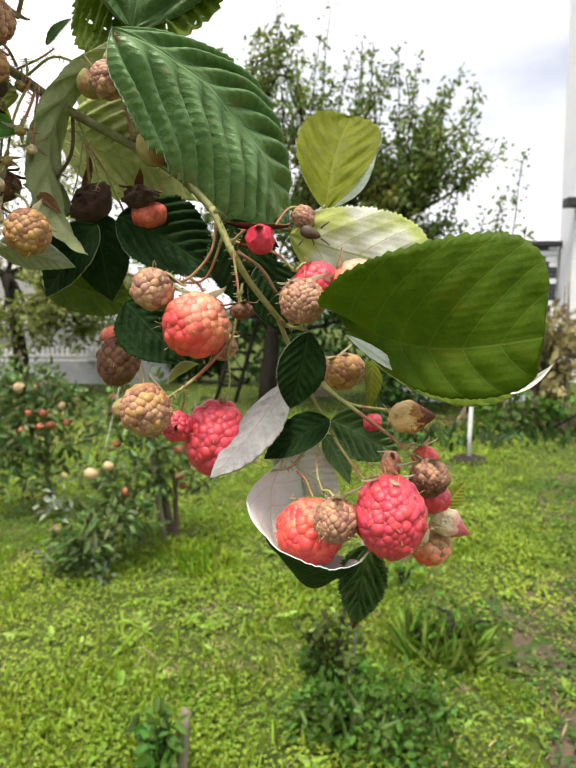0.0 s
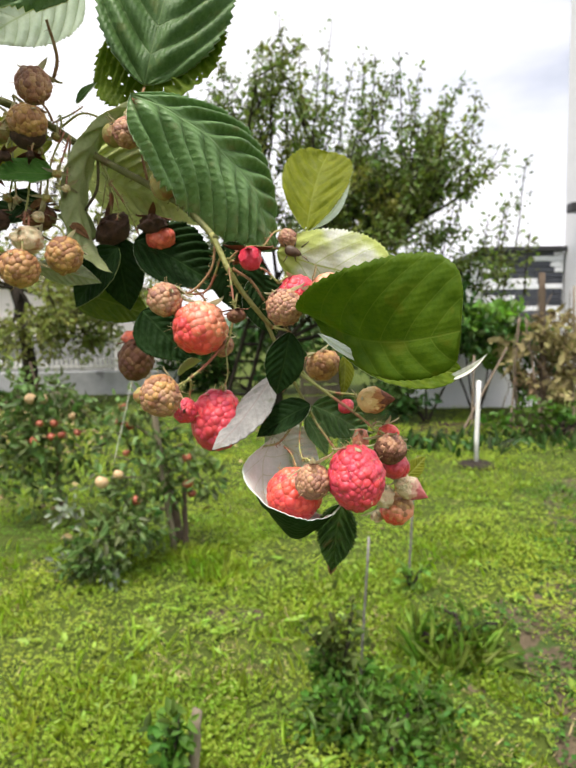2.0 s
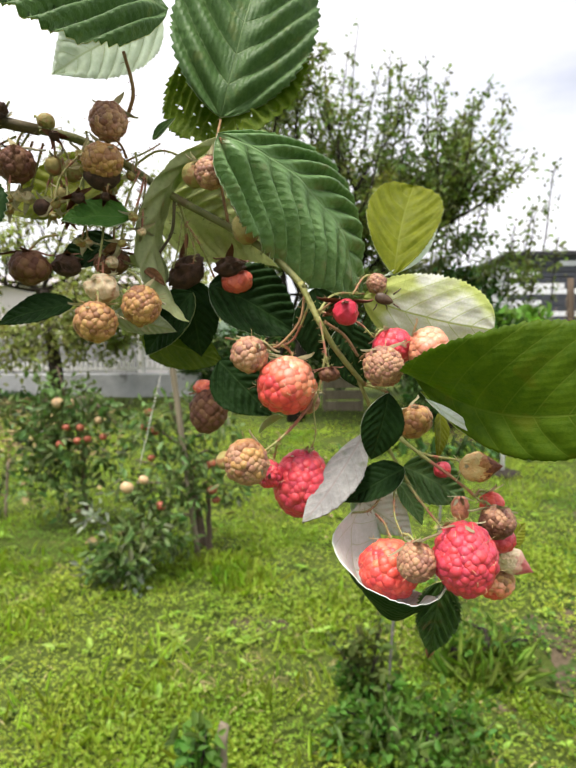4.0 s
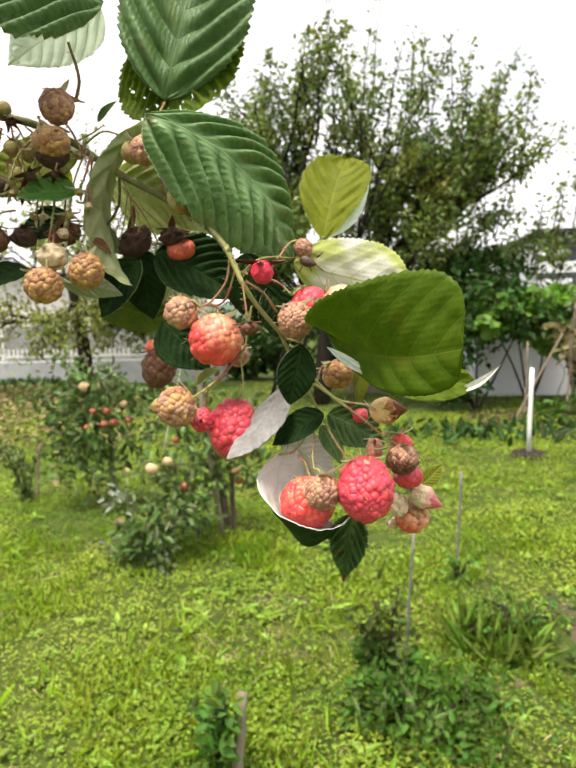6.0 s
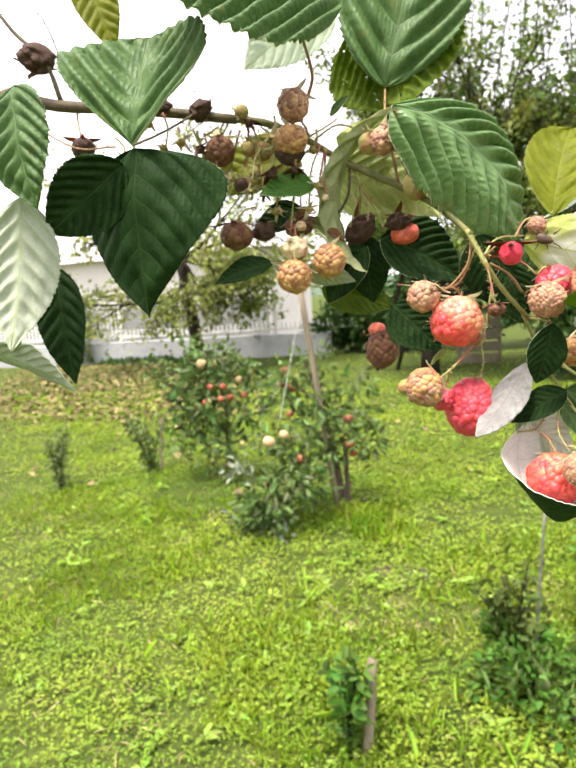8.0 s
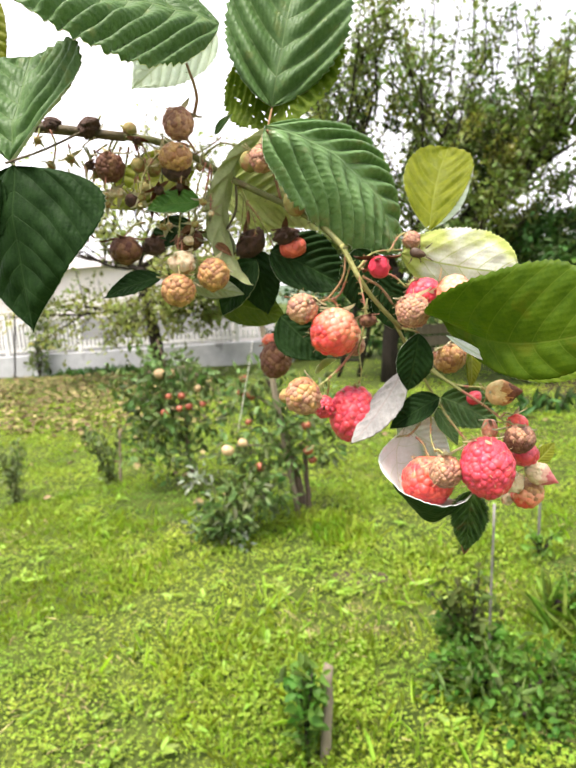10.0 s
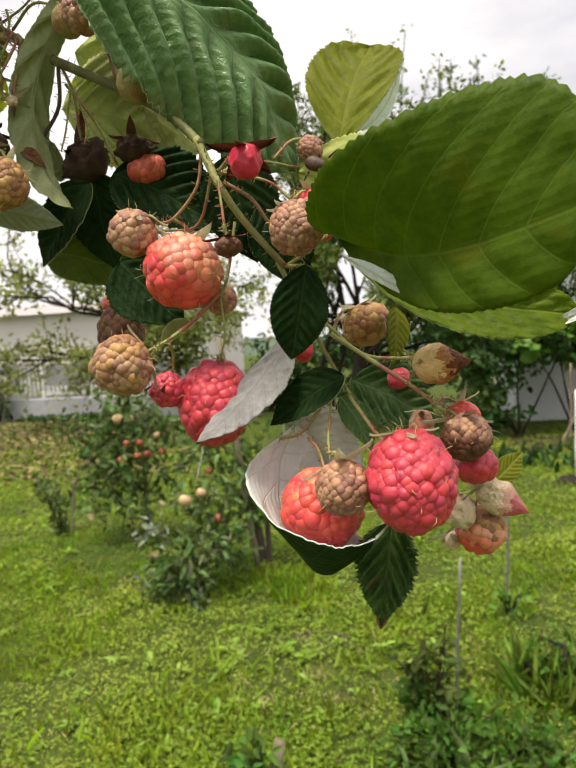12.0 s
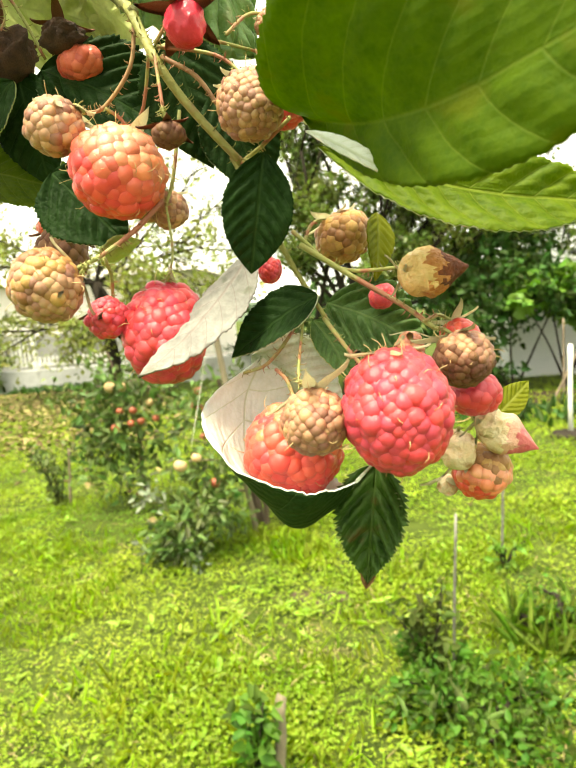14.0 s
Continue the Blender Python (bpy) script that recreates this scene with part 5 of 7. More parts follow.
def cupped_leaf(front, keel, back, top, under, label):
    """A leaf folded up into a boat: a keel with a blade rising from it on either hand; the pale underside lies inside."""
    curves = [spline([Vector(p) + LIFT for p in c], 10) for c in (front, keel, back)]
    n, mm = len(curves[0]), 14
    rows = []
    for i, (f, k, b) in enumerate(zip(*curves)):
        u = i / (n - 1)
        row = []
        for j in range(-mm, mm + 1):
            s = j / mm
            edge = f if s < 0 else b
            out = 1 + 0.05 * (((u * 26) % 1.0) - 0.5)
            a = abs(s) * out
            belly = (k - (f + b) / 2) * 0.55 * a * (1 - a)
            p = k.lerp(edge, a) + belly
            rib = abs(math.sin(math.pi * (u - 0.12 * a) * 8))
            p = p + (k - (f + b) / 2).normalized() * 0.0005 * (rib - 0.5) * min(1, a * 3) * min(1, 6 * u * (1 - u))
            p = p + Vector((1, 0, 1)) * 0.0006 * noise.noise(Vector((u * 6, s * 3, 4)))
            row.append((p, (u - 0.12 * a) * 8, s * (edge - k).length))
        rows.append(row)
    bm = bmesh.new()
    rib_at, off_at = bm.verts.layers.float.new("rib"), bm.verts.layers.float.new("off")
    grid = []
    for row in rows:
        line = []
        for p, r, o in row:
            v = bm.verts.new(p)
            v[rib_at], v[off_at] = r, o
            line.append(v)
        grid.append(line)
    for a, b in zip(grid, grid[1:]):
        for k in range(2 * mm):
            bm.faces.new((a[k], b[k], b[k + 1], a[k + 1]))
    bm.normal_update()
    faces = bm.faces[:]
    bmesh.ops.solidify(bm, geom=faces, thickness=0.0004)
    me = bpy.data.meshes.new("leaf")
    mid = (Vector(front[3]) + Vector(back[3])) / 2 + LIFT
    for k, f in enumerate(bm.faces):
        f.material_index = int(k >= 2 * len(faces) or f.normal.dot(mid - f.calc_center_median()) > 0)
    bm.to_mesh(me)
    bm.free()
    me.materials.append(M[top])
    me.materials.append(M[under])
    me.shade_smooth()
    return part("leaf", me, None, plant, label)


def stalk(name, pts, r0, r1, mat="stalk", parent=None, n=5, sides=8, bumps=0.1):
    thin = 1.0 if name == "cane" else 0.58
    line = spline([Vector(p) + LIFT for p in pts], n)
    radii = taper(line, r0 * thin, r1 * thin)
    bm = tube(bmesh.new(), line, radii, sides, bumps)
    # fine prickles
    for a, b, r in zip(line, line[1:], radii):
        for _ in range(2):
            way = (b - a).normalized().orthogonal()
            way.rotate(Matrix.Rotation(random.random() * 6.28, 3, b - a))
            p = a.lerp(b, random.random()) + way * r * 0.8
            tube(bm, [p, p + way * 0.0007, p + way * random.uniform(0.0008, 0.0013) - (b - a).normalized() * 0.0003], [0.00018, 0.0001, 0.00004], 4)
    return part(name, bm, M[mat], parent or plant)


def ball_mesh(name, mat, level=2):
    bm = bmesh.new()
    bmesh.ops.create_icosphere(bm, subdivisions=level, radius=1)
    me = bpy.data.meshes.new(name)
    bm.to_mesh(me)
    bm.free()
    me.shade_smooth()
    me.materials.append(M[mat])
    return me


DRUPELET = {}


def sepal_mesh(mat):
    """A narrow pointed sepal that bends back, about 1 long along x."""
    bm = bmesh.new()
    rows = []
    for i in range(9):
        u = i / 8
        w = (0.30 if mat == "sepal_brown" else 0.24) * (1 - u) ** 0.9 * (0.6 + 0.8 * u) + 0.006
        z = -0.55 * u * u + 0.12 * u + 0.30 * u ** 4
        rows.append([bm.verts.new((u, s * w, z - abs(s) * 0.07)) for s in (-1, 0, 1)])
    for a, b in zip(rows, rows[1:]):
        for k in range(2):
            bm.faces.new((a[k], a[k + 1], b[k + 1], b[k]))
    bmesh.ops.solidify(bm, geom=bm.faces[:], thickness=0.03)
    me = bpy.data.meshes.new("sepal")
    bm.to_mesh(me)
    bm.free()
    me.shade_smooth()
    me.materials.append(M[mat])
    return me


SEPAL = {k: sepal_mesh(k) for k in ("sepal", "sepal_brown")}


def turned(axis):
    """A turn that sends -z along axis."""
    return Vector(axis).normalized().to_track_quat("-Z", "Y").to_matrix().to_4x4()


def calyx(parent, m, r, length, mat="sepal", lift=0.2, count=5):
    """Sepals round the top of a fruit; lift turns them up from the fruit."""
    for k in range(count):
        a = 2 * math.pi * k / count + random.uniform(-0.3, 0.3)
        tilt = lift - 0.35 + random.uniform(-0.5, 0.5)
        t = m @ Matrix.Rotation(a, 4, "Z") @ Matrix.Translation((r * 0.25, 0, 0)) @ Matrix.Rotation(-tilt, 4, "Y") @ Matrix.Scale(length * random.uniform(0.75, 1.15), 4)
        part("sepal", SEPAL[mat], None, parent, m=t)


def raspberry(colour, at, wide, long, axis=(0, 0, -1), grain=4.6, label="", sepals="sepal", lift=0.3, hairs=0, sepal_size=0.72, stalk_from=None, second=None, pale=(0.4, -0.1, 0.9), stalk_mat="stalk", rough=0.0):
    """A berry of many drupelets round a core, hanging along axis, with its calyx and stalk."""
    c = Vector(at) + LIFT
    m = Matrix.Translation(c) @ turned(axis)
    core = bmesh.new()
    bmesh.ops.create_icosphere(core, subdivisions=2, radius=1)
    for v in core.verts:
        v.co = Vector((v.co.x * wide * 0.42, v.co.y * wide * 0.42, v.co.z * long * 0.43))
    body = part("raspberry", core, M["drupelet_" + ("brown" if colour in ("tan", "gold", "brown") else colour)], plant, label, m=m)
    s = wide / (grain * 1.22)
    r0 = s * (0.86 if colour in ("tan", "gold", "brown") else 1.06)
    inner, deep = wide * 0.5 - r0 * 0.95, long * 0.5 - r0 * 0.95
    spots = []
    number = round(4 * math.pi * (inner + r0 * 0.5) * ((inner + deep) / 2 + r0 * 0.5) / (s * s * 0.80))
    start = random.random() * 6.28
    for i in range(number):
        h = 1 - 2 * (i + 0.5) / number
        ring = math.sqrt(max(0.0, 1 - h * h))
        a = start + 2.39996 * i + random.gauss(0, 0.05)
        out = random.gauss(1.0, 0.03 + rough)
        spots.append((Vector((inner * ring * math.cos(a) * out, inner * ring * math.sin(a) * out, deep * h * out)), r0 * random.uniform(0.86, 1.10)))
    for p, r in spots:
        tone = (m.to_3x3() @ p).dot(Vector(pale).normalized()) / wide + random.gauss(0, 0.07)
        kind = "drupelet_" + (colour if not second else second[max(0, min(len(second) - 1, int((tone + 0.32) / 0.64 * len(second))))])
        if kind not in DRUPELET:
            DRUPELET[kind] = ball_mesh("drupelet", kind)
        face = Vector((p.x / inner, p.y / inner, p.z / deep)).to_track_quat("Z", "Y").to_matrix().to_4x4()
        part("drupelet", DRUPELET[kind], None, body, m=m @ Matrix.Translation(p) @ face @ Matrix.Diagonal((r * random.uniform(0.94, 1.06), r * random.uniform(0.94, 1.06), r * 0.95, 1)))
    if hairs:
        bm = bmesh.new()
        for p, r in random.sample(spots, min(hairs, len(spots))):
            out = p.normalized()
            side = Vector((random.gauss(0, 1), random.gauss(0, 1), random.gauss(0, 1))).normalized()
            a = p + out * r * 0.9
            line = [m @ a, m @ (a + out * s * 0.5 + side * s * 0.25), m @ (a + out * s * 0.7 + side * s * 0.8)]
            tube(bm, line, [0.00010, 0.00009, 0.00006], 4)
        part("hair_tuft", bm, M["hair"], body)["kind"] = "stuff"
    top = m @ Matrix.Translation((0, 0, long * 0.46))
    if sepals:
        calyx(body, top, wide * 0.35, min(wide * sepal_size, 0.0095), sepals, lift)
    if stalk_from is not None:
        a = top.translation - LIFT
        f = Vector(stalk_from)
        midway = f.lerp(a, 0.55) + Vector(axis).normalized() * -(f - a).length * 0.15
        stalk("stalk", [f, midway, a], 0.0009, 0.0008, stalk_mat, body, 5, 6)
    return body


def bud(mat, at, wide, long, axis=(0, 0, -1), label="", sepals="sepal", lift=0.5, point=0.0, stalk_from=None, sepal_size=0.7, lumps=0.08, stalk_mat="stalk", tip="", tip_at=0.55, band=""):
    """A smooth or shrunken fruit body: bud, husk or receptacle."""
    c = Vector(at) + LIFT
    m = Matrix.Translation(c) @ turned(axis)
    bm = bmesh.new()
    bmesh.ops.create_icosphere(bm, subdivisions=4, radius=1)
    for v in bm.verts:
        t = (1 - v.co.z) / 2
        k = 1 - point * max(0, t - 0.45) ** 1.2 * 1.85
        k *= 1 + lumps * (noise.noise(v.co * 2.2 + c * 60) + 0.6 * noise.noise(v.co * 5 + c * 90))
        v.co = Vector((v.co.x * wide / 2 * k, v.co.y * wide / 2 * k, v.co.z * long / 2))
    for f in bm.faces:
        if tip:
            t = 0.5 - f.calc_center_median().z / long
            t += 0.16 * noise.noise(f.calc_center_median() * 500 + c * 50) - tip_at
            f.material_index = 1 if t > 0 else (2 if band and t > -0.17 else 0)
    body = part("bud", bm, M[mat], plant, label, m=m)
    if tip:
        body.data.materials.append(M[tip])
    if band:
        body.data.materials.append(M[band])
    top = m @ Matrix.Translation((0, 0, long * 0.44))
    if sepals:
        calyx(body, top, wide * 0.3, wide * sepal_size, sepals, lift)
    if stalk_from is not None:
        a = top.translation - LIFT
        f = Vector(stalk_from)
        midway = f.lerp(a, 0.55) + Vector(axis).normalized() * -(f - a).length * 0.15
        stalk("stalk", [f, midway, a], 0.0009, 0.0008, stalk_mat, body, 5, 6)
    return body



def shield_bug(at):
    """A small dark bug on the pale leaf's underside."""
    c = Vector(at) + LIFT
    bug = thing("shield_bug", c, "small brown bug sitting on a pale leaf", "bug")
    bm = bmesh.new()
    bmesh.ops.create_icosphere(bm, subdivisions=3, radius=1)
    for v in bm.verts:
        v.co = Vector((v.co.x * 0.0042, v.co.y * 0.0018, v.co.z * 0.0024 * (1 - 0.3 * v.co.x)))
    part("body", bm, M["insect"], bug, m=Matrix.Translation(c) @ pose(0, 0, 0, 0, 20, 0))
    for s in (-1, 1):
        for k, dx in enumerate((-0.003, 0.0005, 0.004)):
            a = c + Vector((dx, 0.0006, s * 0.002))
            b = a + Vector((dx * 0.4 + 0.0005, -0.001, s * 0.0015))
            d = b + Vector((dx * 0.3, 0.0012, s * 0.0011))
            part("leg", tube(bmesh.new(), [a, b, d], [0.0004, 0.0003, 0.0002], 5), M["insect"], bug)


random.seed(77)

# main cane and its branches
stalk("cane", [(-0.62, 0.34, -1.40), (-0.58, 0.33, -0.75), (-0.50, 0.31, -0.2), (-0.40, 0.29, 0.06), (-0.30, 0.26, 0.115), (-0.2638, 0.2174, 0.1312), (-0.2331, 0.2193, 0.1231), (-0.1836, 0.2265, 0.1156), (-0.1381, 0.2323, 0.1065)], 0.0048, 0.0024, "cane_brown", n=5, sides=10)
stalk("cane", [(-0.1405, 0.2318, 0.1072), (-0.1214, 0.2363, 0.1029), (-0.1044, 0.2426, 0.0944), (-0.0845, 0.2370, 0.0802), (-0.0575, 0.2316, 0.0645), (-0.0383, 0.2261, 0.0514), (-0.0250, 0.2163, 0.0372)], 0.0020, 0.0014, "cane", n=6, sides=10)
stalk("cane", [(-0.0269, 0.2174, 0.0396), (-0.0221, 0.2137, 0.0295), (-0.0184, 0.2112, 0.0220), (-0.0123, 0.2135, 0.0121), (-0.0012, 0.2167, -0.0018)], 0.0013, 0.0010, "cane_green", n=6, sides=10)
stalk("shoot", [(-0.0034, 0.2168, 0.0001), (0.0058, 0.2213, -0.0210), (0.0115, 0.2215, -0.0327), (0.0178, 0.2168, -0.0436)], 0.0016, 0.0010, "cane_green")
stalk("shoot", [(0.0116, 0.2214, -0.0230), (0.0245, 0.2180, -0.0324), (0.0367, 0.2116, -0.0410), (0.0432, 0.2073, -0.0467)], 0.0013, 0.0010, "stalk")
stalk("shoot", [(0.0097, 0.2216, -0.0192), (0.0211, 0.2211, -0.0298), (0.0334, 0.2143, -0.0316), (0.0389, 0.2085, -0.0309)], 0.0010, 0.0008, "stalk")
stalk("shoot", [(-0.0250, 0.2163, 0.0372), (-0.0270, 0.2151, 0.0244), (-0.0345, 0.2141, 0.0153), (-0.0388, 0.2117, 0.0134)], 0.0010, 0.0008, "stalk_red")
stalk("shoot", [(-0.0175, 0.2113, 0.0238), (-0.0094, 0.2111, 0.0182), (-0.0041, 0.2106, 0.0100)], 0.0011, 0.0009, "stalk_red")
stalk("shoot", [(-0.0193, 0.2114, 0.0256), (-0.0177, 0.2077, 0.0163), (-0.0164, 0.2050, 0.0082)], 0.0008, 0.0007, "stalk")
stalk("shoot", [(-0.0195, 0.2146, 0.0278), (-0.0049, 0.2148, 0.0239), (0.0024, 0.2145, 0.0174)], 0.0009, 0.0007, "stalk")
stalk("shoot", [(-0.0227, 0.2199, 0.0323), (-0.0307, 0.2283, 0.0163), (-0.0415, 0.2278, 0.0145), (-0.0606, 0.2375, 0.0175)], 0.0009, 0.0007, "stalk")
stalk("shoot", [(-0.0223, 0.2164, -0.0089), (-0.0293, 0.2105, -0.0169), (-0.0359, 0.2047, -0.0227), (-0.0405, 0.2003, -0.0257)], 0.0012, 0.0009, "stalk")
stalk("shoot", [(-0.0164, 0.2185, 0.0134), (-0.0194, 0.2170, -0.0033), (-0.0219, 0.2163, -0.0099)], 0.0009, 0.0008, "stalk")
stalk("shoot", [(-0.0219, 0.2163, -0.0099), (-0.0210, 0.2153, -0.0220), (-0.0237, 0.2166, -0.0297)], 0.0006, 0.0005, "stalk")
stalk("shoot", [(-0.0806, 0.2370, 0.0782), (-0.0783, 0.2413, 0.0686), (-0.0790, 0.2453, 0.0575), (-0.0800, 0.2498, 0.0523)], 0.0010, 0.0008, "stalk")
stalk("shoot", [(-0.0813, 0.2415, 0.0727), (-0.0727, 0.2457, 0.0595), (-0.0669, 0.2496, 0.0447)], 0.0009, 0.0008, "stalk")
stalk("shoot", [(-0.0822, 0.2389, 0.0779), (-0.0840, 0.2407, 0.0646), (-0.0907, 0.2395, 0.0535)], 0.0013, 0.0011, "cane_brown")
stalk("shoot", [(-0.0793, 0.2414, 0.0706), (-0.0815, 0.2401, 0.0564), (-0.0836, 0.2393, 0.0483)], 0.0006, 0.0005, "stalk")
stalk("shoot", [(-0.0782, 0.2414, 0.0706), (-0.0745, 0.2424, 0.0568), (-0.0748, 0.2398, 0.0502)], 0.0006, 0.0005, "stalk")
stalk("shoot", [(-0.1023, 0.2377, 0.0955), (-0.1031, 0.2330, 0.0994), (-0.1047, 0.2281, 0.1012)], 0.0010, 0.0008, "stalk_red")
stalk("shoot", [(-0.1023, 0.2376, 0.0945), (-0.0935, 0.2362, 0.0975), (-0.0864, 0.2336, 0.1001)], 0.0008, 0.0005, "stalk")
stalk("shoot", [(-0.1102, 0.2311, 0.0800), (-0.1091, 0.2247, 0.0630), (-0.1107, 0.2201, 0.0453)], 0.0010, 0.0008, "stalk")
stalk("shoot", [(-0.0996, 0.2407, 0.0936), (-0.0865, 0.2334, 0.0972), (-0.0742, 0.2314, 0.0923), (-0.0698, 0.2282, 0.0892)], 0.0009, 0.0007, "stalk")
stalk("petiole", [(-0.0527, 0.2312, 0.0586), (-0.0529, 0.2253, 0.0711), (-0.0540, 0.2188, 0.0781), (-0.0563, 0.2115, 0.0878), (-0.0567, 0.2070, 0.0936)], 0.0010, 0.0008, "stalk_red")
stalk("petiole", [(-0.0575, 0.2317, 0.0655), (-0.0603, 0.2309, 0.0814), (-0.0630, 0.2342, 0.0968), (-0.0651, 0.2644, 0.1201)], 0.0012, 0.0010, "stalk_red")
stalk("petiole", [(-0.1021, 0.2393, 0.1134), (-0.0979, 0.2352, 0.1227), (-0.1005, 0.2317, 0.1372)], 0.0015, 0.0012, "stalk_red")
stalk("petiole", [(-0.1592, 0.2328, 0.1132), (-0.1607, 0.1928, 0.0944), (-0.1593, 0.1597, 0.0814)], 0.0010, 0.0008, "cane_brown")
stalk("petiole", [(-0.2738, 0.2154, 0.1358), (-0.2195, 0.2035, 0.0984), (-0.1746, 0.1718, 0.0851)], 0.0008, 0.0007, "stalk_red")
stalk("twig", [(-0.2305, 0.2203, 0.1247), (-0.2354, 0.2168, 0.1448), (-0.2508, 0.2151, 0.1610), (-0.2649, 0.2144, 0.1820)], 0.0022, 0.0014, "cane_brown")
stalk("twig", [(-0.2258, 0.2186, 0.1392), (-0.2325, 0.2199, 0.1597), (-0.2383, 0.2199, 0.1701)], 0.0007, 0.0004, "cane_brown")
stalk("petiole", [(-0.0012, 0.2167, -0.0018), (0.0031, 0.2118, -0.0024), (0.0070, 0.2058, -0.0037)], 0.0010, 0.0008, "stalk")
stalk("petiole", [(-0.0012, 0.2167, -0.0018), (0.0058, 0.2122, 0.0009), (0.0130, 0.2088, 0.0052)], 0.0010, 0.0008, "stalk")
stalk("petiole", [(-0.0196, 0.2156, 0.0279), (-0.0129, 0.2306, 0.0355), (0.0009, 0.2472, 0.0367)], 0.0010, 0.0008, "stalk")
stalk("shoot", [(0.0115, 0.2214, -0.0346), (0.0111, 0.2166, -0.0435), (0.0103, 0.2087, -0.0532), (0.0117, 0.1953, -0.0571)], 0.0008, 0.0006, "stalk")
stalk("shoot", [(0.0115, 0.2214, -0.0346), (0.0084, 0.2204, -0.0442), (0.0016, 0.2155, -0.0528), (-0.0061, 0.2190, -0.0554)], 0.0009, 0.0008, "stalk")
stalk("shoot", [(0.0168, 0.2168, -0.0426), (0.0232, 0.2063, -0.0509), (0.0275, 0.1980, -0.0553)], 0.0010, 0.0008, "stalk")

# leaves
leaf((-0.0575, 0.2070, 0.0953), (-0.0009, 0.2500, 0.0361), (0.05, -0.86, 0.50), 0.066, "leaf_ribbed", "leaf_under", curl=0.6, fold=-0.08, cup=-0.40, pleat=0.24, slant=0.95, veins=9, peak=0.46, peak_b=0.55, lop=0.74, full=1.5, side=0.13, label="deeply ribbed dark green leaf")
leaf((0.0164, 0.2060, 0.0042), (0.0639, 0.1500, -0.0040), (-0.62, -0.78, 0.0), 0.029, "leaf_lime", "leaf_fresh", curl=0.35, fold=0.08, cup=-0.25, pleat=0.07, wave=0.08, teeth=0.04, veins=7, peak=0.80, peak_b=0.66, lop=2.15, full=0.95, slant=0.7, side=-0.10, lift_b=1.5, label="broad bright green leaf")
leaf((0.0193, 0.2050, -0.0034), (0.0790, 0.2030, -0.0222), (0.0, -0.93, 0.36), 0.024, "leaf_fresh", "leaf_under", curl=0.2, fold=0.25, cup=0.2, veins=9, side=-0.07, lop=0.8, full=1.6, peak=0.6)
leaf((0.0181, 0.1880, -0.0044), (0.0349, 0.1850, -0.0158), (0.2, -0.8, 0.6), 0.0046, "leaf_white", "leaf_white", curl=0.9, fold=0.2, side=-0.10, peak=0.6, teeth=0, label="pale rolled edge of a leaf")
leaf((0.0738, 0.2030, -0.0245), (0.0884, 0.1980, -0.0136), (-0.2, -0.8, 0.5), 0.0040, "leaf_white", "leaf_dry", curl=0.6, fold=0.4, side=-0.12, peak=0.3, teeth=0, label="dry curled tip of a leaf")
leaf((0.0155, 0.2560, 0.0457), (0.0284, 0.2830, 0.0916), (-0.05, -0.92, 0.35), 0.0370, "leaf_yellow", "leaf_under", curl=0.35, fold=0.12, cup=0.35, pleat=0.10, peak=0.60, full=1.35, veins=6, side=0.03, label="yellowing leaf with a rolled edge")
leaf((0.0106, 0.2550, 0.0451), (0.0394, 0.2720, 0.0809), (0.5, -0.8, -0.3), 0.0062, "leaf_white", "leaf_white", curl=0.3, fold=0.2, side=-0.14, peak=0.55, teeth=0, label="pale rolled edge of a leaf")
leaf((0.0008, 0.2480, 0.0350), (0.0545, 0.2320, 0.0199), (-0.10, 0.93, 0.32), 0.0380, "leaf_yellow", "leaf_pale", curl=0.35, fold=0.06, cup=0.2, pleat=0.018, veins=6, slant=1.0, peak=0.55, full=1.1, side=0.04, label="leaf with its pale underside turned out")
leaf((-0.0678, 0.2791, 0.1689), (-0.0571, 0.2570, 0.1059), (0.05, 0.85, 0.5), 0.0808, "leaf_fresh", "leaf_fresh", curl=0.5, fold=0.05, cup=0.2, holes=0.55, pleat=0.1, label="insect-eaten leaf seen from below")
leaf((-0.0647, 0.2625, 0.1203), (-0.0374, 0.2897, 0.2322), (0.12, -0.93, 0.25), 0.0687, "leaf_green", "leaf_under", curl=0.5, fold=0.12, cup=-0.3, pleat=0.16, veins=8, slant=0.9)
leaf((-0.0791, 0.2219, 0.1481), (-0.1605, 0.1735, 0.1539), (0.05, -0.86, 0.5), 0.0673, "leaf_green", "leaf_under_lime", curl=0.5, fold=-0.05, cup=-0.3, pleat=0.2, veins=9)
leaf((-0.0845, 0.2315, 0.1517), (-0.1344, 0.2382, 0.1316), (0.0, 0.6, 0.8), 0.038, "leaf_white", "leaf_white", curl=0.5)
leaf((-0.1698, 0.1785, 0.0859), (-0.1708, 0.2078, 0.1414), (0.05, -0.85, 0.5), 0.0741, "leaf_green", "leaf_under", curl=0.4, fold=0.25, cup=0.1, pleat=0.12, peak=0.66, veins=6, teeth=0.04)
leaf((-0.1681, 0.1788, 0.0849), (-0.1716, 0.1820, 0.0099), (-0.10, -0.95, 0.2), 0.070, "leaf_shaded", "leaf_under", curl=0.5, fold=-0.1, cup=-0.2, pleat=0.04, peak=0.34, peak_b=0.24, lop=1.2, veins=7, teeth=0.03)
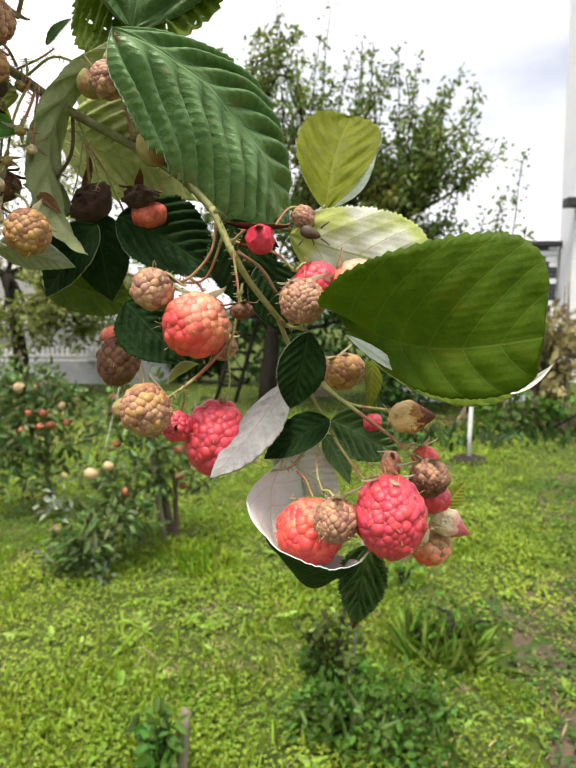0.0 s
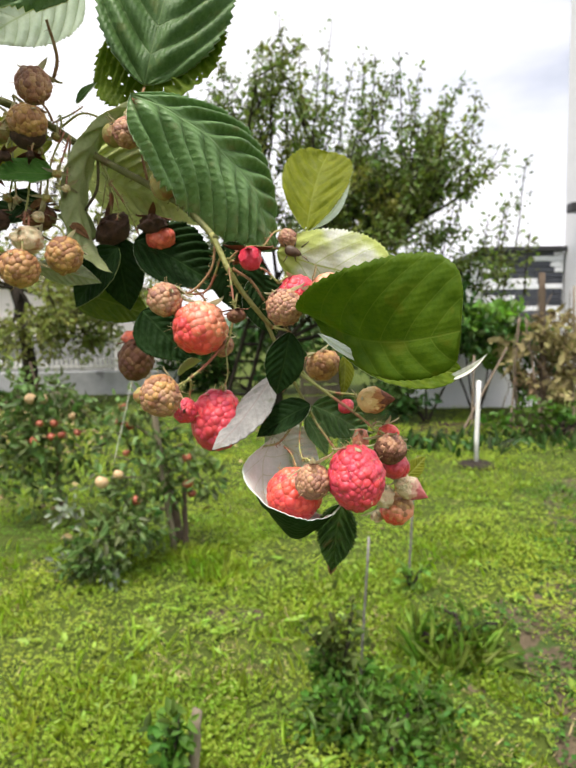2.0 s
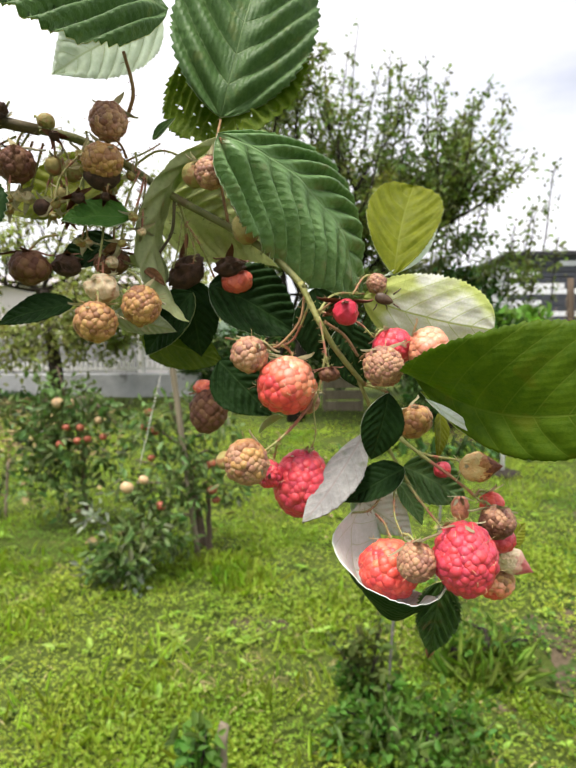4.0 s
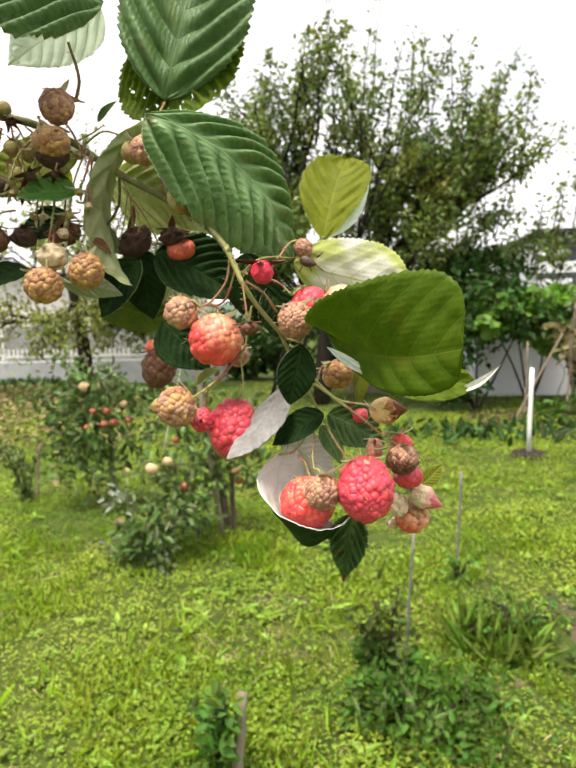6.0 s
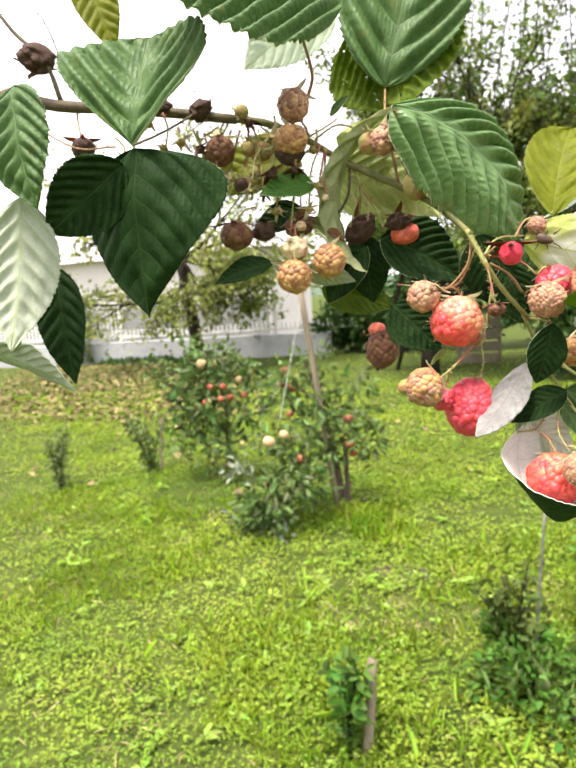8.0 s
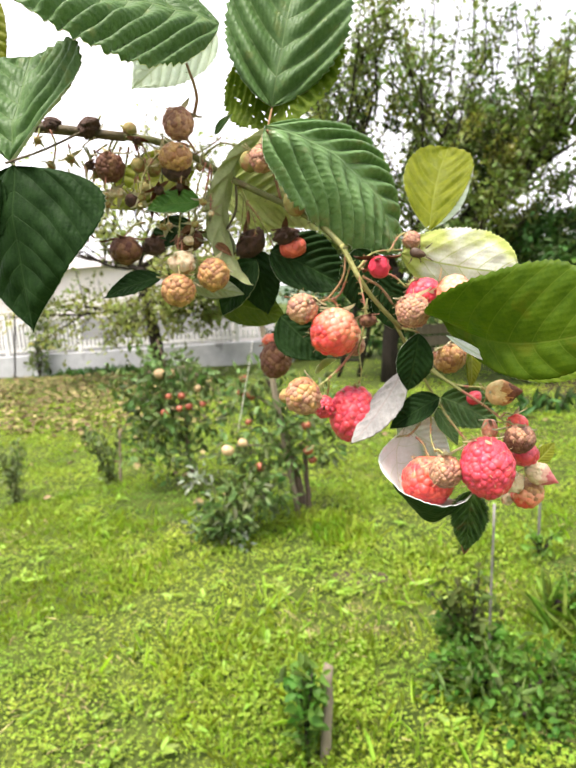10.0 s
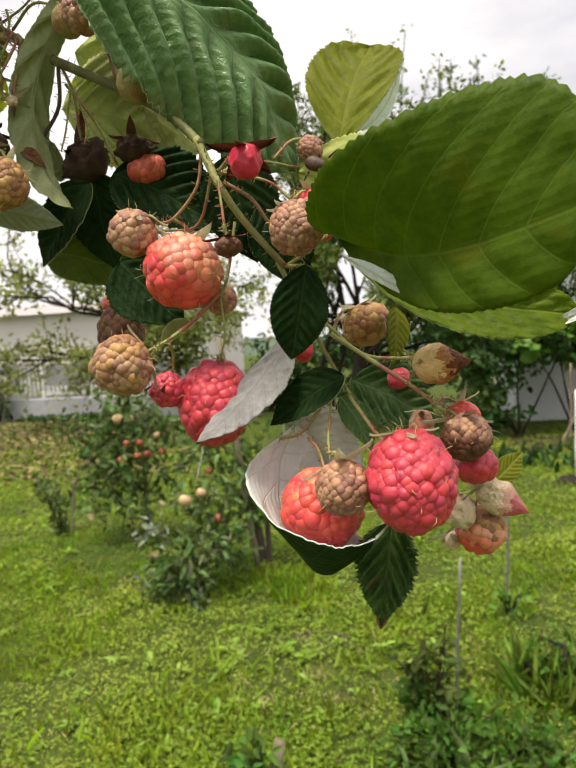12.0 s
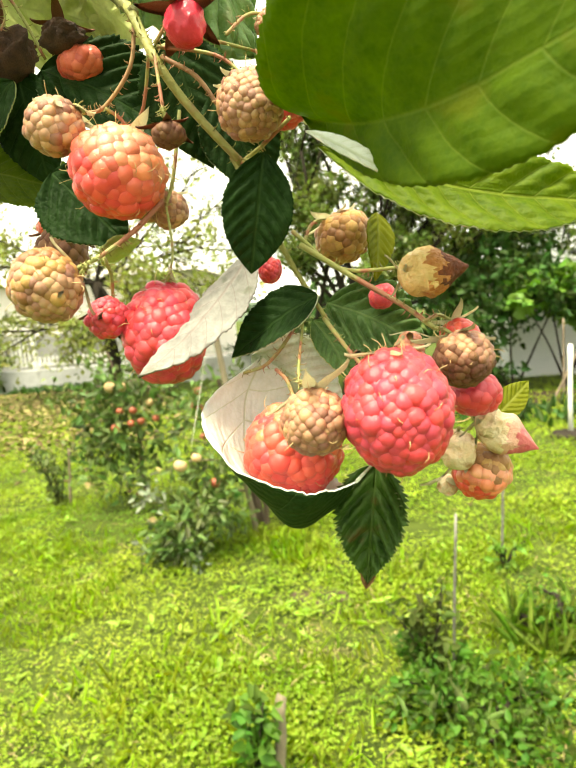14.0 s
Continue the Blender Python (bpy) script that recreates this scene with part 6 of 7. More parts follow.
leaf((-0.1743, 0.1762, 0.0790), (-0.2141, 0.1713, 0.0505), (0.1, -0.8, -0.4), 0.0331, "leaf_shaded", "leaf_shaded", curl=0.4)
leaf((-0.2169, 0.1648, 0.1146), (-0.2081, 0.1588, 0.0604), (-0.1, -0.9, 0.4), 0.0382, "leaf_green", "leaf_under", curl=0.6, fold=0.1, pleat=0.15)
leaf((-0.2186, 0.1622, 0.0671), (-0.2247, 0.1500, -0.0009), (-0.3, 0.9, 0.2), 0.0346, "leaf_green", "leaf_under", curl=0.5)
leaf((-0.2228, 0.1879, 0.0372), (-0.2181, 0.1854, -0.0211), (0.2, -0.9, 0.1), 0.0255, "leaf_shaded", "leaf_shaded", curl=0.4)
leaf((-0.2437, 0.1553, -0.0007), (-0.2031, 0.1632, -0.0213), (0, 0.6, 0.7), 0.0269, "leaf_green", "leaf_under", curl=0.5)
leaf((-0.2157, 0.2297, 0.1935), (-0.1994, 0.2267, 0.1453), (0.3, -0.8, 0.3), 0.0240, "leaf_yellow", "leaf_yellow", curl=0.4)
leaf((-0.0503, 0.2220, 0.0989), (-0.0743, 0.2260, 0.0246), (-0.72, 0.55, 0.3), 0.016, "leaf_green", "leaf_khaki", curl=2.5, fold=0.3, cup=0.3, pleat=0.34, full=1.5, peak=0.62, side=0.10, label="drooping leaf rolled lengthwise")
leaf((-0.0947, 0.2788, 0.1028), (-0.0382, 0.2662, 0.0513), (0.0, 0.75, 0.65), 0.0480, "leaf_pale", "leaf_khaki", curl=0.3, pleat=0.18)
leaf((-0.1038, 0.2817, 0.0823), (-0.0476, 0.2768, 0.0615), (0.1, 0.8, 0.55), 0.0497, "leaf_pale", "leaf_khaki", curl=0.3, pleat=0.18)
leaf((-0.0763, 0.2457, 0.0381), (-0.0994, 0.2495, 0.0096), (-0.3, -0.9, 0.1), 0.0223, "leaf_shaded", "leaf_under_lime", curl=0.5)
leaf((-0.0797, 0.2553, 0.0453), (-0.0760, 0.2623, 0.0083), (0.0, -0.95, 0.3), 0.0253, "leaf_shaded", "leaf_under", curl=0.5, fold=0.1)
leaf((-0.0212, 0.2325, 0.0383), (-0.0145, 0.2418, 0.0036), (0.1, -0.93, 0.3), 0.0273, "leaf_shaded", "leaf_under", curl=0.5, fold=0.12, pleat=0.1)
leaf((-0.0098, 0.2357, 0.0232), (-0.0001, 0.2435, -0.0060), (0.2, -0.93, 0.25), 0.0235, "leaf_shaded", "leaf_under", curl=0.5, fold=0.12, pleat=0.1)
leaf((-0.0696, 0.2513, 0.0419), (-0.0282, 0.2607, 0.0185), (0.2, -0.8, 0.45), 0.0379, "leaf_shaded", "leaf_under", curl=0.6, fold=0.15)
leaf((-0.0637, 0.2385, 0.0074), (-0.0402, 0.2352, -0.0170), (0.1, -0.95, 0.1), 0.0276, "leaf_shaded", "leaf_under", curl=0.4)
leaf((-0.1048, 0.2611, 0.0177), (-0.0669, 0.2713, 0.0050), (0.1, -0.8, 0.5), 0.0286, "leaf_fresh", "leaf_green", curl=0.4, pleat=0.08)
leaf((-0.0450, 0.2245, -0.0226), (-0.0348, 0.2304, -0.0162), (0.1, 0.5, 0.8), 0.0108, "leaf_lime", "leaf_under_lime", curl=0.3)
leaf((0.0069, 0.2028, -0.0036), (0.0007, 0.2073, -0.0303), (0.2, -0.95, 0.2), 0.0169, "leaf_shaded", "leaf_under", curl=0.5, fold=0.1, peak=0.45)
leaf((-0.0009, 0.2220, -0.0225), (-0.0261, 0.1955, -0.0525), (0.45, 0.80, -0.2), 0.0178, "leaf_shaded", "leaf_grey", curl=0.5, fold=0.1, peak=0.45, label="faded leaf showing its grey-white back")
leaf((0.0155, 0.2183, -0.0365), (-0.0088, 0.2193, -0.0512), (0.2, -0.7, 0.7), 0.0162, "leaf_shaded", "leaf_under", curl=0.4, fold=0.2)
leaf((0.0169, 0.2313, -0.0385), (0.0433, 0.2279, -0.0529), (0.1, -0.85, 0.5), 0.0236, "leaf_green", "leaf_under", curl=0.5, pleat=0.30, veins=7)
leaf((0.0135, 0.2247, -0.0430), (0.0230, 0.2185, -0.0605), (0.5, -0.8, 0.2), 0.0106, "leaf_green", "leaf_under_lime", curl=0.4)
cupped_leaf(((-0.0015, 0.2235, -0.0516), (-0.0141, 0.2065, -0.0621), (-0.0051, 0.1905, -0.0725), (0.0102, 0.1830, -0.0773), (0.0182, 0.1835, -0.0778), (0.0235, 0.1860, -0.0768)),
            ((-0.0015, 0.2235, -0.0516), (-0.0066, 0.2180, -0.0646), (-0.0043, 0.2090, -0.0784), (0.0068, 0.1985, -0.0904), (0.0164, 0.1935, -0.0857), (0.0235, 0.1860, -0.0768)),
            ((-0.0015, 0.2235, -0.0516), (0.0047, 0.2260, -0.0582), (0.0070, 0.2270, -0.0695), (0.0161, 0.2150, -0.0829), (0.0206, 0.2000, -0.0816), (0.0235, 0.1860, -0.0768)), "leaf_shaded", "leaf_white", "leaf cupped round an orange berry")
leaf((-0.0053, 0.2284, -0.0515), (0.0203, 0.2258, -0.0683), (0.1, 0.9, 0.3), 0.0240, "leaf_green", "leaf_white", curl=0.4, pleat=0.16)
leaf((0.0278, 0.2035, -0.0781), (0.0235, 0.2035, -0.1082), (-0.1, -0.95, 0.2), 0.0205, "leaf_toothed", "leaf_under_lime", curl=0.4, fold=0.50, teeth=0.22, pleat=0.36, peak=0.32, veins=6, label="small toothed leaf with a brown tip")
leaf((0.0248, 0.2040, -0.1013), (0.0231, 0.2040, -0.1097), (-0.1, -0.95, 0.2), 0.0042, "leaf_dry", "leaf_dry", curl=0.3, fold=0.4, teeth=0.3)
leaf((0.0322, 0.2328, -0.0153), (0.0305, 0.2261, -0.0339), (0.6, -0.7, 0.2), 0.0095, "leaf_yellow", "leaf_yellow", curl=0.3)
leaf((0.0599, 0.2285, -0.0731), (0.0711, 0.2362, -0.0647), (0.2, -0.9, 0.3), 0.0082, "leaf_yellow", "leaf_yellow", curl=0.3)
leaf((-0.0981, 0.2254, 0.0676), (-0.1256, 0.2214, 0.0663), (0.0, -0.7, 0.7), 0.0220, "leaf_bright", "leaf_under", curl=0.5, pleat=0.15)
leaf((-0.1080, 0.2395, 0.0599), (-0.1356, 0.2376, 0.0491), (0.0, -0.8, 0.3), 0.0173, "leaf_shaded", "leaf_under", curl=0.5)
leaf((-0.0888, 0.2509, 0.0443), (-0.1079, 0.2512, 0.0553), (0.1, 0.7, 0.6), 0.0160, "leaf_shaded", "leaf_under_lime", curl=0.6)
leaf((-0.1096, 0.2267, 0.0522), (-0.0999, 0.2275, 0.0569), (0.2, -0.6, 0.7), 0.0059, "leaf_dry", "leaf_dry", curl=1.0, fold=0.4)
leaf((-0.0942, 0.2318, 0.0471), (-0.0854, 0.2315, 0.0401), (0.2, -0.8, 0.4), 0.0051, "leaf_dry", "leaf_dry", curl=1.0, fold=0.4)
leaf((-0.0670, 0.2231, 0.0863), (-0.0545, 0.2206, 0.0760), (0.2, -0.8, 0.4), 0.0064, "leaf_dry", "leaf_dry", curl=0.9, fold=0.4)
leaf((-0.0562, 0.2185, 0.0760), (-0.0514, 0.2178, 0.0656), (0.5, -0.8, 0.2), 0.0048, "leaf_dry", "leaf_dry", curl=0.9, fold=0.4)
leaf((-0.0252, 0.2262, -0.0102), (-0.0213, 0.2267, -0.0063), (0.2, -0.8, 0.4), 0.0059, "leaf_dry", "leaf_dry", curl=0.9, fold=0.4)
leaf((-0.1139, 0.2536, 0.0863), (-0.1506, 0.2597, 0.0774), (0.1, 0.7, 0.7), 0.0260, "leaf_yellow", "leaf_under_lime", curl=0.4, holes=0.4)
leaf((-0.1085, 0.2520, 0.0905), (-0.1653, 0.2520, 0.0759), (0.0, -0.9, 0.4), 0.036, "leaf_yellow", "leaf_fresh", curl=0.4, pleat=0.06, holes=0.55)
leaf((-0.1067, 0.2216, 0.0267), (-0.0809, 0.2320, 0.0204), (0.0, 0.8, 0.5), 0.0147, "leaf_shaded", "leaf_under", curl=0.3)
leaf((-0.1208, 0.2204, 0.0325), (-0.1494, 0.2111, 0.0237), (0.0, -0.7, 0.5), 0.0147, "leaf_shaded", "leaf_shaded", curl=0.4)
leaf((-0.0901, 0.2357, 0.1024), (-0.0794, 0.2327, 0.1102), (0.2, -0.8, 0.5), 0.0051, "leaf_green", "leaf_under", curl=0.4)

# berries
raspberry("red", (0.0328, 0.1866, -0.0624), 0.0232, 0.0268, (0.12, -0.25, -1), 7.8, "large ripe pink-red raspberry", hairs=48, stalk_from=(0.0267, 0.1981, -0.0544))
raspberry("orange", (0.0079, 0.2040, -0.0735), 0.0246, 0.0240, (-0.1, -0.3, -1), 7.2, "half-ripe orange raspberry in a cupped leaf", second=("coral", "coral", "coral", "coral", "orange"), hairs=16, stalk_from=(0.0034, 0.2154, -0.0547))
raspberry("tan", (0.0155, 0.1869, -0.0637), 0.0145, 0.0152, (0.05, -0.3, -1), 6.2, "small unripe tan raspberry", hairs=14, stalk_from=(0.0117, 0.1954, -0.0563), sepal_size=0.85, lift=0.5)
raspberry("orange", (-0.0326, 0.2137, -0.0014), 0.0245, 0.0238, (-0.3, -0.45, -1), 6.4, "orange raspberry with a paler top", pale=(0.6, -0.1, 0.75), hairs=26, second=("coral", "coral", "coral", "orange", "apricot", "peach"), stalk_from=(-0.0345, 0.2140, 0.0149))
raspberry("tan", (-0.0470, 0.2113, 0.0110), 0.0152, 0.0152, (-0.4, -0.4, -0.8), 5.0, "unripe tan raspberry", hairs=10, stalk_from=(-0.0388, 0.2117, 0.0134))
raspberry("gold", (-0.0472, 0.1977, -0.0294), 0.0183, 0.0173, (-0.9, -0.4, -0.3), 6.2, "unripe golden-tan raspberry", hairs=14, second=("tan", "tan", "gold", "tan", "gold"), stalk_from=(-0.0379, 0.2004, -0.0249))
raspberry("red", (-0.0269, 0.2203, -0.0432), 0.0239, 0.0287, (-0.1, -0.3, -1), 7.0, "ripe crimson raspberry", hairs=26, stalk_from=(-0.0237, 0.2167, -0.0288))
raspberry("red", (-0.0399, 0.2133, -0.0378), 0.0108, 0.0115, (-0.3, -0.3, -1), 6.0, "small shrunken crimson raspberry", sepals="sepal_brown", sepal_size=1.1, lift=-0.2, rough=0.06, stalk_from=(-0.0362, 0.2067, -0.0229))
bud("bud_green", (-0.0556, 0.2015, -0.0296), 0.0074, 0.0081, (-1, -0.2, -0.2), "small withered bud", "sepal_brown")
raspberry("tan", (0.0048, 0.2016, 0.0065), 0.0158, 0.0158, (0.0, -0.5, -0.8), 7.0, "dull tan raspberry with hairs", hairs=20, stalk_from=(-0.0035, 0.2106, 0.0091), stalk_mat="stalk_red")
raspberry("red", (0.0102, 0.2174, 0.0133), 0.0170, 0.0162, (0.2, -0.1, -0.8), 4.8, "crimson raspberry behind a tan one", stalk_from=(0.0024, 0.2145, 0.0174))
raspberry("peach", (0.0235, 0.2118, 0.0128), 0.0180, 0.0165, (0.9, -0.2, -0.3), 4.6, "pale peach raspberry", stalk_from=(0.0097, 0.2153, 0.0128))
raspberry("brown", (-0.0713, 0.2523, -0.0164), 0.0185, 0.0226, (-0.15, -0.1, -1), 4.6, "dark dried raspberry", hairs=14, stalk_from=(-0.0633, 0.2457, -0.0029), sepals="sepal_brown")
raspberry("orange", (-0.0736, 0.2531, -0.0061), 0.0097, 0.0086, (-0.2, 0, -1), 4.0, sepals="")
raspberry("tan", (-0.0242, 0.2263, -0.0096), 0.0109, 0.0105, (0.5, 0, -0.8), 5.0, "small brown unripe raspberry")
raspberry("tan", (-0.0317, 0.2314, -0.0063), 0.0111, 0.0107, (0.5, 0, -0.8), 5.0, "small brown unripe raspberry", sepals="")
raspberry("brown", (-0.0156, 0.2046, 0.0034), 0.0084, 0.0060, (0.1, -0.2, -1), 4.2, "shrivelled brown dried fruit", sepals="sepal_brown", stalk_from=(-0.0169, 0.2052, 0.0100))
bud("bud_crimson", (-0.0090, 0.2049, 0.0272), 0.0096, 0.0104, (0.1, -0.4, -0.9), "smooth crimson shrunken berry with a dry brown calyx", "sepal_brown", lift=0.28, sepal_size=1.25, lumps=0.20, stalk_from=(-0.0193, 0.2126, 0.0276))
raspberry("gold", (0.0223, 0.2390, -0.0202), 0.0175, 0.0146, (0.4, -0.2, -0.7), 5.4, "golden unripe raspberry", stalk_from=(0.0117, 0.2244, -0.0233))
raspberry("red", (0.0016, 0.2306, -0.0281), 0.0070, 0.0080, (0, 0, -1), 4.2, "part-hidden red raspberry", sepals="")
bud("husk", (0.0437, 0.2085, -0.0335), 0.0122, 0.0165, (1, -0.1, 0.05), "yellow husk of a fallen berry with a brown tip", "sepal", lift=0.75, point=0.85, stalk_from=(0.0372, 0.2095, -0.0310), sepal_size=0.5, lumps=0.16, tip="husk_tip", tip_at=0.66, band="husk_band")
raspberry("coral", (0.0500, 0.2143, -0.0501), 0.0103, 0.0103, (0.2, -0.3, -0.7), 4.4, "pink half-ripe raspberry", stalk_from=(0.0414, 0.2074, -0.0449))
raspberry("brown", (0.0491, 0.2039, -0.0542), 0.0141, 0.0134, (0.2, -0.5, -0.8), 6.2, "dull brown unripe raspberry", hairs=16, second=("brown", "brown", "tan"), stalk_from=(0.0432, 0.2073, -0.0467))
raspberry("red", (0.0525, 0.2122, -0.0638), 0.0132, 0.0114, (0.1, -0.1, -1), 4.4, "red raspberry below a brown one", sepals="")
bud("bud_cream", (0.0614, 0.2195, -0.0763), 0.0110, 0.0167, (0.9, -0.1, -0.45), "pink and cream pointed bud", "sepal", point=0.95, lumps=0.15, stalk_from=(0.0511, 0.2140, -0.0662), tip="bud_red", tip_at=0.62, band="bud_blush")
bud("bud_cream", (0.0567, 0.2176, -0.0724), 0.0075, 0.0075, (0.9, -0.1, -0.4), "", "sepal", lumps=0.35)
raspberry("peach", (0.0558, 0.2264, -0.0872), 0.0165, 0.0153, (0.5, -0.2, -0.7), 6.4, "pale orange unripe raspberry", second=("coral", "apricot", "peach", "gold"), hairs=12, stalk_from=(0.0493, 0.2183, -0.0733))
bud("bud_cream", (0.0490, 0.2208, -0.0796), 0.0089, 0.0112, (0.2, -0.4, -0.8), "cream shrunken receptacle", "", lumps=0.35)
bud("bud_cream", (0.0473, 0.2317, -0.0924), 0.0060, 0.0060, (0.2, 0, -1), "dried pale remnant of a flower", "sepal", lumps=0.5, sepal_size=1.3)
raspberry("red", (0.0319, 0.2238, -0.0381), 0.0077, 0.0069, (0.5, 0, -0.8), 4.0, sepals="")
raspberry("peach", (0.0379, 0.2167, -0.0524), 0.0079, 0.0105, (0, 0, -1), 4.0, sepals="sepal")
# upper part of the cane
raspberry("tan", (-0.1075, 0.2307, 0.1088), 0.0161, 0.0169, (-0.1, -0.4, -0.9), 6.0, "dull unripe raspberry", hairs=14, stalk_from=(-0.1051, 0.2310, 0.1005))
raspberry("gold", (-0.1087, 0.2251, 0.0909), 0.0173, 0.0151, (0.0, -0.2, -1), 5.8, "golden half-dried raspberry", stalk_from=(-0.1031, 0.2329, 0.0974))
bud("bud_dark", (-0.1103, 0.2286, 0.0863), 0.0150, 0.0127, (0, 0, -1), "", "")
raspberry("tan", (-0.0631, 0.2210, 0.0842), 0.0133, 0.0140, (0.2, -0.3, -0.6), 5.5, "tan bud among sepals", stalk_from=(-0.0698, 0.2283, 0.0901))
bud("bud_green", (-0.0701, 0.2248, 0.0846), 0.0105, 0.0105, (-0.4, -0.2, -0.6), "green closed bud", "sepal", stalk_from=(-0.0698, 0.2283, 0.0901))
bud("bud_green", (-0.0496, 0.2277, 0.0631), 0.0118, 0.0138, (0.1, -0.2, -0.9), "yellow-green bud with a curled calyx", "sepal", lift=-0.9, stalk_from=(-0.0534, 0.2271, 0.0698))
bud("bud_dark", (-0.0802, 0.2514, 0.0474), 0.0174, 0.0132, (0.5, -0.1, -0.6), "dark dried berry", "sepal_brown", lumps=0.4)
bud("bud_dark", (-0.0600, 0.2483, 0.0495), 0.0125, 0.0092, (0.1, -0.1, -0.9), "dark dried calyx over a berry", "sepal_brown", lumps=0.4)
raspberry("orange", (-0.0572, 0.2539, 0.0433), 0.0158, 0.0120, (0.1, 0, -1), 4.6, "orange raspberry half hidden by a dry calyx", sepals="")
raspberry("gold", (-0.0907, 0.2135, 0.0309), 0.0160, 0.0167, (0.0, -0.4, -0.9), 6.0, "golden-tan unripe raspberry", hairs=10, stalk_from=(-0.0988, 0.2235, 0.0457))
raspberry("gold", (-0.1055, 0.2024, 0.0243), 0.0167, 0.0163, (0.0, -0.4, -0.9), 6.0, "golden unripe raspberry", hairs=10, stalk_from=(-0.1089, 0.2135, 0.0386))
bud("bud_cream", (-0.1075, 0.2166, 0.0381), 0.0129, 0.0122, (0, -0.2, -1), "pale cream receptacle", "sepal", stalk_from=(-0.1084, 0.2205, 0.0490), lumps=0.35)
raspberry("brown", (-0.1089, 0.2337, 0.0507), 0.0159, 0.0119, (0.2, 0, -1), 4.6, "reddish brown dried raspberry", sepals="sepal_brown")
bud("bud_dark", (-0.1263, 0.2279, 0.0490), 0.0110, 0.0100, (0, 0, -1), "dark brown dried berry", "sepal_brown", lumps=0.4)
raspberry("brown", (-0.1381, 0.2179, 0.0471), 0.0171, 0.0147, (0, 0, -1), 4.4, "dried brown raspberry", sepals="sepal_brown", stalk_from=(-0.1298, 0.2277, 0.0616))
raspberry("brown", (-0.1478, 0.2305, 0.0919), 0.0156, 0.0161, (0, 0, -1), 4.6, "dark brown unripe raspberry", stalk_from=(-0.1436, 0.2330, 0.1075))
bud("bud_dark", (-0.1564, 0.2293, 0.1126), 0.0120, 0.0100, (-0.4, -0.3, 0.6), "dark dried berry on the cane", "sepal", lumps=0.4)
bud("bud_green", (-0.1356, 0.2335, 0.1101), 0.0075, 0.0075, (0, -0.3, 0.8), "small green bud", "sepal")
bud("bud_green", (-0.1341, 0.2365, 0.0926), 0.0080, 0.0085, (0, -0.3, -0.8), "small green bud", "sepal", stalk_from=(-0.1343, 0.2364, 0.1059))
bud("bud_green", (-0.1308, 0.2354, 0.0799), 0.0070, 0.0070, (0, -0.3, -0.8), "small green bud", "sepal", stalk_from=(-0.1341, 0.2365, 0.0926))
bud("bud_dark", (-0.1390, 0.2345, 0.0745), 0.0080, 0.0075, (0, -0.3, -0.8), "small dark dried bud", "sepal", stalk_from=(-0.1341, 0.2365, 0.0926))
bud("bud_green", (-0.1268, 0.2382, 0.0908), 0.0091, 0.0101, (0.3, -0.3, -0.8), "small green bud", "sepal", stalk_from=(-0.1331, 0.2367, 0.1058))
bud("bud_dark", (-0.2171, 0.2146, 0.0985), 0.0121, 0.0101, (0.3, -0.3, -0.8), "small dark dried bud", "sepal_brown", stalk_from=(-0.2226, 0.2209, 0.1213))
bud("bud_dark", (-0.2403, 0.2179, 0.1472), 0.0167, 0.0152, (0.3, -0.3, 0.8), "dark dried berry on a twig", "sepal_brown", lumps=0.4)
bud("bud_dark", (-0.1753, 0.2267, 0.1162), 0.0090, 0.0070, (0.3, -0.3, 0.5), "dark dried bud on the cane", "sepal", lumps=0.4)
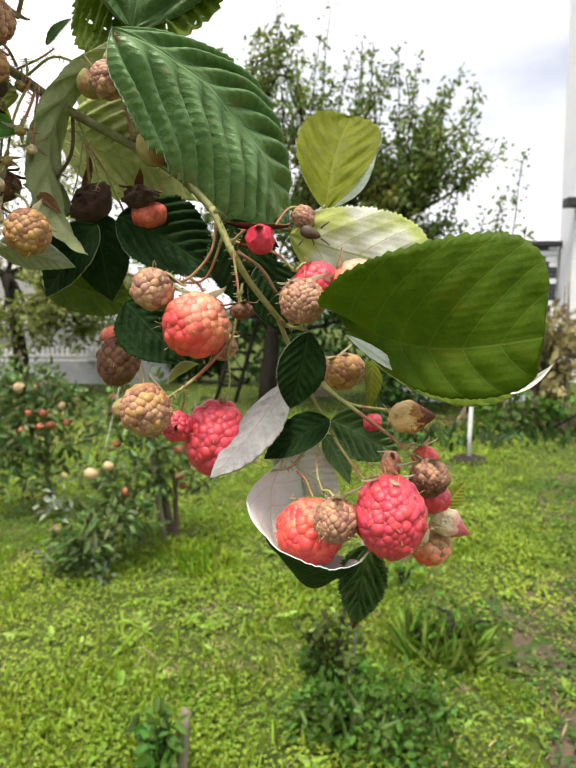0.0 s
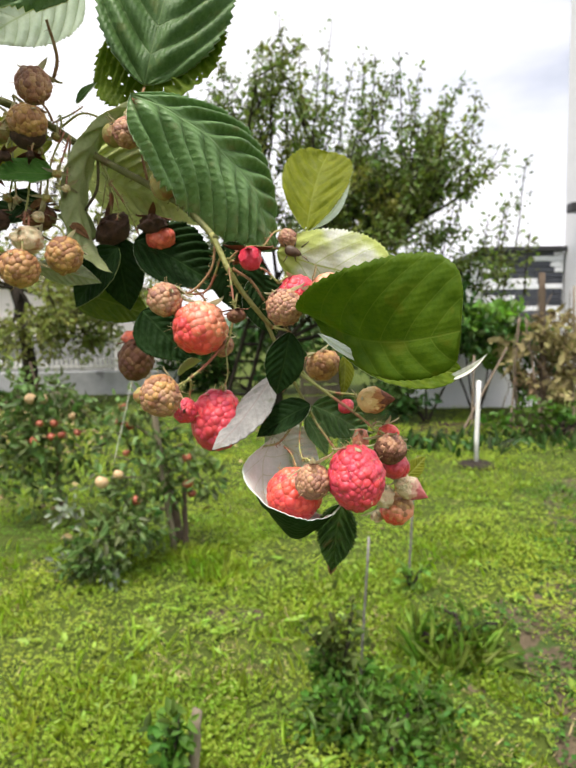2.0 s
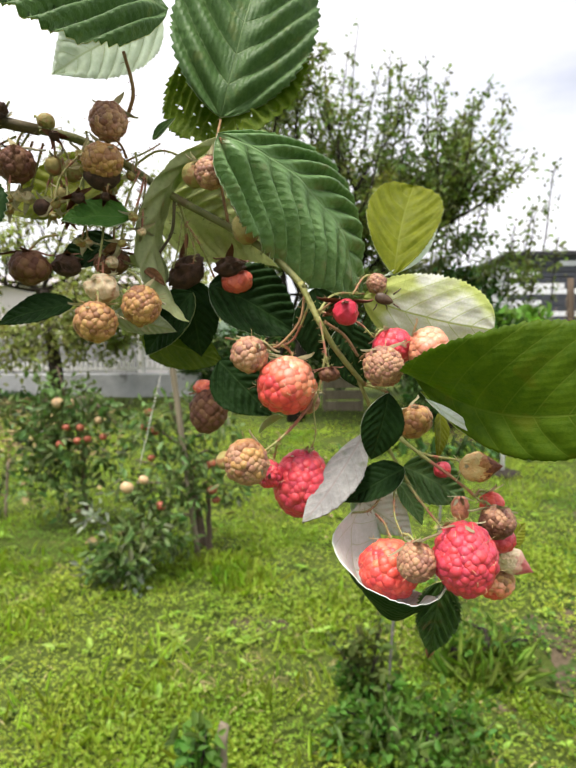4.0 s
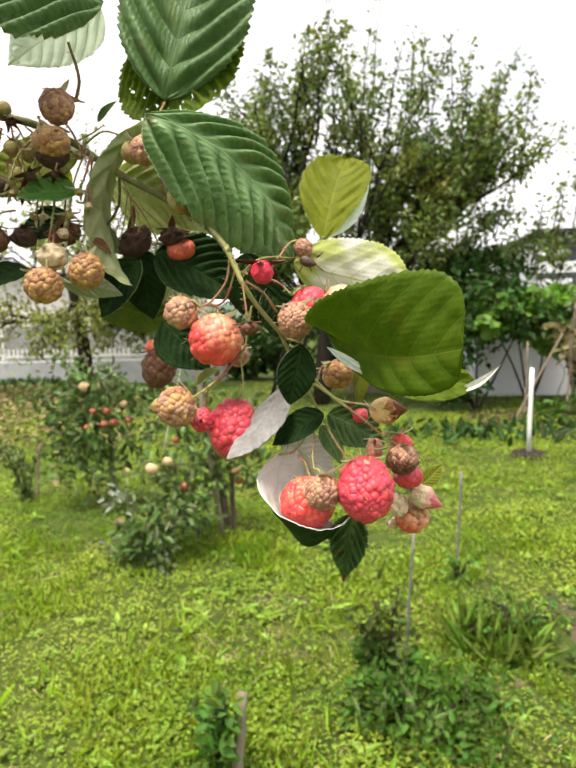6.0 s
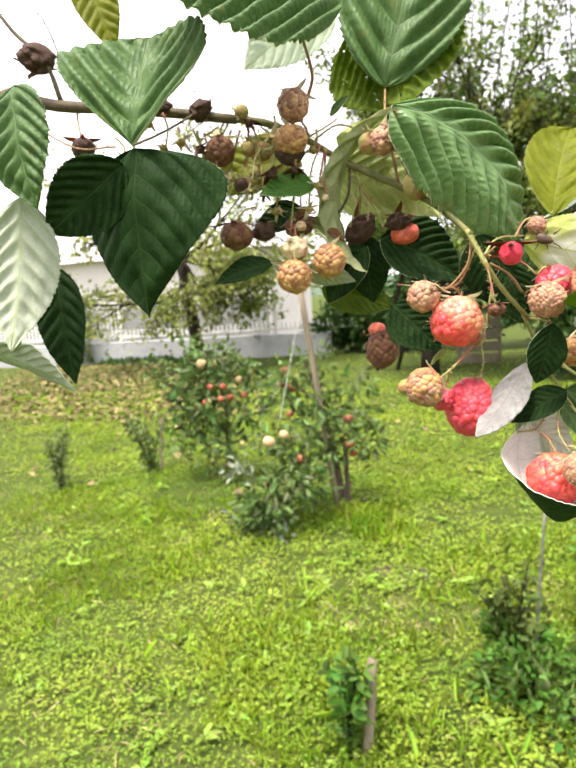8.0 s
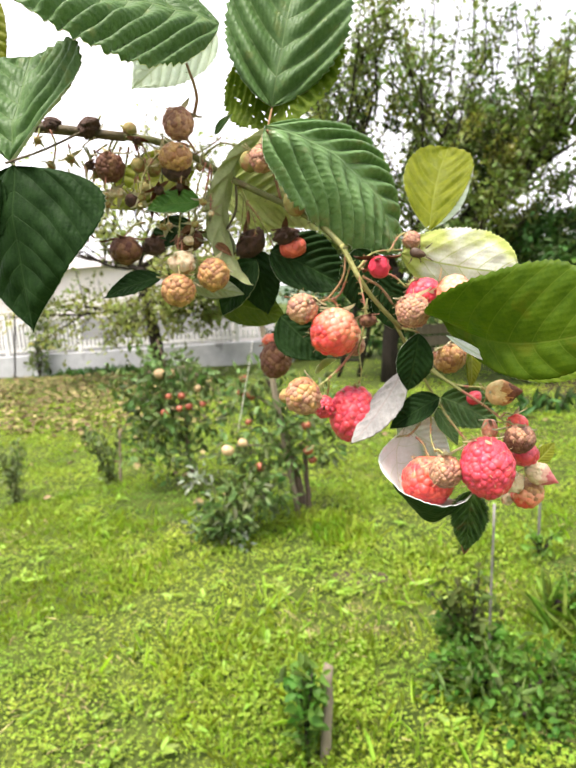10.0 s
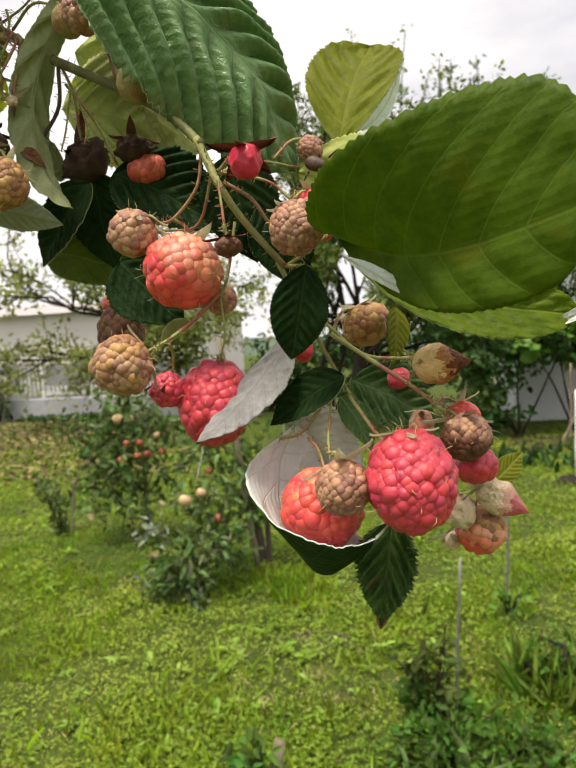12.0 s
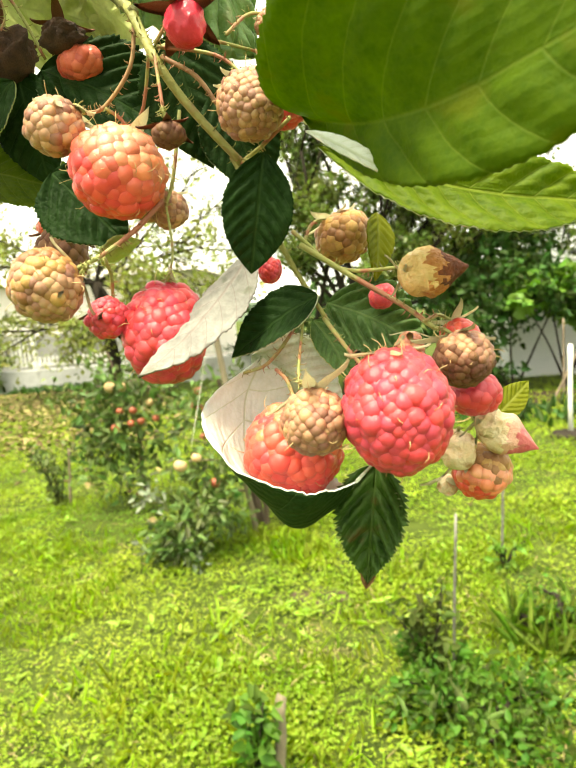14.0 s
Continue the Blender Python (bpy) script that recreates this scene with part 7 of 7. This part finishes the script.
bud("bud_dark", (-0.1945, 0.2243, 0.1207), 0.0075, 0.0065, (0.3, -0.3, 0.5), "dark dried bud on the cane", "sepal", lumps=0.4)
raspberry("tan", (0.0060, 0.2417, 0.0408), 0.0093, 0.0093, (0.2, -0.3, -0.9), 5.0, "small tan unripe raspberry", stalk_from=(-0.0050, 0.2308, 0.0354))
shield_bug((0.0087, 0.2355, 0.0336))
# empty calyxes and short side stalks of the old cluster
for x, y, z, r, mat in ((*(-0.1723, 0.2156, 0.0931), 0.0050, "sepal"), (*(-0.1569, 0.2201, 0.0815), 0.0045, "sepal"), (*(-0.1708, 0.2193, 0.0733), 0.0042, "sepal_brown"), (*(-0.1475, 0.2219, 0.0759), 0.0040, "sepal"), (*(-0.1819, 0.2215, 0.1075), 0.0042, "sepal"),
                        (*(-0.1169, 0.2259, 0.0882), 0.0040, "sepal"), (*(-0.1069, 0.2225, 0.0760), 0.0042, "sepal_brown"), (*(-0.1183, 0.2228, 0.0575), 0.0045, "sepal"), (*(-0.1567, 0.2145, 0.0581), 0.0042, "sepal_brown"), (*(-0.1965, 0.2193, 0.0920), 0.0040, "sepal")):
    bud("bud_green" if mat == "sepal" else "bud_dark", (x, y, z), r * 0.9, r * 0.7, (random.gauss(0, 0.4), -0.6, -0.7), "", mat, lift=0.1, sepal_size=1.5, lumps=0.3,
        stalk_from=(x + random.gauss(0, 0.004), y + 0.004, z + random.uniform(0.012, 0.022)))
for k in range(22):
    x = random.uniform(-0.168, -0.092)
    top = 0.1156 + (x + 0.1836) * -0.27
    z = top - random.uniform(-0.004, 0.046)
    y = 0.231 + random.uniform(-0.010, 0.006)
    kind = random.choice(("bud_green", "bud_green", "bud_cream", "bud_dark"))
    r = random.uniform(0.0034, 0.0058)
    bud(kind, (x, y, z), r, r * 0.85, (random.gauss(0, 0.5), -0.5, -0.7), "", "sepal_brown" if kind == "bud_dark" else "sepal", lift=random.uniform(-0.2, 0.6), sepal_size=1.6, lumps=0.3,
        stalk_from=(x + random.gauss(0, 0.005), 0.234, max(z + 0.010, top - 0.004)))
